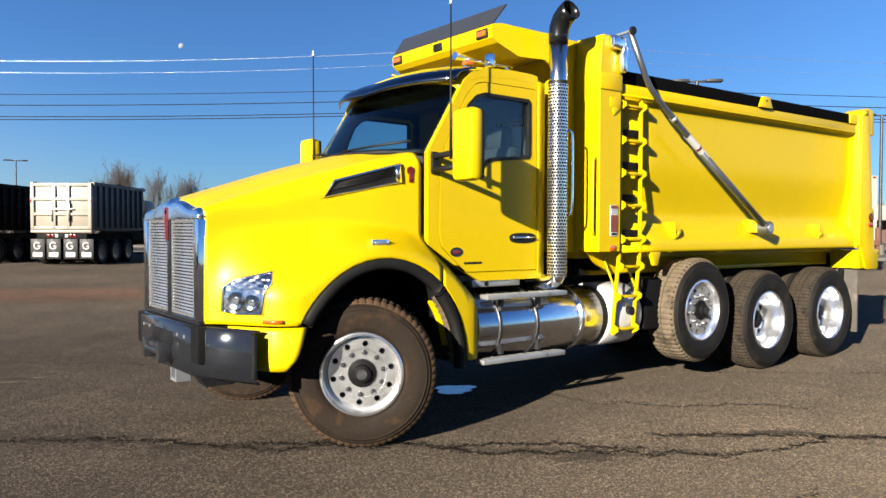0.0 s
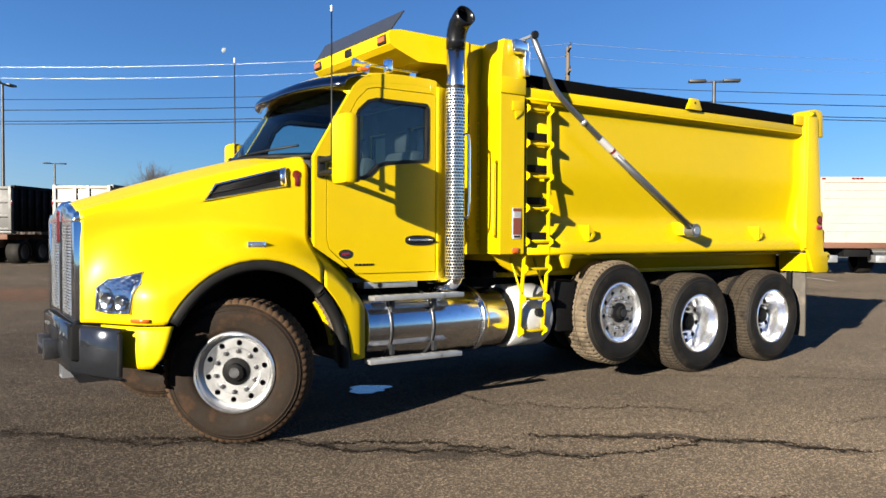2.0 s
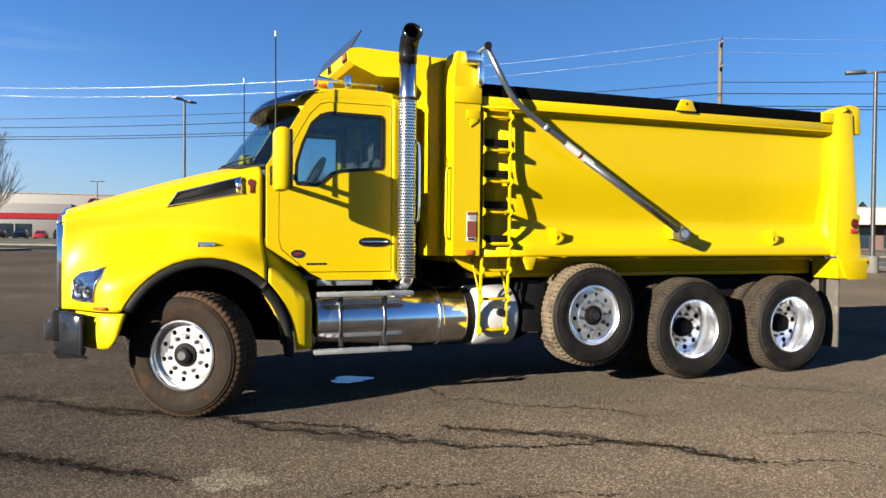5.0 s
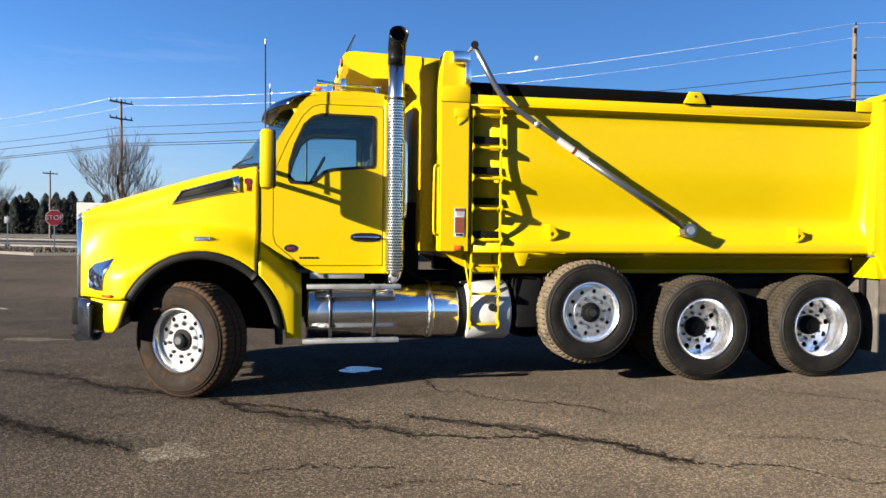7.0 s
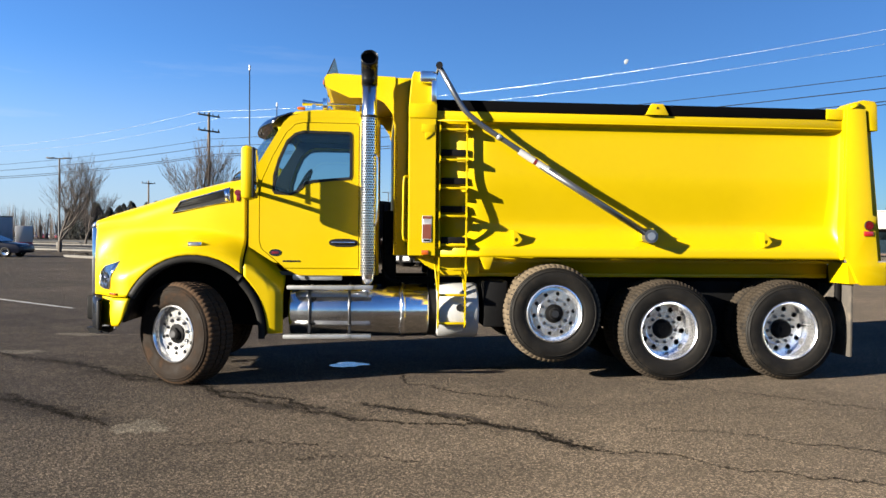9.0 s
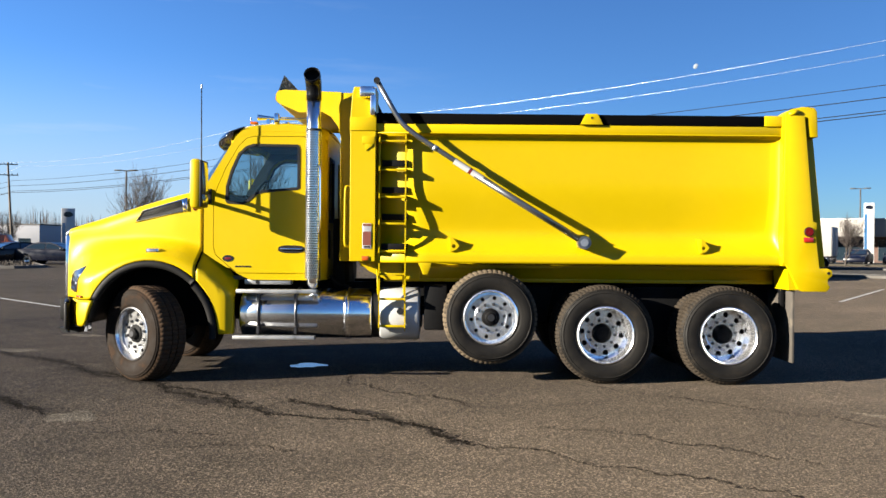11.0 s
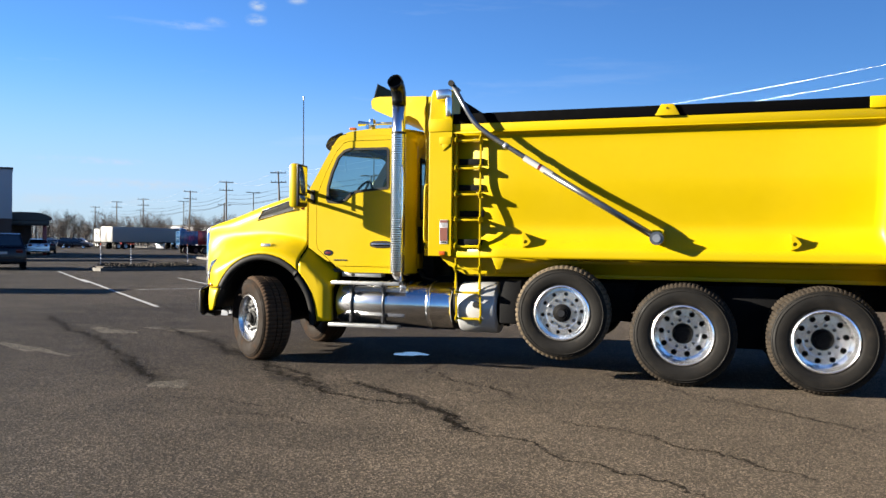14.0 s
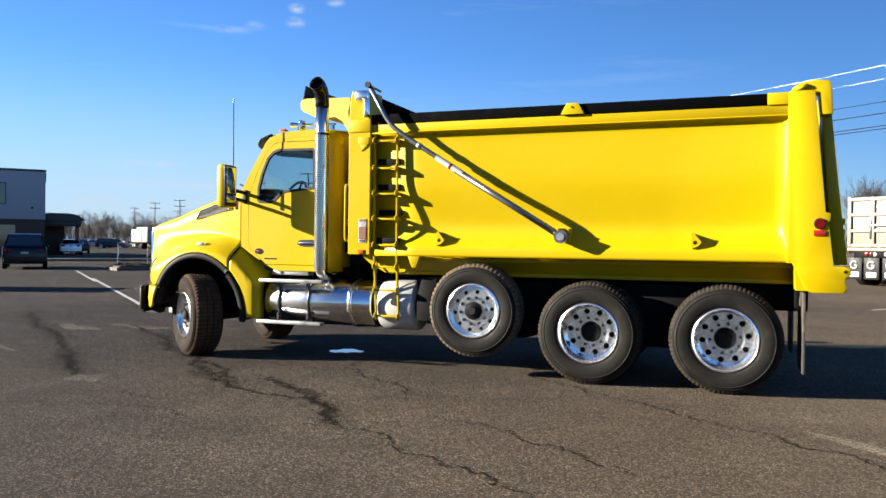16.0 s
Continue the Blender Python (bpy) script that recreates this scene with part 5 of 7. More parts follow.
for x in (7.68, 8.99):
    put_wheel(DUAL, (x, 4.45, 0.522), 0, "rear dual wheel with deep polished rim", 0.3 * x)
    bare_tyre(DUAL, (x, 4.80, 0.522), 0)
    put_wheel(DUAL, (x, far(4.45), 0.522), 180, "rear dual wheel", 0.5 * x)
    bare_tyre(DUAL, (x, far(4.80), 0.522), 180)

# --- dump bed
BX0, BX1 = 5.0, 9.56
prof = [(4.415, 2.645), (4.46, 2.635), (4.498, 2.60), (4.50, 2.45), (4.502, 2.2), (4.506, 2.04), (4.532, 1.88), (4.562, 1.72), (4.575, 1.63), (4.57, 1.565), (4.545, 1.50), (4.495, 1.43), (4.45, 1.385), (4.435, 1.35), (4.435, 1.275)]
for side in (1, -1):
    yy = (lambda y: y) if side == 1 else far
    bm = bmesh.new()
    fine = []
    for (a, b), (c, d2) in zip(prof, prof[1:]):
        fine += [(a + (c - a) * k / 3, b + (d2 - b) * k / 3) for k in range(3)]
    fine.append(prof[-1])
    for _ in range(2):
        fine = [fine[0]] + [((fine[i - 1][0] + 2 * fine[i][0] + fine[i + 1][0]) / 4, (fine[i - 1][1] + 2 * fine[i][1] + fine[i + 1][1]) / 4) for i in range(1, len(fine) - 1)] + [fine[-1]]
    rows = []
    for x, inn in ((5.2, 0), (5.8, 0), (6.6, 0), (7.5, 0), (8.4, 0), (9.40, 0), (9.47, 0.14), (9.515, 0.5), (9.545, 1.0)):
        rows.append([(x, yy(y + (4.43 - y) * inn), z) for y, z in fine])
    loft(bm, rows)
    part("bed_side_panel", bm, YELLOW, truck, "smooth curved yellow bed side", solid=0.012)
    part("bed_side_liner", P([(5.05, 1.3), (9.6, 1.3), (9.6, 2.72), (5.05, 2.72)], yy(4.74), yy(4.75)), TARP, truck)
    part("top_rail", B(5.2, 9.56, min(yy(4.43), yy(4.56)), max(yy(4.43), yy(4.56)), 2.652, 2.742, 0.007), YELLOW, truck)
    part("side_board", B(5.23, 9.335, min(yy(4.425), yy(4.46)), max(yy(4.425), yy(4.46)), 2.742, 2.852, 0.004), TARP, truck, "black board along the top rail")
    part("rail_end", B(9.335, 9.56, min(yy(4.41), yy(4.50)), max(yy(4.41), yy(4.50)), 2.742, 2.855, 0.008), YELLOW, truck)
    tri = part("rail_bracket", P([(7.385, 2.745), (7.625, 2.745), (7.565, 2.858), (7.445, 2.858)], yy(4.395), yy(4.425), bevel=0.003), YELLOW, truck)
    part("bracket_hole", cyl(bmesh.new(), (7.505, yy(4.39), 2.815), (7.505, yy(4.41), 2.815), 0.011, 12), BLACK, tri)
    # underside: the sloped plate and the long sill below the bottom edge
    bm = bmesh.new()
    loft(bm, [[(x, yy(4.45), 1.292), (x, yy(4.52), 1.288), (x, yy(4.78), 1.245), (x, yy(4.80), 1.215), (x, yy(4.81), 1.085), (x, yy(4.86), 1.08)] for x in (5.62, 9.60)])
    part("bed_underside", bm, YELLOW, truck, solid=0.01)
    part("sill_beam", B(5.3, 9.6, min(yy(4.80), yy(4.88)), max(yy(4.80), yy(4.88)), 1.06, 1.10, 0.005), YELLOW, truck)
    for hx, hz in ((6.075, 1.465), (8.72, 1.465)):
        eye = [(hx - 0.012 + 0.02 * math.cos(2 * math.pi * k / 12), hz - 0.012 + 0.02 * math.sin(2 * math.pi * k / 12)) for k in range(12)]
        hook = part("tie_hook", pane([(hx - 0.04, hz - 0.07), (hx + 0.012, hz - 0.05), (hx + 0.046, hz - 0.01), (hx + 0.038, hz + 0.004), (hx - 0.028, hz + 0.085), (hx - 0.042, hz + 0.08)], [eye], yy(4.425), yy(4.44)), YELLOW, truck, smooth=False)
        part("hook_web", B(hx - 0.05, hx - 0.035, min(yy(4.44), yy(4.58)), max(yy(4.44), yy(4.58)), hz - 0.07, hz + 0.08), YELLOW, hook)
    # front post
    part("front_post", P([(4.965, 1.285), (5.235, 1.285), (5.235, 3.115), (5.005, 3.122), (4.985, 3.06), (4.965, 2.80)], yy(4.405), yy(4.70), bevel=0.006), YELLOW, truck, smooth=False)
    part("post_cap", P([(4.96, 2.66), (5.238, 2.66), (5.238, 2.80), (4.96, 2.80)], yy(4.395), yy(4.42), bevel=0.004), YELLOW, truck)
    part("hinge_gusset", P([(5.09, 2.52), (5.22, 2.52), (5.22, 2.60), (5.09, 2.60)], yy(4.394), yy(4.41), bevel=0.002), YELLOW, truck)
    part("hinge_gusset", P([(5.13, 2.45), (5.20, 2.50), (5.20, 2.52), (5.12, 2.52)], yy(4.394), yy(4.41), bevel=0.002), YELLOW, truck)
    part("post_handle", tube(bmesh.new(), bend([(4.97, yy(4.45), 2.08), (4.915, yy(4.43), 2.07), (4.91, yy(4.43), 1.45), (4.97, yy(4.45), 1.43)], 6, 0.2), 0.013, 8), YELLOW, truck)
    part("lower_post", P([(5.03, 1.285), (5.70, 1.285), (5.70, 1.10), (5.35, 1.08), (5.15, 1.18)], yy(4.60), yy(4.63)), YELLOW, truck)
    part("lower_lug", P([(5.685, 1.285), (5.835, 1.285), (5.79, 1.15), (5.74, 1.15)], yy(4.43), yy(4.47), bevel=0.004), YELLOW, truck)
    # rear corner plate with the tail bracket
    part("rear_post", P([(9.515, 1.30), (9.545, 1.295), (9.60, 1.20), (9.68, 1.03), (9.72, 1.005), (9.985, 1.005), (10.02, 1.05), (9.995, 1.10), (10.0, 1.14), (10.045, 1.175), (10.04, 1.23), (9.985, 1.25), (9.905, 1.25), (9.86, 1.65), (9.875, 1.655), (9.875, 1.73), (9.835, 1.74), (9.735, 2.85), (9.535, 2.86)],
         yy(4.365), yy(4.40), bevel=0.006), YELLOW, truck)
    part("rear_post_web", B(9.515, 9.60, min(yy(4.39), yy(4.62)), max(yy(4.39), yy(4.62)), 1.27, 2.86, 0.01), YELLOW, truck)
    part("tail_foot", P([(9.60, 1.02), (9.98, 1.02), (9.88, 1.24), (9.58, 1.24)], yy(4.40), yy(4.75)), YELLOW, truck)
    part("rear_cap", P([(9.53, 2.83), (9.545, 2.885), (9.60, 2.92), (9.72, 2.95), (9.845, 2.94), (9.872, 2.90), (9.885, 2.63), (9.79, 2.63), (9.77, 2.83)], yy(4.385), yy(4.60), bevel=0.008), YELLOW, truck)
    part("hinge_pin", tube(bmesh.new(), [(9.57, yy(4.375), 2.865), (9.67, yy(4.375), 2.895)], 0.022, 10), YELLOW, truck)
    part("pin_hole", cyl(bmesh.new(), (10.0, yy(4.362), 1.20), (10.0, yy(4.38), 1.20), 0.016, 12), BLACK, truck)
    lampr = part("tail_lamp", cyl(bmesh.new(), (9.785, yy(4.345), 1.635), (9.785, yy(4.37), 1.635), 0.044, 24), RED_LENS, truck, "round red tail lamp")
    part("lamp_bezel", tube(bmesh.new(), [(9.785 + 0.044 * math.cos(2 * math.pi * k / 24), yy(4.355), 1.635 + 0.044 * math.sin(2 * math.pi * k / 24)) for k in range(25)], 0.008, 6, False), BLACK, lampr)
    part("tail_reflector", B(9.735, 9.835, min(yy(4.352), yy(4.37)), max(yy(4.352), yy(4.37)), 1.525, 1.575, 0.004), RED_REFLECTOR, truck)
    part("gate_latch", B(9.93, 10.02, min(yy(4.60), yy(4.68)), max(yy(4.60), yy(4.68)), 1.63, 1.69, 0.008), YELLOW, truck)
    part("gate_latch", B(9.93, 10.02, min(yy(4.60), yy(4.68)), max(yy(4.60), yy(4.68)), 1.54, 1.59, 0.008), YELLOW, truck)
    part("mudflap", B(9.66, 9.685, min(yy(4.45), yy(5.05)), max(yy(4.45), yy(5.05)), 0.24, 1.02, 0.004), MUDFLAP, truck, "long dusty rubber mudflap")
    part("flap_bracket", B(9.60, 9.64, min(yy(4.60), yy(4.66)), max(yy(4.60), yy(4.66)), 0.82, 1.08, 0.004), FRAME, truck)
    # marker and warning label on the front post
    part("post_reflector", B(5.095, 5.165, min(yy(4.392), yy(4.405)), max(yy(4.392), yy(4.405)), 1.295, 1.34, 0.003), AMBER, truck)
    lab = part("warning_label", B(5.10, 5.195, min(yy(4.3985), yy(4.405)), max(yy(4.3985), yy(4.405)), 1.42, 1.685, 0.001), WHITE_LABEL, truck, "red and white warning label")
    part("label_panel", B(5.105, 5.19, min(yy(4.3955), yy(4.40)), max(yy(4.3955), yy(4.40)), 1.455, 1.60), RED_LABEL, lab)
    part("label_panel", B(5.105, 5.19, min(yy(4.3955), yy(4.40)), max(yy(4.3955), yy(4.40)), 1.655, 1.682), RED_LABEL, lab)
    part("label_bar", B(5.115, 5.18, min(yy(4.3955), yy(4.40)), max(yy(4.3955), yy(4.40)), 1.43, 1.447), BLACK, lab)
    for k in range(4):
        part("label_bar", B(5.115, 5.18 - 0.01 * (k % 2), min(yy(4.3955), yy(4.40)), max(yy(4.3955), yy(4.40)), 1.612 + 0.011 * k, 1.616 + 0.011 * k), STEEL, lab)

# bulkhead, floor and tailgate
bulk = part("bulkhead", B(4.825, 5.05, 4.69, far(4.69), 1.28, 3.112, 0.008), YELLOW, truck)
for x in (4.846, 5.03):
    for k in range(20):
        z = 1.40 + 0.059 * k
        part("rivet", cyl(bmesh.new(), (x, 4.692, z), (x, 4.676, z), 0.013, 8, 0.008), YELLOW, bulk)
part("bulkhead_liner", B(5.05, 5.062, 4.67, far(4.67), 1.9, 3.09, 0.0), TARP, truck, "black tarp over the back of the bulkhead")
part("tarp_roller", cyl(bmesh.new(), (5.14, 4.72, 3.06), (5.14, far(4.72), 3.06), 0.06, 18), TARP, truck, "rolled black tarp")
rivet = None
for x, y in ((4.845, 4.689), (4.945, 4.689)):
    for k in range(27):
        z = 1.36 + 0.042 * k
        if rivet is None:
            bm = bmesh.new()
            bmesh.ops.create_uvsphere(bm, u_segments=8, v_segments=5, radius=0.0135, matrix=Matrix.Translation((x, y, z)))
            rivet = part("rivet", bm, YELLOW, truck)
            rbase = rivet.location.copy()
            r0 = (x, y, z)
        else:
            o = rivet.copy()
            scene.collection.objects.link(o)
            o.location = rbase + Vector((x - r0[0], y - r0[1], z - r0[2]))
part("bed_floor", B(5.05, 9.75, 4.72, far(4.72), 1.22, 1.28), YELLOW, truck)
part("tailgate", P([(9.90, 1.26), (10.03, 1.26), (9.865, 2.84), (9.79, 2.84)], 4.50, far(4.50), bevel=0.008), YELLOW, truck, "yellow steel tailgate")
part("rear_beam", B(9.62, 9.74, 4.7, far(4.7), 1.0, 1.2, 0.01), FRAME, truck)

# cab guard ahead of the bulkhead
NY, FY = 4.79, far(4.76)
side_pts = [(4.10, 3.11), (4.125, 3.145), (4.20, 3.155), (4.83, 3.113), (4.83, 2.62), (4.80, 2.74), (4.72, 2.85), (4.62, 2.905), (4.36, 2.905), (4.15, 3.0), (4.11, 3.04)]
for side in (1, -1):
    b2 = bmesh.new()
    a, c = [], []
    for x, z in side_pts:
        y = NY - (NY - 4.68) * (x - 4.1) / 0.73
        a.append(b2.verts.new((x, y if side == 1 else far(y), z)))
        c.append(b2.verts.new((x, (y + 0.02) if side == 1 else far(y + 0.02), z)))
    b2.faces.new(a), b2.faces.new(c[::-1])
    for i in range(len(a)):
        j = (i + 1) % len(a)
        b2.faces.new((a[i], a[j], c[j], c[i]))
    bmesh.ops.recalc_face_normals(b2, faces=b2.faces)
    part("guard_side", b2, YELLOW, truck, smooth=False)
def guard_row(x, z):
    y = NY - (NY - 4.68) * (x - 4.1) / 0.73
    return [(x, y + (far(y) - y) * k / 6, z) for k in range(7)]
guard = part("cab_guard", (lambda b2: (loft(b2, [guard_row(4.83, 3.11), guard_row(4.20, 3.15), guard_row(4.125, 3.14), guard_row(4.10, 3.11), guard_row(4.11, 3.035), guard_row(4.16, 3.0)]), b2)[1])(bmesh.new()), YELLOW, truck, "yellow steel cab guard reaching over the cab roof", solid=0.012, smooth=False)
b2 = bmesh.new()
loft(b2, [guard_row(4.16, 3.0), guard_row(4.40, 2.93), guard_row(4.83, 2.97)])
part("guard_underside", b2, YELLOW, truck, solid=0.01, smooth=False)
for y in (NY + 0.12, FY - 0.12):
    part("guard_marker", B(4.078, 4.105, y - 0.055, y + 0.055, 3.055, 3.10, 0.006), AMBER, guard)
    part("marker_bezel", B(4.088, 4.105, y - 0.072, y + 0.072, 3.04, 3.115, 0.006), BLACK, guard)
part("guard_patch", B(4.088, 4.104, CY - 0.06, CY + 0.06, 3.05, 3.115, 0.002), BLACK, guard)
b2 = bmesh.new()
vs = [b2.verts.new(p) for p in ((4.125, NY + 0.02, 3.148), (4.125, FY - 0.02, 3.148), (4.205, FY - 0.06, 3.30), (4.205, NY - 0.06, 3.30))]
b2.faces.new(vs)
defl = part("wind_deflector", b2, SMOKED, truck, "smoked grey deflector plate on the cab guard", solid=0.012, smooth=False)

# --- ladder
LX0, LX1 = 5.275, 5.55
def lad_y(z):
    return 4.445 if z > 1.3 else 4.445 + (1.3 - z) * 0.10
for x in (LX0, LX1):
    b2 = bmesh.new()
    rows = []
    for z in (2.70, 2.2, 1.7, 1.3, 0.56):
        y = lad_y(z)
        rows.append([(x - 0.007, y - 0.017, z), (x + 0.007, y - 0.017, z), (x + 0.007, y + 0.017, z), (x - 0.007, y + 0.017, z)])
    vs = loft(b2, rows, True)
    b2.faces.new(vs[0]), b2.faces.new(vs[-1])
    bmesh.ops.recalc_face_normals(b2, faces=b2.faces)
    lad = part("ladder", b2, YELLOW, truck, "yellow steel access ladder rail", smooth=False) if x == LX0 else part("ladder_rail", b2, YELLOW, lad, smooth=False)
for i, z in enumerate((2.555, 2.25, 1.965, 1.685, 1.39, 1.15, 0.885, 0.595)):
    y = lad_y(z)
    part("rung", B(LX0, LX1, y - 0.03, y + 0.025, z - 0.011, z + 0.011, 0.004), YELLOW, lad)
    for x in (LX0, LX1):
        part("rung_gusset", P([(y - 0.065, z - 0.015), (y + 0.0, z - 0.055), (y + 0.0, z + 0.055), (y - 0.065, z + 0.02)], x - 0.006, x + 0.006, "x"), YELLOW, lad)
    if i < 5:
        for x in (LX0, LX1):
            part("stand_off", B(x - 0.008, x + 0.008, y, y + 0.12, z - 0.02, z + 0.02, 0.003), YELLOW, lad)
for z in (2.325, 2.04, 1.755, 1.44):
    yb = 4.53 if z > 2.2 else 4.54 if z > 1.9 else 4.575 if z > 1.6 else 4.515
    part("grip_pad", B(LX0 + 0.02, LX1 + 0.02, yb - 0.055, yb + 0.02, z - 0.03, z + 0.035, 0.002), FRAME, truck, "black anti-slip pad")
for x in (LX0, LX1):
    part("ladder_brace", tube(bmesh.new(), [(x - 0.035, 4.62, 1.28), (x - 0.01, 4.47, 0.93)], 0.010, 6), YELLOW, lad)

# --- tarp arm and its motor
arm_pts = bend([(5.25, 4.33, 3.165), (5.50, 4.325, 2.73), (5.72, 4.325, 2.56), (7.40, 4.33, 1.515)], 8, 0.3)
arm = part("tarp_arm", tube(bmesh.new(), arm_pts, 0.027, 12), ARM_STEEL, truck, "grey steel tarp arm with a bent upper end")
part("arm_sleeve", tube(bmesh.new(), [(6.28, 4.328, 2.2), (7.36, 4.33, 1.54)], 0.034, 12), ARM_STEEL, arm)
part("arm_sticker", tube(bmesh.new(), [(6.06, 4.327, 2.342), (6.36, 4.328, 2.155)], 0.0345, 12, False), WHITE_LABEL, arm)
part("arm_sticker", tube(bmesh.new(), [(6.215, 4.327, 2.246), (6.24, 4.3275, 2.23)], 0.035, 12, False), RED_BADGE, arm)
part("arm_collar", tube(bmesh.new(), [(5.84, 4.326, 2.485), (5.88, 4.326, 2.46)], 0.033, 12), STEEL, arm)
piv = part("arm_pivot", cyl(bmesh.new(), (7.42, 4.29, 1.50), (7.42, 4.40, 1.50), 0.068, 28), ARM_STEEL, truck, "round steel spring pivot of the tarp arm")
part("pivot_cap", cyl(bmesh.new(), (7.42, 4.28, 1.50), (7.42, 4.295, 1.50), 0.04, 20), STEEL, piv)
part("pivot_mount", B(7.37, 7.49, 4.40, 4.60, 1.45, 1.585, 0.008), YELLOW, piv)
mot = part("tarp_motor", B(5.06, 5.23, 4.335, 4.41, 3.00, 3.12, 0.03), ALU, truck, "rounded aluminium tarp motor housing")
part("motor_leg", B(5.175, 5.235, 4.33, 4.40, 2.81, 3.03, 0.018), ALU, mot)
part("tarp_axle", cyl(bmesh.new(), (5.25, 4.31, 3.165), (5.25, 4.62, 3.15), 0.014, 12), STEEL, arm)
part("axle_knob", cyl(bmesh.new(), (5.25, 4.285, 3.165), (5.25, 4.31, 3.165), 0.034, 14), BLACK, arm)

# ---------------------------------------------------------------- across the lot: kerbs, verges and the road
def slab(name, pts, z, material, label, kerb=0.0):
    """A raised bed of ground: its top, and a concrete kerb round it where kerb is given."""
    bm = bmesh.new()
    prism(bm, [tuple(p) for p in (grow(pts, -0.15) if kerb else pts)], -0.05, z, "z")
    ob = tagged(part(name, bm, material, smooth=False), label, name, kind="structure")
    if kerb:
        bm = bmesh.new()
        o, i = pts, grow(pts, -0.16)
        rows = [[(x, y, h) for x, y in r] for r, h in ((o, -0.02), (o, kerb - 0.02), (grow(pts, -0.02), kerb), (i, kerb), (i, 0))]
        loft(bm, rows, True)
        tagged(part("kerb", bm, CONCRETE, smooth=False), "pale concrete kerb", "kerb", kind="structure")
    return ob


def quad_sn(s0, s1, n0, n1):
    return [tuple(sn(s, n).xy) for s, n in ((s0, n0), (s1, n0), (s1, n1), (s0, n1))]


slab("verge", quad_sn(-29.5, 12, 44.3, 46.4), 0.12, GRASS, "dry grass verge beside the road", 0.14)
slab("verge", quad_sn(13, 120, 38.5, 46), 0.12, GRASS, "dry grass verge beside the road", 0.14)
slab("verge", quad_sn(-400, -41, 40, 46), 0.12, GRASS, "dry grass verge beside the road", 0.14)
slab("verge", quad_sn(-400, 400, 61, 64.5), 0.12, GRASS, "far grass verge", 0.14)
slab("field", quad_sn(-500, 500, 76, 108), 0.1, GRASS, "wide dry grass field")
bm = bmesh.new()
prism(bm, quad_sn(-500, 500, 47, 60.5), -0.05, 0.012, "z")
tagged(part("road", bm, ASPHALT2, smooth=False), "dark two-way road beyond the lot", "road", kind="structure")
slab("island", [(-9.4, 41.4), (-6.0, 41.6), (-5.2, 43.5), (-6.5, 46), (-13.5, 49.5), (-15, 47.5)], 0.13, DIRT, "kerbed earth island with a stop sign", 0.15)
slab("island", [(-19.3, 38.0), (-17.2, 38.3), (-16.6, 40.5), (-21, 47.5), (-30, 53), (-31, 50)], 0.13, DIRT, "kerbed island with dead leaves", 0.15)
slab("island", [(-18.6, 25.0), (-17.5, 24.5), (-14.9, 28.0), (-15.3, 29.2), (-16.8, 29.6), (-19.2, 26.2)], 0.21, DIRT, "small kerbed island with dead shrubs", 0.15)
slab("island", [(-32.5, 34.2), (-26.8, 39.2), (-27.8, 40.5), (-33.8, 35.4)], 0.14, DIRT, "narrow kerbed island", 0.15)



def tufts(poly, count, z, h, seed, label):
    """Low dead stalks and leaves scattered over a bed of earth."""
    rnd = random.Random(seed)
    (x0, y0), (x1, y1) = (min(p[i] for p in poly) for i in (0, 1)), (max(p[i] for p in poly) for i in (0, 1))
    bm = bmesh.new()
    while count:
        x, y = rnd.uniform(x0, x1), rnd.uniform(y0, y1)
        k, odd = len(poly), False
        for i in range(k):
            (ax, ay), (bx, by) = poly[i], poly[i - 1]
            if (ay > y) != (by > y) and x < (bx - ax) * (y - ay) / (by - ay) + ax:
                odd = not odd
        if not odd:
            continue
        count -= 1
        a, w = rnd.uniform(0, 6.28), rnd.uniform(0.01, 0.03)
        o = Vector((math.cos(a) * w, math.sin(a) * w, 0))
        tall = h * rnd.uniform(0.3, 1.0) * (0.5 + 0.5 * noise.noise(Vector((x * 0.8, y * 0.8, seed))))
        p, q = Vector((x, y, z - 0.02)), Vector((x + rnd.uniform(-1, 1) * 0.12, y + rnd.uniform(-1, 1) * 0.12, z + tall))
        bm.faces.new([bm.verts.new(v) for v in (p - o, p + o, q + o * 0.3, q - o * 0.3)])
    tagged(part("dead_shrub", bm, DRY_STALK, smooth=False), label, "shrub", kind="stuff")


DRY_STALK = mat("dry_stalks", (0.030, 0.021, 0.012), 0.95, 0, 0.4, 2, 20, 0, 0, (0.012, 0.0095, 0.006), 0.5, 1.5)
tufts([(-18.3, 25.2), (-17.5, 24.9), (-15.1, 28.0), (-15.5, 29.0), (-16.7, 29.3), (-18.9, 26.2)], 2600, 0.21, 0.34, 3, "dead brown shrubs and leaves on the island")
tufts([(-9.2, 41.8), (-6.2, 41.9), (-5.6, 43.5), (-6.8, 45.6), (-13.2, 49.0), (-14.6, 47.5)], 2200, 0.13, 0.4, 4, "low dead brown shrubs round the stop sign")
tufts([(-19.0, 38.4), (-17.4, 38.6), (-17.0, 40.4), (-21.2, 47.1), (-29.8, 52.4), (-30.6, 50.2)], 2600, 0.13, 0.4, 5, "low dead brown shrubs and leaves")

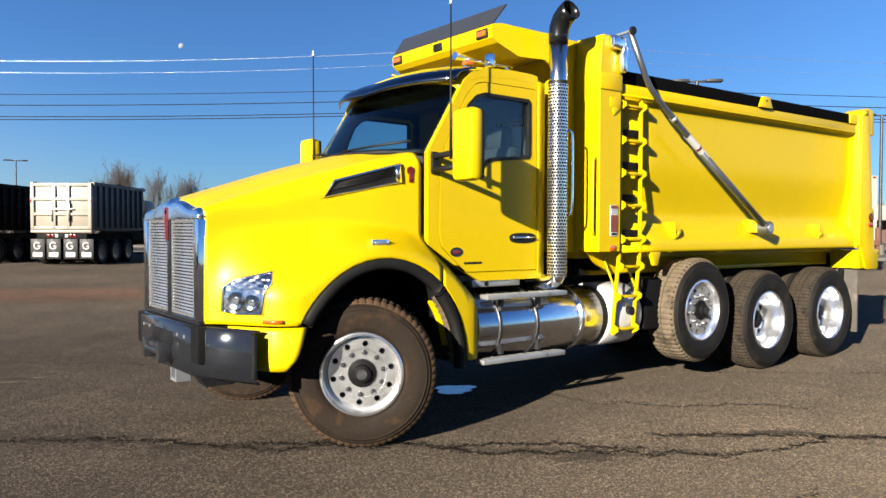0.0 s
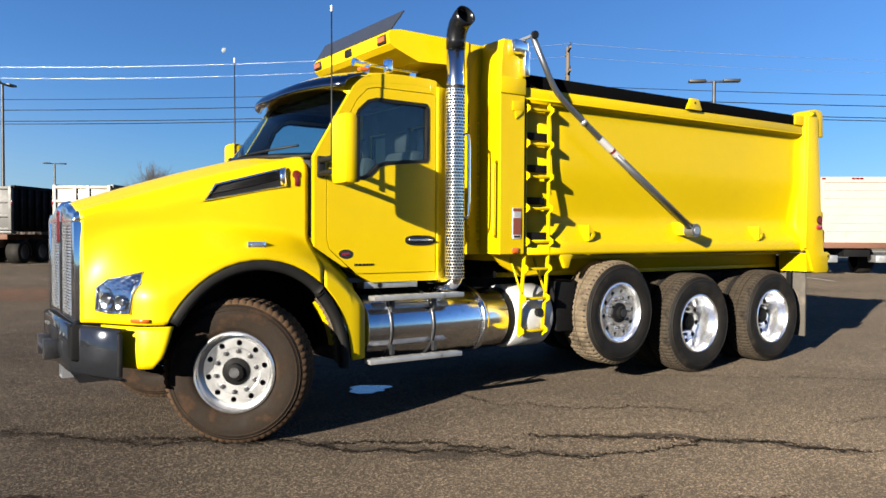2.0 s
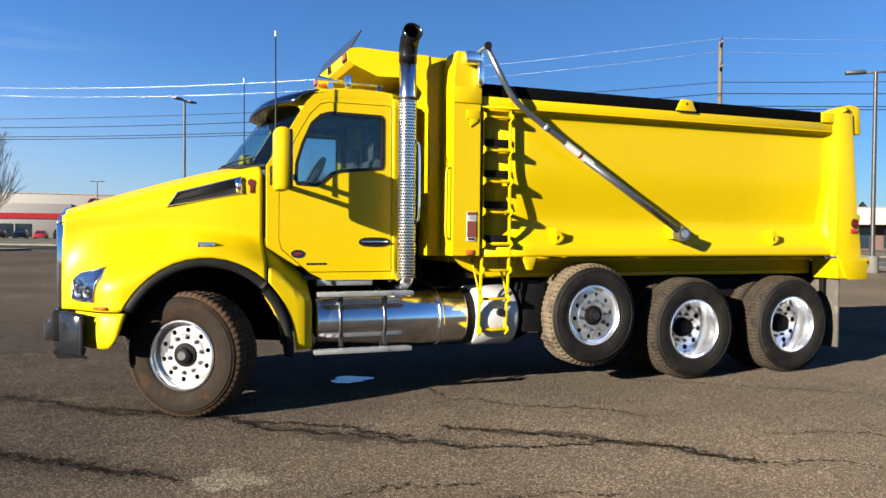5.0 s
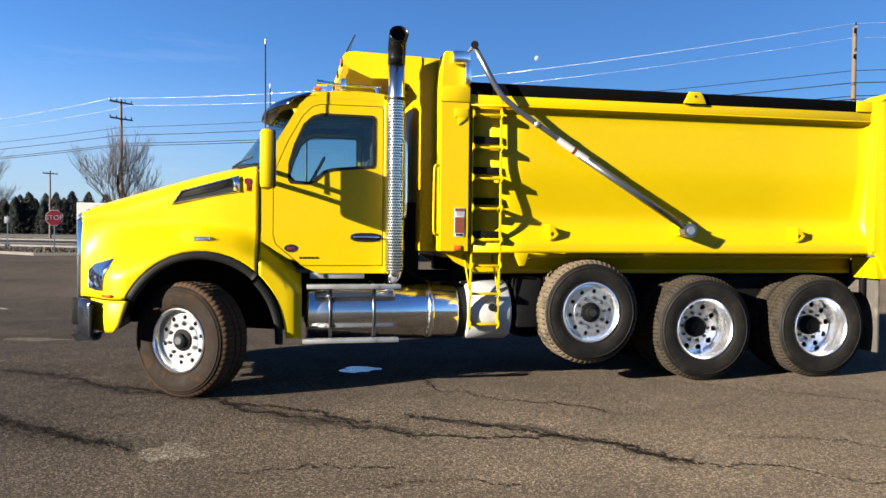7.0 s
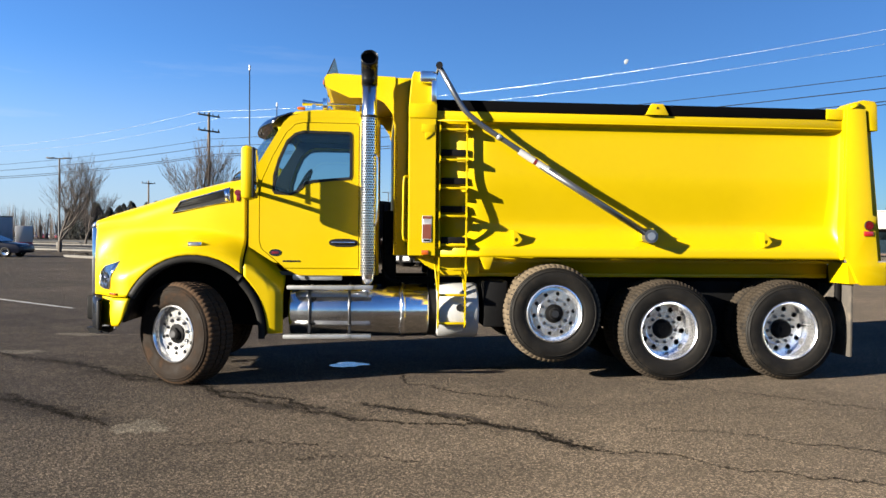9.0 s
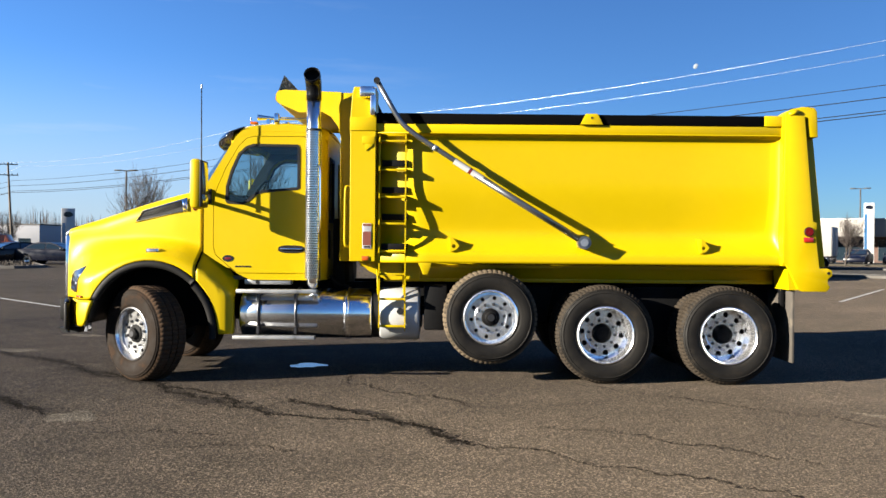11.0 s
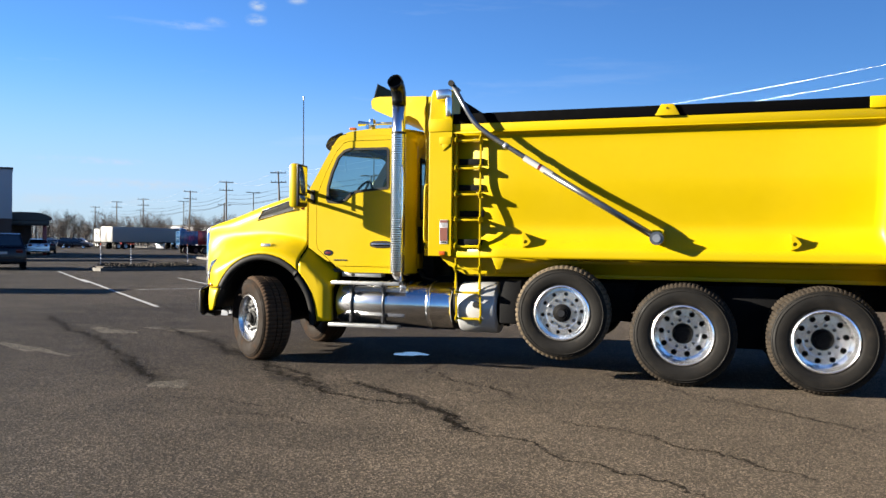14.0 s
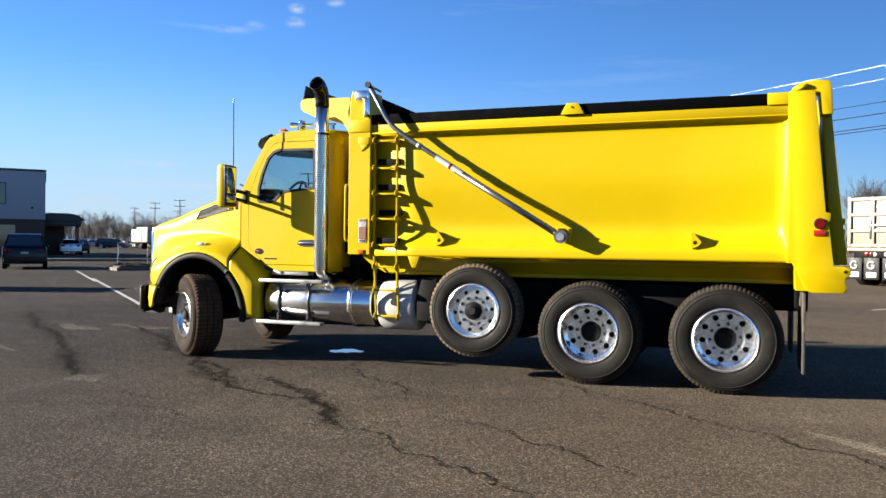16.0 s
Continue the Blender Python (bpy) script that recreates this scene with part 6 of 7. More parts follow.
# materials of the surroundings
WOOD_POLE = mat("weathered_pole", (0.0608, 0.0447, 0.0304), 0.9, 0, 0.25, 2, 30, 0.004)
DARK_STEEL = mat("dark_pole_paint", (0.0145, 0.0136, 0.013), 0.5, 0.2, 0.15, 3, 30)
BARK = mat("bark", (0.028, 0.021, 0.016), 0.95, 0, 0.3, 3, 40, 0.005)
TWIG = mat("twigs", (0.030, 0.0215, 0.017), 0.95, 0, 0.25, 3, 40)
NEEDLE = mat("needles", (0.0034, 0.0050, 0.0027), 0.9, 0, 0.5, 1.2, 12)
WIRE = mat("power_wire", (0.42, 0.42, 0.43), 0.35, 0.9, 0.05, 2, 20)
CABLE = mat("black_cable", (0.006, 0.007, 0.009), 0.7, 0, 0.1, 2, 20, spec=0.1)
BEIGE = mat("beige_paint", (0.126, 0.104, 0.077), 0.5, 0, 0.06, 1, 20, 0, 0.1, (0.092, 0.07, 0.049), 0.66, 3)
WHITE = mat("white_paint", (0.2418, 0.237, 0.2273), 0.45, 0, 0.04, 1, 15, 0, 0.3, (0.1789, 0.1646, 0.1431), 0.7, 2)
GREY_BODY = mat("grey_steel_body", (0.0532, 0.0508, 0.0459), 0.6, 0.2, 0.2, 2, 20, 0, 0, (0.058, 0.0484, 0.0387), 0.6, 2)
BLUE = mat("blue_paint", (0.0072, 0.0608, 0.1503), 0.3, 0, 0.05, 2, 20, 0, 0.8)
RED = mat("red_paint", (0.1968, 0.0072, 0.0072), 0.35, 0, 0.06, 2, 20, 0, 0.6)
ORANGE = mat("orange_paint", (0.2684, 0.0573, 0.0036), 0.4, 0, 0.06, 2, 20, 0, 0.5)
NAVY = mat("dark_blue_paint", (0.0025, 0.0034, 0.0085), 0.3, 0.0, 0.05, 2, 20, 0, 0.15, spec=0.2)
CHARCOAL = mat("charcoal_paint", (0.0024, 0.0024, 0.0032), 0.3, 0.0, 0.05, 2, 20, 0, 0.12, spec=0.2)
SILVER = mat("silver_paint", (0.45, 0.46, 0.48), 0.3, 0.6, 0.05, 2, 20, 0, 1.0)
WALL_GREY = mat("grey_panel_wall", (0.25, 0.25, 0.268), 0.7, 0, 0.06, 0.5, 8)
WALL_WHITE = mat("white_render_wall", (0.175, 0.165, 0.152), 0.8, 0, 0.05, 0.4, 10)
BRICK = mat("brown_brick_wall", (0.0501, 0.0268, 0.0197), 0.9, 0, 0.25, 2, 30, 0.004)
SIGN_RED = mat("sign_red", (0.1789, 0.0043, 0.0072), 0.4, 0, 0.05, 3, 30)
DARK_GLASS = mat("dark_window", (0.0072, 0.0126, 0.0179), 0.06, 0, 0.1, 1, 10, 0, 0.5)
DUSTY = mat("dusty_grey_gate", (0.032, 0.031, 0.030), 0.6, 0, 0.25, 2, 20, 0, 0, (0.058, 0.053, 0.046), 0.6, 3)
DIRTY_WHITE = mat("dirty_cream_paint", (0.2031, 0.1814, 0.1523), 0.55, 0, 0.06, 1, 15, 0, 0, (0.1306, 0.104, 0.0774), 0.62, 1.6)
RUST = mat("rusty_frame", (0.0774, 0.0314, 0.0169), 0.8, 0.2, 0.25, 3, 30)


def set_down(ob, x, y, az=0.0, z=0.0):
    """Puts a thing that was built round the origin, nose to +x, at a place, nose to the heading az (degrees from +y, clockwise)."""
    ob.matrix_basis = pose(x, y, z, 0, 0, 90 - az)
    return ob


# poles and wires
def utility_pole(x, y, h, lean=0.0, arms=(0.25, 1.6), az=127.0):
    t = thing("utility_pole", (0, 0, 0), "weathered wooden utility pole with crossarms", "utility pole", "poles along the road")
    part("pole", cyl(bmesh.new(), (0, 0, -0.1), (0, 0, h), 0.17, 12, 0.11), WOOD_POLE, t)
    for d in arms:
        part("crossarm", B(-0.06, 0.06, -1.2, 1.2, h - d - 0.06, h - d + 0.06), WOOD_POLE, t)
        for k in (-1.1, -0.45, 0.45, 1.1):
            part("insulator", cyl(bmesh.new(), (0, k, h - d + 0.06), (0, k, h - d + 0.26), 0.05, 8, 0.03), CABLE, t)
    set_down(t, x, y, az)
    t.matrix_basis = t.matrix_basis @ pose(0, 0, 0, lean, 0, 0)
    return t


POLES = [(60, 12.0), (6.4, 12.6), (-47.6, 12.2), (-96.4, 11.6), (-119.4, 11.6), (-140, 11), (-173.6, 10.9), (-200, 11.3), (-226, 10.8)]
for i, (s, h) in enumerate(POLES):
    p = sn(s, 47.0)
    utility_pole(p.x, p.y, h, (0, 0, 0.5, 3.0, 0.5, -1, 0.5, 0, 0.5)[i])
for x, y, h in ((-29.5, 117, 9.6), (-75, 120, 8.5)):
    utility_pole(x, y, h, 0, (0.4,))


def wire(name, off, drop, r, material, sag, label):
    """One line from pole to pole, hanging in each span."""
    pts = []
    for (s0, h0), (s1, h1) in zip(POLES, POLES[1:]):
        for k in range(14):
            f = k / 14
            q = sn(s0 + (s1 - s0) * f, 47 + off, h0 + (h1 - h0) * f - drop - 4 * sag * f * (1 - f))
            pts.append(q)
    pts.append(sn(POLES[-1][0], 47 + off, POLES[-1][1] - drop))
    pts.insert(0, sn(200, 47 + off, 12 - drop - 1))
    tagged(part(name, tube(bmesh.new(), pts, r, 5), material), label, "wire", "wires between the poles")


for off, drop, r in ((-1.1, 0.05, 0.0095), (1.1, 0.3, 0.0075)):
    wire("power_wire", off, drop, r, WIRE, 1.0, "bright sunlit overhead power wire")
for off, drop, r in ((0.0, 2.3, 0.02), (-0.3, 3.0, 0.026), (0.3, 3.6, 0.026), (-0.2, 3.85, 0.026)):
    wire("telephone_cable", off, drop, r, CABLE, 0.5, "dark overhead telephone cable")


def light_pole(x, y, h, az, group="lot lamps"):
    t = thing("street_lamp", (0, 0, 0), "dark steel lot lamp with twin flat heads", "street lamp", group)
    part("pole", cyl(bmesh.new(), (0, 0, 0), (0, 0, h), 0.10, 12, 0.075), DARK_STEEL, t)
    part("footing", cyl(bmesh.new(), (0, 0, -0.05), (0, 0, 0.7), 0.25, 16), CONCRETE, t)
    part("lamp_arm", B(-0.05, 0.05, -0.5, 0.5, h - 0.06, h + 0.02, 0.01), DARK_STEEL, t)
    for k in (-1, 1):
        part("lamp_head", box(bmesh.new(), -0.18, 0.18, k * 0.75 - 0.36, k * 0.75 + 0.36, h - 0.05, h + 0.07, 0.02), DARK_STEEL, t)
    return set_down(t, x, y, az)


for x, y, h, az in ((30.4, 21.2, 8.25, 40), (4.9, 50.5, 9.9, 127), (-4.5, 136, 9.5, 10), (12.5, 88.0, 8.3, 10), (7, 136.5, 9.5, 10), (56.1, 88.4, 8.7, 30), (45.5, 99.3, 8.7, 30), (53.9, 133.5, 8.9, 30), (46, 20, 8, 40),
                    (-61.4, 108, 9.5, -30), (-92, 131, 9.5, -30), (-119, 151, 8.6, -30), (-24.7, 71.6, 8.5, 0), (-115, 215, 9, -20), (-108, 219, 9, -20), (-120, 212, 9, -20)):
    light_pole(x, y, h, az)


# trees
def bare_tree(x, y, h, spread, seed, name="bare_tree", detail=5):
    rnd = random.Random(seed)
    trunk, crown = bmesh.new(), bmesh.new()

    def limb(p, d, length, r, depth):
        q = p
        pts, rad = [p], [r]
        for k in range(3):
            d = (d + Vector((rnd.uniform(-1, 1), rnd.uniform(-1, 1), rnd.uniform(-0.3, 0.8))) * 0.14).normalized()
            q = q + d * length / 3
            pts.append(q), rad.append(r * (1 - 0.18 * (k + 1)))
        tube(trunk if depth < 2 else crown, pts, r, 6 if depth < 2 else 3, False, rad)
        if depth < detail:
            for _ in range(4 if depth < 2 else rnd.choice((2, 3, 3))):
                side = Vector((rnd.uniform(-1, 1), rnd.uniform(-1, 1), 0))
                nd = (d * rnd.uniform(0.6, 1.1) + side * rnd.uniform(0.4, 1.0) * spread + Vector((0, 0, 0.42))).normalized()
                limb(pts[rnd.choice((1, 2, 3))], nd, length * rnd.uniform(0.66, 0.9), max(r * 0.5, 0.0085), depth + 1)
            limb(pts[3], (d + Vector((0, 0, 0.2))).normalized(), length * 0.78, max(r * 0.66, 0.0085), depth + 1)
    limb(Vector((0, 0, 0)), Vector((0, 0, 1)), h * 0.24, h * 0.016, 0)
    t = thing(name, (0, 0, 0), "leafless tree with fine upright brown twigs", "tree", "bare trees")
    part("trunk", trunk, BARK, t)
    part("crown", crown, TWIG, t)
    return set_down(t, x, y, rnd.uniform(0, 360))


tree1 = bare_tree(-7.6, 55.5, 10.6, 1.45, 4)
tree2 = bare_tree(-20.9, 62.0, 10.2, 1.45, 9)
bare_tree(40.5, 62, 5.5, 1.3, 12)
for x, y, k, a in ((20.5, 84, 0.66, 40), (27.0, 92, 0.7, 130), (33, 94, 0.62, 220), (23.5, 88, 0.72, 300), (62, 40, 0.75, 10), (74, 52, 0.8, 77), (52, 104, 0.8, 50), (-34, 104, 1.0, 160)):
    copy_thing(tree1, pose(x, y, 0, 0, 0, a) @ Matrix.Scale(1, 4))
    bpy.context.view_layer.update()


wood_tree = bare_tree(-88, 128, 7.6, 1.5, 21)
for k in range(40):                                        # leafless wood along the skyline
    az, d = radians(-53 + 0.6 * k + 0.25 * math.sin(9.1 * k)), 165 + 9 * (k * 7 % 5)
    copy_thing(wood_tree, pose(8 + d * math.sin(az), -3.6 + d * math.cos(az), 0, 0, 0, 71 * k) @ Matrix.Scale(0.78 + 0.09 * (k * 3 % 5), 4))
for k in range(34):
    az = radians(-52 + 1.0 * k if k < 22 else 8 + 2.4 * (k - 22))
    d = 150 + 11 * (k * 7 % 5)
    copy_thing(tree2 if k % 2 else tree1, pose(8 + d * math.sin(az), -3.6 + d * math.cos(az), 0, 0, 0, 53 * k) @ Matrix.Scale(0.58 + 0.06 * (k * 3 % 5), 4))


def conifer(h, seed):
    rnd = random.Random(seed)
    t = thing("conifer", (0, 0, 0), "dark green conifer with drooping boughs", "tree", "conifers")
    part("trunk", cyl(bmesh.new(), (0, 0, 0), (0, 0, h * 0.95), 0.14, 8, 0.02), BARK, t)
    bm = bmesh.new()
    for k in range(1500):
        f = rnd.random() ** 0.8
        z = h * (0.04 + 0.95 * f)
        r = (0.36 * h) * (1 - f) ** 0.7 * rnd.uniform(0.25, 1.08) + 0.05
        a = rnd.uniform(0, 6.283)
        c = Vector((r * math.cos(a), r * math.sin(a), z - 0.12 * r))
        o, s = Vector((math.cos(a), math.sin(a), -0.35)), Vector((-math.sin(a), math.cos(a), 0))
        L, w = rnd.uniform(0.25, 0.6), rnd.uniform(0.08, 0.2)
        vs = [bm.verts.new(p) for p in (c - o * L * 0.5, c + s * w + Vector((0, 0, 0.06)), c + o * L * 0.6 + Vector((0, 0, -0.1)), c - s * w)]
        bm.faces.new(vs)
    part("crown", bm, NEEDLE, t)
    return t


con = [set_down(conifer(9.5, 31), -44, 186), set_down(conifer(8.0, 32), -51, 183)]
rnd = random.Random(5)
for x, y in ((-39, 128), (-43, 133), (-26, 136), (-22, 140), (-36, 127), (-33, 137), (-31, 126), (-17, 143), (-37, 126), (-41, 130), (-27, 128), (-38, 132), (-28, 133), (-29, 127), (-33, 126), (-24, 131), (-32, 129.5), (-34.5, 133), (-40, 126.5), (-42, 128), (-26, 126), (-30.5, 129), (-35, 129.5), (-37.5, 129), (-28.5, 130), (-25, 128.5), (-39.5, 131), (-33.5, 128), (-31.5, 132), (-45, 128), (-44, 131), (-43.2, 127), (-42.5, 132), (-41, 128.5), (-40.4, 133), (-39, 127), (-38.2, 130.5), (-37, 126), (-36.4, 132), (-35.4, 127.5), (-34, 130.5), (-46, 130), (-33, 131.5), (44.4, 89.2), (42.4, 93.2), (37.4, 93.2), (35.4, 97.2), (46.4, 95.2), (40, 98), (49, 92), (33, 101), (78, 62), (86, 58), (80, 70), (50, 118), (57, 124), (63, 116), (44, 126), (70, 128)):
    far_off = 1.4 if x < 0 else 1.0
    copy_thing(con[rnd.randrange(2)], pose(4 + far_off * (x - 4), far_off * (y + 3) - 3, 0, 0, 0, rnd.uniform(0, 360)) @ Matrix.Scale(rnd.uniform(0.5, 0.75) * far_off, 4))

# far woods: bare brushwood along the horizon
bm = bmesh.new()
rnd = random.Random(8)
for k in range(11000):
    az = radians(rnd.uniform(-62, 75))
    d = rnd.uniform(215, 300)
    x, y = d * math.sin(az), d * math.cos(az)
    h = rnd.uniform(4.5, 10.5) * (0.75 + 0.35 * math.sin(az * 17) * math.sin(az * 5 + 1))
    a = rnd.uniform(0, 3.14)
    w = rnd.uniform(0.05, 0.16)
    o, lean = Vector((math.cos(a) * w, math.sin(a) * w, 0)), Vector((rnd.uniform(-1, 1), rnd.uniform(-1, 1), 0)) * 0.9
    p = Vector((x, y, 0))
    vs = [bm.verts.new(q) for q in (p - o, p + o, p + o * 0.2 + lean + Vector((0, 0, h)), p - o * 0.2 + lean + Vector((0, 0, h)))]
    bm.faces.new(vs)
    for j in range(2):
        z = h * rnd.uniform(0.35, 0.8)
        b2 = p + lean * z / h + Vector((0, 0, z))
        e = b2 + Vector((rnd.uniform(-1.6, 1.6), rnd.uniform(-1.6, 1.6), rnd.uniform(0.8, 2.2)))
        vs = [bm.verts.new(q) for q in (b2 - o * 0.5, b2 + o * 0.5, e)]
        bm.faces.new(vs)
tagged(part("far_woods", bm, TWIG, smooth=False), "distant leafless woods", "woods", kind="stuff")


# ---------------------------------------------------------------- parked vehicles
def road_wheel(t, x, y, r, w, rim_mat, side):
    bm = bmesh.new()
    m = Matrix.Translation((x, y, r)) @ (Matrix() if side < 0 else Matrix.Rotation(math.pi, 4, "Z"))
    lathe(bm, [(r * 0.62, 0.0), (r * 0.75, 0.02), (r * 0.93, 0.015), (r, -0.02), (r, -w), (r * 0.6, -w)], 24, m)
    tyre = part("wheel", bm, RUBBER, t)
    bm = bmesh.new()
    lathe(bm, [(0.001, -0.03), (r * 0.2, -0.02), (r * 0.45, -0.04), (r * 0.6, 0.004), (r * 0.64, 0.0)], 20, m)
    part("rim", bm, rim_mat, tyre)


def car(paint, label, suv=False):
    t = thing("car", (0, 0, 0), label, "car", "parked cars")
    L, W, h = (4.6, 1.86, 1.68) if suv else (4.7, 1.8, 1.45)
    body = [(-L / 2, 0.35), (-L / 2, 0.75), (-L / 2 + 0.06, 1.0), (-L / 2 + 0.25, 1.06 if suv else 1.0), (0.55 if not suv else 0.75, 0.97), (L / 2 - 0.25, 0.80), (L / 2 - 0.03, 0.66), (L / 2, 0.40), (L / 2 - 0.1, 0.25), (-L / 2 + 0.15, 0.25)]
    part("body", P(body, -W / 2, W / 2, bevel=0.07), paint, t)
    if suv:
        roof = [(-L / 2 + 0.12, 1.04), (-L / 2 + 0.42, h - 0.05), (-L / 2 + 0.7, h), (0.15, h - 0.02), (0.55, h - 0.16), (1.15, 0.98)]
    else:
        roof = [(-L / 2 + 0.45, 0.99), (-L / 2 + 1.15, h - 0.06), (-0.75, h), (-0.05, h - 0.01), (0.3, h - 0.1), (1.15, 0.95)]

    def shell(o, inset, z_in):
        bm = bmesh.new()
        zt = max(z for _, z in roof)
        a, b2 = [], []
        for x, z in grow(roof, o):
            k = inset * (z - 0.95) / (zt - 0.95)
            a.append(bm.verts.new((x, -W / 2 + 0.05 + k + z_in, z))), b2.append(bm.verts.new((x, W / 2 - 0.05 - k - z_in, z)))
        bm.faces.new(a), bm.faces.new(b2[::-1])
        for i in range(len(a)):
            j = (i + 1) % len(a)
            bm.faces.new((a[i], b2[i], b2[j], a[j]))
        bmesh.ops.recalc_face_normals(bm, faces=bm.faces)
        return bm
    part("cabin", shell(0, 0.2, 0), paint, t, smooth=False)
    for s in (-1, 1):
        win = grow(roof, -0.09)
        win = [(x, max(z, 1.0)) for x, z in win]
        for x0, x1 in ((-9, -0.35), (-0.28, 9)):
            q = [(min(max(x, x0), x1), z) for x, z in win]
            bm = bmesh.new()
            vs = []
            for x, z in q:
                k = 0.2 * (z - 0.95) / (h - 0.95)
                p = (x, s * (W / 2 - 0.05 - k + 0.008), z)
                if not vs or (Vector(p) - vs[-1].co).length > 0.01:
                    vs.append(bm.verts.new(p))
            if (vs[0].co - vs[-1].co).length < 0.01:
                bm.verts.remove(vs.pop())
            if len(vs) > 2:
                bm.faces.new(vs)
            part("side_window", bm, DARK_GLASS, t, smooth=False)
    for (xa, za), (xb, zb) in ((roof[0], roof[1]), (roof[-2], roof[-1])):
        d = Vector((zb - za, 0, -(xb - xa))).normalized() * 0.012
        if d.z < 0:
            d = -d
        bm = bmesh.new()
        q = []
        for f, e in ((0.12, -1), (0.9, -1), (0.9, 1), (0.12, 1)):
            x, z = xa + (xb - xa) * f, za + (zb - za) * f
            k = 0.2 * (z - 0.95) / (h - 0.95)
            q.append(bm.verts.new(Vector((x, e * (W / 2 - 0.13 - k), z)) + d))
        bm.faces.new(q)
        part("screen", bm, DARK_GLASS, t, smooth=False)
    for s in (-1, 1):
        for x in (-L / 2 + 0.85, L / 2 - 0.9):
            road_wheel(t, x, s * (W / 2 + 0.005), 0.34 if suv else 0.32, 0.2, ALU, s)
        part("tail_lamp", B(-L / 2 - 0.015, -L / 2 + 0.1, s * (W / 2 - 0.28) - 0.14, s * (W / 2 - 0.28) + 0.14, 0.78, 0.95, 0.02), RED_LENS, t)
        part("headlamp", B(L / 2 - 0.18, L / 2 - 0.0, s * (W / 2 - 0.3) - 0.16, s * (W / 2 - 0.3) + 0.16, 0.6, 0.72, 0.03), CLEAR, t)
        part("door_mirror", B(0.75, 0.9, s * (W / 2 + 0.06) - 0.07, s * (W / 2 + 0.06) + 0.07, 0.98, 1.1, 0.03), paint, t)
    part("rear_plate", B(-L / 2 - 0.02, -L / 2 + 0.05, -0.16, 0.16, 0.72, 0.83, 0.004), WHITE_LABEL, t)
    part("bumper", B(-L / 2 - 0.04, -L / 2 + 0.2, -W / 2 + 0.06, W / 2 - 0.06, 0.32, 0.5, 0.05), paint if not suv else BLACK, t)
    return t


suv = set_down(car(NAVY, "dark blue parked sport utility car", True), -23.6, 24.9, -48)
sedan = set_down(car(CHARCOAL, "charcoal parked saloon car"), -22.4, 47.2, -142)
sedan2 = set_down(car(NAVY, "dark blue parked saloon car"), -19.3, 47.2, 95)
silver = set_down(car(SILVER, "silver parked saloon car"), -48.6, 51.5, -45)
white_car = set_down(car(WHITE, "white parked saloon car"), -95, 152, 30)
red_car = set_down(car(RED, "red parked saloon car"), -90, 156, 30)
white_suv = set_down(car(WHITE, "white parked sport utility car", True), -85, 160, 30)
kinds = [sedan, sedan2, silver, white_car, white_suv, suv, silver, red_car]
rnd = random.Random(3)


def put(kind, x, y, az):
    return copy_thing(kinds[kind], pose(x, y, 0, 0, 0, 90 - az))


for k in range(34):                                        # rows in the lot beyond the field
    p = Vector((4, -3, 0)) + 2.15 * (sn(-108 + 1.5 * k, 67 + rnd.uniform(-0.3, 0.3)) - Vector((4, -3, 0)))
    put(rnd.randrange(8), p.x, p.y, 37 + rnd.choice((0, 180)))
for k in range(20):
    p = Vector((4, -3, 0)) + 2.15 * (sn(-112 + 1.9 * k, 71) - Vector((4, -3, 0)))
    put(rnd.randrange(8), p.x, p.y, 217)
for k in range(12):                                        # before the red-banded showroom
    put(rnd.randrange(8), -22 + 2.9 * k, 140 + 0.5 * k, rnd.choice((0, 180)))
for k in range(11):                                        # before the low white building
    p = sn(-14 + 3.1 * k, 80)
    put(rnd.randrange(8), p.x, p.y, 217)
for k in range(5):
    p = sn(30 + 3.0 * k, 78)
    put(rnd.randrange(8), p.x, p.y, 217)
put(0, -55.2, 58.9, -45), put(5, -85.5, 94.5, 46)
for kind, x, y, az in ((4, -97.8, 102.6, 45), (3, -92, 98, 30), (4, -94, 105, 60)):
    put(kind, x, y, az)


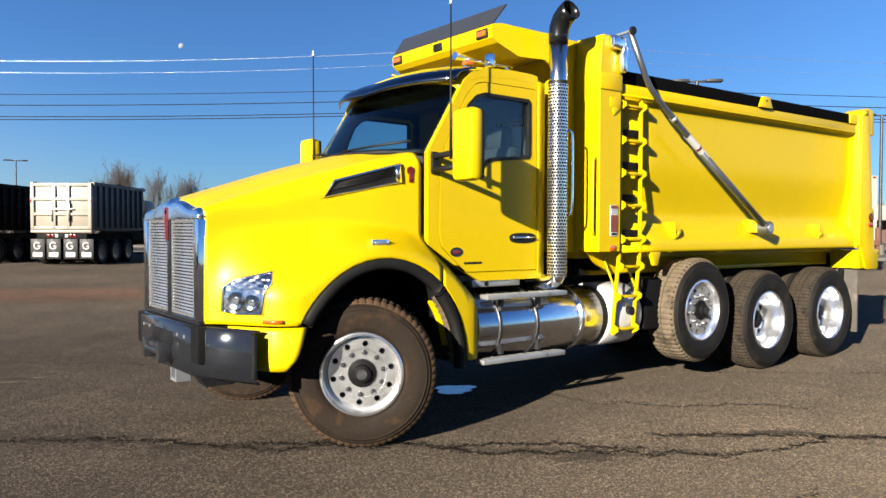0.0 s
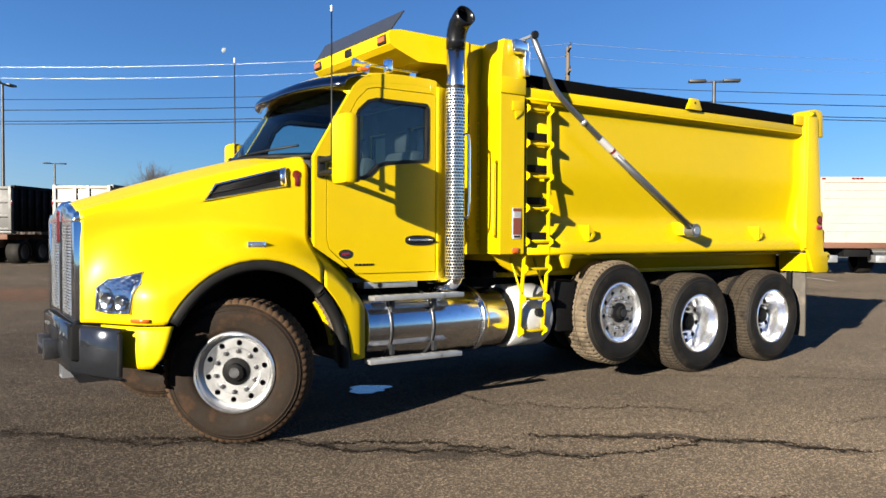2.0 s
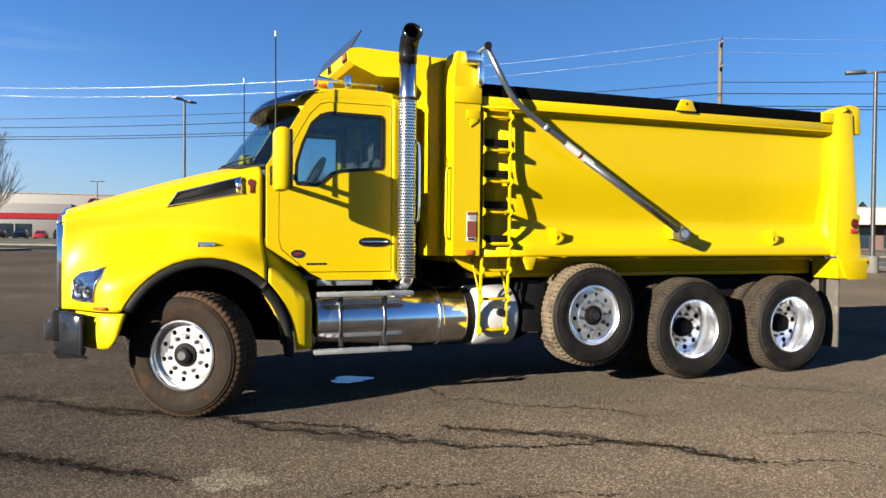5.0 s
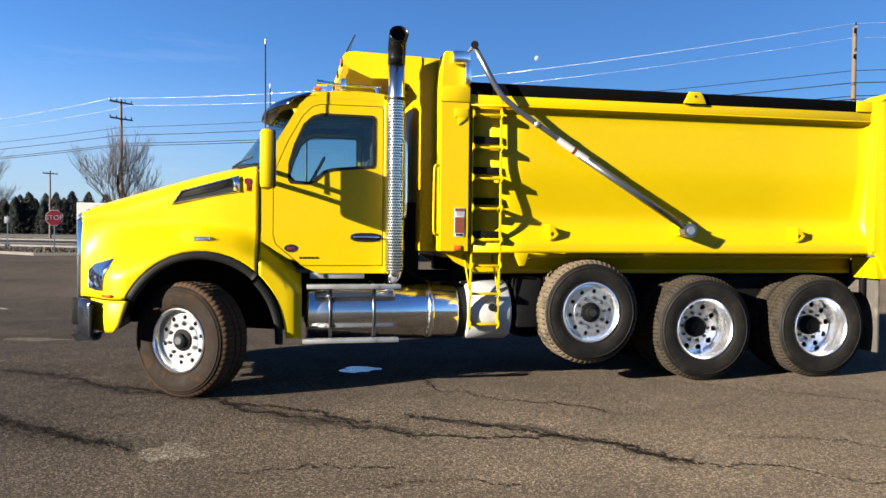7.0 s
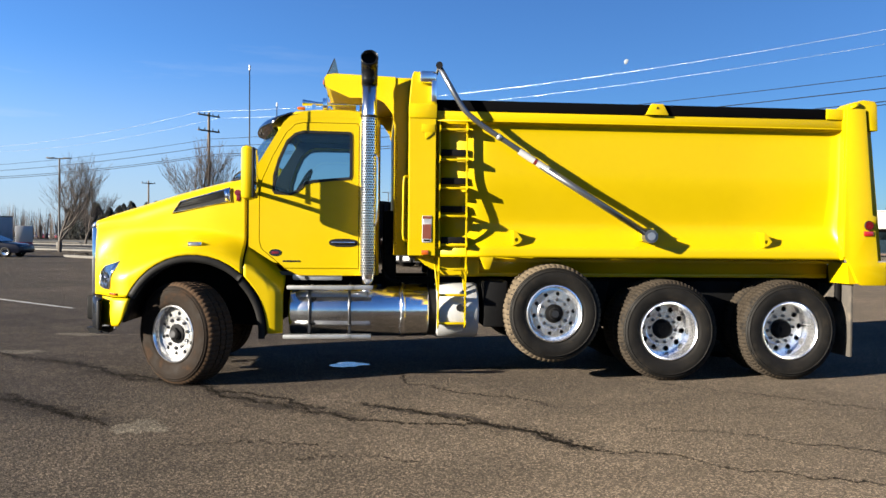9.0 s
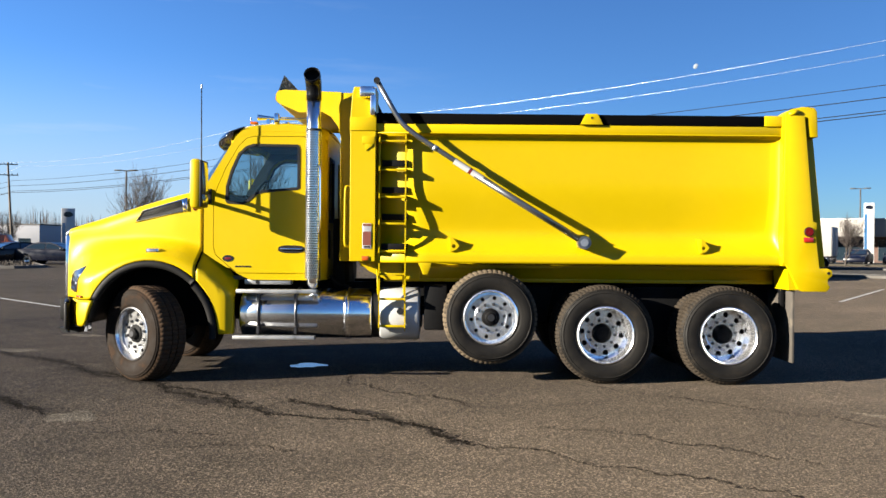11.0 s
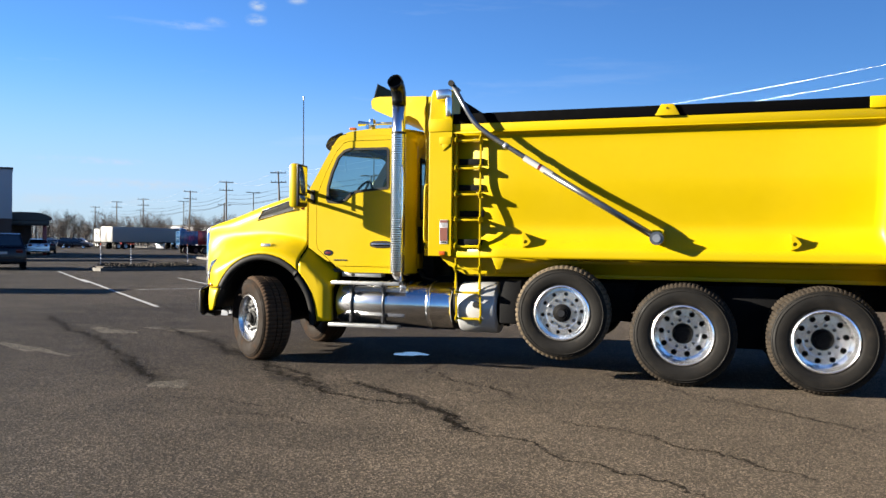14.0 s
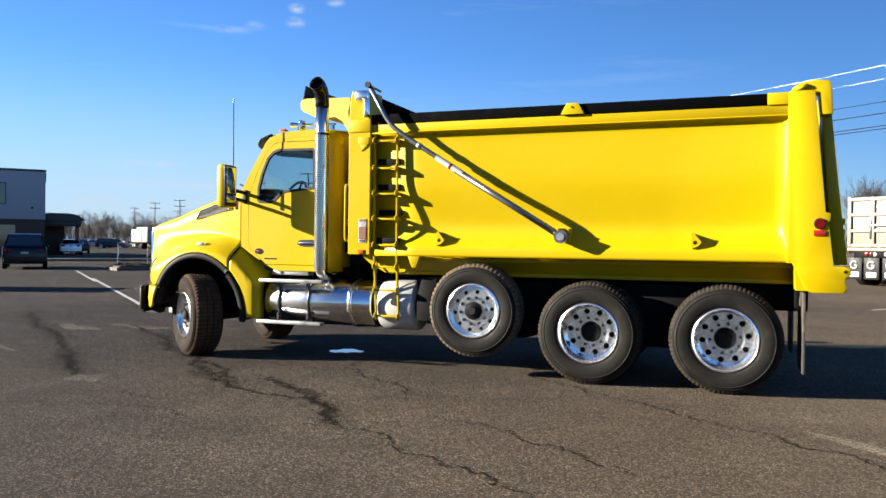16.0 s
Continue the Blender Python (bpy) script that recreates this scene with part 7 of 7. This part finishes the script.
def parked_dump(paint, side_mat, label, flaps=True, grey_frame=FRAME):
    """A dump truck seen from behind: box body with ribbed sides and framed tailgate, cab, wheels, mudflaps. Tail at the origin, nose to +x."""
    t = thing("dump_truck", (0, 0, 0), label, "truck", "parked dump trucks")
    W = 1.22
    part("tailgate", B(-0.02, 0.08, -W, W, 1.42, 3.30, 0.02), paint, t)
    for z in (1.50, 2.05, 2.65, 3.22):
        part("gate_rib", B(-0.09, 0.0, -W, W, z - 0.06, z + 0.06, 0.015), paint, t)
    for y in (-W + 0.07, -0.28, 0.28, W - 0.07):
        part("gate_post", B(-0.10, 0.0, y - 0.07, y + 0.07, 1.45, 3.3, 0.015), paint, t)
    for y in (-0.34, 0.34):
        part("gate_chain", B(-0.13, -0.10, y - 0.03, y + 0.03, 1.75, 2.5, 0.01), NUT, t)
    part("latch_bar", B(-0.13, -0.10, -0.5, 0.5, 2.22, 2.28, 0.01), STEEL, t)
    part("gate_emblem", B(-0.03, -0.018, -0.18, 0.18, 2.85, 2.97, 0.003), SILVER, t)
    for s in (-1, 1):
        part("bed_side", B(0.06, 5.2, s * W - 0.04 if s > 0 else -W, W if s > 0 else -W + 0.04, 1.42, 3.25, 0.01), side_mat, t)
        part("bed_rail", B(0.0, 5.3, s * W - 0.09, s * W + 0.06, 3.2, 3.34, 0.015), paint if side_mat is paint else side_mat, t)
        for k in range(9):
            part("side_rib", B(0.45 + 0.55 * k, 0.60 + 0.55 * k, s * (W + 0.04) - 0.05, s * (W + 0.04) + 0.05, 1.5, 3.2, 0.02), side_mat, t)
        part("tail_marker", B(-0.10, -0.05, s * (W - 0.02) - 0.05, s * (W - 0.02) + 0.05, 2.5, 2.7, 0.008), RED_LENS, t)
        for x in (0.9, 2.25, 3.6, 7.6):
            road_wheel(t, x, s * (W - 0.02), 0.52, 0.55 if x < 5 else 0.32, NUT, s)
        part("cab_mirror", B(7.0, 7.1, s * 1.45 - 0.1, s * 1.45 + 0.1, 1.9, 2.5, 0.03), paint, t)
        part("exhaust_pipe", tube(bmesh.new(), [(5.75, s * 1.0, 1.0), (5.75, s * 1.0, 3.1), (5.7, s * 1.02, 3.4)], 0.08, 12), CHROME, t)
        part("stop_lamp", B(-0.06, 0.0, s * 0.36 - 0.07, s * 0.36 + 0.07, 1.12, 1.25, 0.01), RED_LENS, t)
        part("stop_lamp", B(-0.06, 0.0, s * 0.52 - 0.07, s * 0.52 + 0.07, 1.12, 1.25, 0.01), RED_LENS, t)
        part("reverse_lamp", B(-0.06, 0.0, s * 0.2 - 0.06, s * 0.2 + 0.06, 1.12, 1.25, 0.01), WHITE_LABEL, t)
    part("tarp", B(0.1, 5.2, -W + 0.1, W - 0.1, 3.22, 3.30, 0.03), TARP, t)
    part("bed_floor", B(0.1, 5.2, -W + 0.06, W - 0.06, 1.38, 1.44), side_mat, t)
    part("tail_apron", B(-0.1, 0.3, -W, W, 1.30, 1.42, 0.02), paint, t)
    part("chassis", B(0.1, 8.0, -0.45, 0.45, 0.7, 1.25, 0.02), grey_frame, t)
    part("rear_crossbar", B(-0.03, 0.1, -1.0, 1.0, 1.05, 1.28, 0.02), grey_frame, t)
    part("cab", P([(5.9, 0.9), (5.9, 2.75), (6.1, 2.85), (7.0, 2.8), (7.35, 2.1), (8.6, 1.85), (8.75, 0.8), (6.5, 0.75)], -1.05, 1.05, bevel=0.08), paint, t)
    part("cab_window", B(5.88, 5.9, -0.6, 0.6, 2.0, 2.55, 0.005), DARK_GLASS, t)
    part("bulkhead", B(5.2, 5.28, -W, W, 1.4, 3.35, 0.02), side_mat, t)
    if flaps:
        for y in (-0.98, -0.34, 0.34, 0.98):
            f = part("mudflap", B(-0.02, 0.0, y - 0.28, y + 0.28, 0.25, 1.05, 0.004), BLACK, t)
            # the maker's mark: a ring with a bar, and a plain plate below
            ring = [(-0.028, y - 0.13 * math.cos(a), 0.78 + 0.13 * math.sin(a)) for a in [radians(40 + 280 * k / 14) for k in range(15)]]
            part("mark", tube(bmesh.new(), ring + [(-0.028, y - 0.11, 0.76), (-0.028, y - 0.02, 0.76)], 0.032, 6), WHITE_LABEL, f)
            part("mark_plate", B(-0.03, -0.022, y - 0.19, y + 0.19, 0.33, 0.52, 0.003), WHITE_LABEL, f)
    return t


p = sn(-15.2, 31.0)
beige = set_down(parked_dump(BEIGE, GREY_BODY, "beige-gated parked dump truck with grey ribbed sides and black mudflaps"), p.x, p.y, 37)
p = sn(-5.9, 31.3)
copy_thing(beige, pose(p.x, p.y, 0, 0, 0, 53))
p = sn(-19.7, 31.5)
set_down(parked_dump(DUSTY, FRAME, "grey-gated dusty parked dump truck with black sides", False, RUST), p.x, p.y, 37)
for x, y, m, az, word in ((-35.0, 59.5, ORANGE, 76, "orange"), (-41.0, 64.8, RED, 60, "red"), (-45.1, 66.8, BLUE, 40, "blue")):
    row = set_down(parked_dump(m, m, word + " low-sided dump truck parked in a row", False), x, y, az)
    row.matrix_basis = row.matrix_basis @ Matrix.Scale(0.73, 4)


def box_truck():
    t = thing("box_truck", (0, 0, 0), "white box truck with worn rear and blue cab", "truck")
    W = 1.25
    part("box", B(0.0, 6.3, -W, W, 1.15, 3.42, 0.02), DIRTY_WHITE, t)
    part("rear_frame", pane([(-W, 1.1), (W, 1.1), (W, 3.44), (-W, 3.44)], [[(-W + 0.12, 1.25), (W - 0.12, 1.25), (W - 0.12, 3.25), (-W + 0.12, 3.25)]], -0.05, 0.0, "x"), DIRTY_WHITE, t)
    part("roll_door", B(-0.02, 0.0, -W + 0.12, W - 0.12, 1.25, 3.25), DIRTY_WHITE, t)
    for k in range(7):
        part("door_seam", B(-0.026, -0.018, -W + 0.13, W - 0.13, 1.25 + 0.286 * k - 0.008, 1.25 + 0.286 * k + 0.008), ALU_DULL, t)
    for k in (-1, -0.12, 0, 0.12, 1):
        part("roof_marker", B(-0.07, -0.04, k * (W - 0.1) - 0.06, k * (W - 0.1) + 0.06, 3.35, 3.41, 0.008), RED_LENS, t)
    part("tail_sill", B(-0.25, 0.1, -W, W, 0.95, 1.15, 0.02), RUST, t)
    for s in (-1, 1):
        part("lift_post", B(-0.2, -0.05, s * W - 0.06, s * W + 0.06, 0.55, 1.6, 0.015), RUST, t)
        part("step_plate", B(-0.1, 0.5, s * 0.9 - 0.25, s * 0.9 + 0.25, 0.45, 0.7, 0.02), ALU_DULL, t)
        for x in (1.6, 7.0):
            road_wheel(t, x, s * (W - 0.05), 0.48, 0.5 if x < 3 else 0.28, WHITE, s)
        part("cab_window", B(7.0, 7.6, s * 1.06 - 0.01, s * 1.06 + 0.01, 1.75, 2.35, 0.002), DARK_GLASS, t)
    part("chassis", B(-0.1, 8.0, -0.45, 0.45, 0.65, 1.1, 0.02), FRAME, t)
    part("cab", P([(6.45, 0.7), (6.45, 2.5), (6.6, 2.6), (7.5, 2.55), (7.85, 1.75), (8.6, 1.5), (8.7, 0.6)], -1.05, 1.05, bevel=0.08), BLUE, t)
    return t


p = sn(14.3, 27.6)
set_down(box_truck(), p.x, p.y, 37)


def trailer(paint, label, cab_paint=None):
    t = thing("semi_trailer", (0, 0, 0), label, "trailer", "white trailers")
    part("box", B(-6.5, 6.5, -1.27, 1.27, 1.1, 3.4, 0.03), paint, t)
    part("under_rail", B(-6.4, 6.4, -1.2, 1.2, 1.0, 1.15, 0.01), FRAME, t)
    part("skirt_leg", B(3.6, 3.75, -0.9, 0.9, 0.1, 1.1, 0.02), STEEL, t)
    for s in (-1, 1):
        part("rear_door", B(-6.53, -6.5, s * 0.63 - 0.6, s * 0.63 + 0.6, 1.15, 3.3, 0.005), paint, t)
        part("door_rod", B(-6.56, -6.53, s * 0.3 - 0.02, s * 0.3 + 0.02, 1.15, 3.3), STEEL, t)
        for x in (-5.4, -4.1):
            road_wheel(t, x, s * 1.25, 0.5, 0.5, ALU_DULL, s)
    if cab_paint:
        part("cab", P([(6.9, 0.8), (6.9, 3.4), (7.6, 3.5), (8.6, 2.9), (9.0, 2.0), (10.2, 1.7), (10.3, 0.6)], -1.1, 1.1, bevel=0.08), cab_paint, t)
        for s in (-1, 1):
            part("cab_window", B(8.0, 8.6, s * 1.11 - 0.01, s * 1.11 + 0.01, 1.9, 2.6), DARK_GLASS, t)
            for x in (6.0, 7.3, 9.4):
                road_wheel(t, x, s * 1.2, 0.5, 0.45, ALU_DULL, s)
    return t


p = sn(-8.5, 58)
TRAILER_PAINT = mat("chalky_trailer_paint", (0.1741, 0.1644, 0.1523), 0.6, 0, 0.05, 1, 12, 0, 0, (0.1402, 0.1282, 0.1112), 0.6, 1.5)
semi = set_down(trailer(TRAILER_PAINT, "plain white semi trailer on the road, with an unseen copy added for its shadow", WHITE), p.x, p.y, -53)
semi.matrix_basis = semi.matrix_basis @ Matrix.Scale(0.86, 4)
semi2 = set_down(trailer(WHITE, "white semi trailer with a red cab", RED), -90.9, 109.0, 124)
set_down(trailer(TRAILER_PAINT, "white semi trailer with a blue cab", BLUE), -74.9, 97.5, 10)
# unseen copy added out of view, only to cast the long shadow on the lot
copy_thing(semi, pose(-21.2, 8.15, 0, 0, 0, 90 - 248))


# ---------------------------------------------------------------- signs and buildings
def stop_sign(x, y, az):
    t = thing("stop_sign", (0, 0, 0), "red octagonal stop sign on a thin post", "sign")
    part("post", B(0.0, 0.05, -0.03, 0.03, 0, 2.4, 0.004), STEEL, t)
    oct_ = [(0.46 * math.cos(radians(22.5 + 45 * k)), 2.0 + 0.46 * math.sin(radians(22.5 + 45 * k))) for k in range(8)]
    face = part("face", P(oct_, -0.035, -0.005, "x"), WHITE_LABEL, t, smooth=False)
    part("field", P([(y2 * 0.93, 2.0 + (z - 2.0) * 0.93) for y2, z in oct_], -0.04, -0.03, "x"), SIGN_RED, face, smooth=False)
    cu = bpy.data.curves.new("word", "FONT")
    cu.body, cu.size, cu.align_x, cu.align_y, cu.extrude = "STOP", 0.36, "CENTER", "CENTER", 0.003
    w = new("word", cu)
    cu.materials.append(WHITE_LABEL)
    w.parent = face
    w.rotation_euler = (radians(90), 0, radians(-90))
    w.location = Vector((-0.046, 0, 2.0)) - Vector(face.location)
    return set_down(t, x, y, az)


stop_sign(-8.65, 42.4, -15)
for x, y in ((-15.2, 55.5),):
    t = thing("sign_post", (0, 0, 0), "small blank white road sign on a post", "sign")
    part("post", B(0, 0.05, -0.03, 0.03, 0, 2.3), STEEL, t)
    part("face", B(-0.02, 0, -0.18, 0.18, 1.75, 2.2, 0.005), WHITE_LABEL, t)
    set_down(t, x, y, -15)


def pylon(x, y, h, w, az):
    t = thing("pylon_sign", (0, 0, 0), "tall white pylon sign with a dark oval panel", "sign", "pylon signs")
    part("column", B(-0.25, 0.25, -w / 2, w / 2, 0, h, 0.04), WHITE, t)
    o = [(0.36 * w * math.cos(2 * math.pi * k / 24), h - 0.5 * w + 0.22 * w * math.sin(2 * math.pi * k / 24)) for k in range(24)]
    part("emblem", P(o, -0.28, -0.25, "x"), NAVY, t)
    part("stripe", B(-0.27, -0.25, w * 0.2, w * 0.45, 0.4, h - 1.2 * w), BLUE, t)
    return set_down(t, x, y, az)


pylon(47.5, 71, 5.95, 0.9, 28)
pylon(-54.9, 122.7, 7.0, 2.0, -25)
for x, y in ((-18.2, 25.3), (-17.6, 26.6), (-15.9, 28.6), (-14.6, 29.6), (-19.4, 26.6)):
    t = thing("marker_rod", (0, 0, 0), "thin leaning white marker rod", "rod", "marker rods")
    part("rod", cyl(bmesh.new(), (0, 0, 0), (0.05, 0.12, 1.15), 0.009, 8), STEEL, t)
    part("rod_top", cyl(bmesh.new(), (0.05, 0.12, 1.15), (0.055, 0.13, 1.25), 0.011, 8), AMBER, t)
    set_down(t, x, y, 20)


def windows_on(t, x, ys, z0, z1, w, frame_mat=DARK_STEEL):
    for y in ys:
        wd = part("window", B(x - 0.03, x + 0.02, y - w / 2, y + w / 2, z0, z1, 0.0), DARK_GLASS, t)
        part("frame", pane([(y - w / 2 - 0.06, z0 - 0.06), (y + w / 2 + 0.06, z0 - 0.06), (y + w / 2 + 0.06, z1 + 0.06), (y - w / 2 - 0.06, z1 + 0.06)],
                           [[(y - w / 2, z0), (y + w / 2, z0), (y + w / 2, z1), (y - w / 2, z1)]], x - 0.08, x, "x"), frame_mat, wd, smooth=False)


# two-storey grey office; local +x points away from the lot
t = thing("office_building", (0, 0, 0), "grey two-storey office with brick base and blue windows", "building")
part("wall", B(0, 14, 0, 22, 3.1, 7.2, 0.02), WALL_GREY, t)
part("base_wall", B(0.05, 14, 0.03, 22, 0, 3.1), BRICK, t)
part("parapet", B(-0.06, 14.06, -0.06, 22.06, 7.2, 7.36), DARK_STEEL, t)
windows_on(t, 0, (4.3, 8.2, 12.1, 16), 4.4, 6.1, 2.6)
windows_on(t, 0.05, (3.2, 5.6, 8.2, 10.8, 13.4), 0.7, 2.6, 1.9)
part("wall_lamp", B(-0.15, 0, 0.9, 1.1, 4.0, 4.15, 0.02), DARK_STEEL, t)
set_down(t, -46.3, 46.5, -48)
t = thing("canopy", (0, 0, 0), "dark curved entrance canopy on a red post", "canopy")
bm = bmesh.new()
prism(bm, [(0.325 * k * 2 - 2.6, 4.0 + 0.6 * (1 - ((k - 4) / 4) ** 4)) for k in range(9)] + [(2.5, 3.75), (-2.5, 3.75)], -1.5, 2.5, "x")
part("roof", bm, DARK_STEEL, t, smooth=False)
part("entrance_wall", B(1.8, 2.3, -0.6, 2.2, 0, 3.19), BRICK, t)
part("fascia", B(-1.35, 2.35, -2.3, 2.3, 3.2, 3.748, 0.05), DARK_STEEL, t)
for y in (-1.9, 1.9):
    part("post", B(-0.2, 0.2, y - 0.2, y + 0.2, 0, 3.3, 0.02), SIGN_RED, t)
set_down(t, -48.6, 50.0, -47)
t.matrix_basis = t.matrix_basis @ Matrix.Scale(0.82, 4)
# white showroom with red band
t = thing("showroom", (0, 0, 0), "white showroom with red entrance band and parked cars before it", "building")
part("wall", B(0, 20, -13.3, 16, 0, 8.2, 0.02), WALL_WHITE, t)
part("low_wing", B(-0.4, 12, 0, 26, 0, 6.4, 0.02), WALL_WHITE, t)
part("parapet", B(-0.1, 20, -13.4, 16, 8.2, 8.4), WALL_WHITE, t)
part("red_band", B(-0.6, -0.4, 0.5, 17, 3.6, 4.6), SIGN_RED, t)
part("red_portal", pane([(-9.9, 0), (-6.3, 0), (-6.3, 4.4), (-9.9, 4.4)], [[(-9.5, 0), (-6.7, 0), (-6.7, 4.0), (-9.5, 4.0)]], -0.3, 0.05, "x"), SIGN_RED, t, smooth=False)
part("portal_glass", B(-0.05, 0.05, -9.5, -6.7, 0, 4.0), DARK_GLASS, t)
windows_on(t, -0.42, (8, 11, 14), 0.3, 2.6, 2.4)
ring = [(-0.15, -3.8 + 0.95 * math.cos(2 * math.pi * k / 24), 6.9 + 0.62 * math.sin(2 * math.pi * k / 24)) for k in range(25)]
em = part("emblem", tube(bmesh.new(), ring, 0.12, 6, False), SIGN_RED, t, "red oval emblem on the wall")
part("emblem_bar", B(-0.2, 0.0, -5.2, -2.4, 5.2, 5.6), SIGN_RED, em)
set_down(t, -10, 158, 0)
# low white building with a deep open front
t = thing("low_building", (0, 0, 0), "long low white building with a dark glazed front", "building")
part("fascia", B(-1.5, 16, -40, 28, 2.7, 4.4, 0.02), WALL_WHITE, t)
part("wall", B(1.5, 16, -40, 28, 0, 2.7), BRICK, t)
part("roof_edge", B(-1.6, 16.1, -40.1, 28.1, 4.4, 4.5), ALU_DULL, t)
for k in range(9):
    part("column", B(-1.3, -1.0, 27 - 8 * k, 27.3 - 8 * k, 0, 2.7), WALL_WHITE, t)
windows_on(t, 1.5, [24 - 6 * k for k in range(10)], 0.3, 2.4, 4.6)
p = sn(16, 88)
set_down(t, p.x, p.y, 37)
# long grey-blue building far off
t = thing("warehouse", (0, 0, 0), "long grey-blue warehouse far off", "building")
part("wall", B(0, 30, -35, 35, 0, 7.5, 0.02), mat("pale_metal_wall", (0.2, 0.205, 0.22), 0.6, 0, 0.05, 0.5, 8), t)
part("roof_edge", B(-0.2, 30, -35.2, 35.2, 7.5, 7.9), DARK_STEEL, t)
windows_on(t, 0, [-30 + 8 * k for k in range(8)], 0.4, 3.2, 4.0)
set_down(t, -107.8, 170.8, 5)
t.matrix_basis = t.matrix_basis @ Matrix.Scale(0.7, 4)
# white site sign with a red foot
t = thing("site_sign", (0, 0, 0), "white upright site sign with a red foot", "sign")
part("panel", B(-0.15, 0.15, -0.8, 0.8, 0.55, 2.25, 0.03), WHITE, t)
part("foot", B(-0.2, 0.2, -0.8, 0.8, 0, 0.55, 0.02), SIGN_RED, t)
set_down(t, -31.7, 80.5, -24)
# the day moon
bm = bmesh.new()
bmesh.ops.create_uvsphere(bm, u_segments=24, v_segments=16, radius=13)
sunward = Vector((-math.cos(SUN_AZ) * math.cos(SUN_EL), -math.sin(SUN_AZ) * math.cos(SUN_EL), math.sin(SUN_EL)))
bm.normal_update()
bmesh.ops.delete(bm, geom=[f for f in bm.faces if f.normal.dot(sunward) < 0.25], context="FACES")      # the lit part alone shows by day
moon = part("moon", bm, mat("moon_rock", (0.10, 0.115, 0.135), 0.95, 0, 0.5, 0.06, 1), smooth=True)
az, el = radians(18.3), radians(12.6)
moon.location = (3600 * math.sin(az) * math.cos(el), 3600 * math.cos(az) * math.cos(el), 3600 * math.sin(el))
tagged(moon, "pale day moon in the blue sky", "moon", kind="structure")
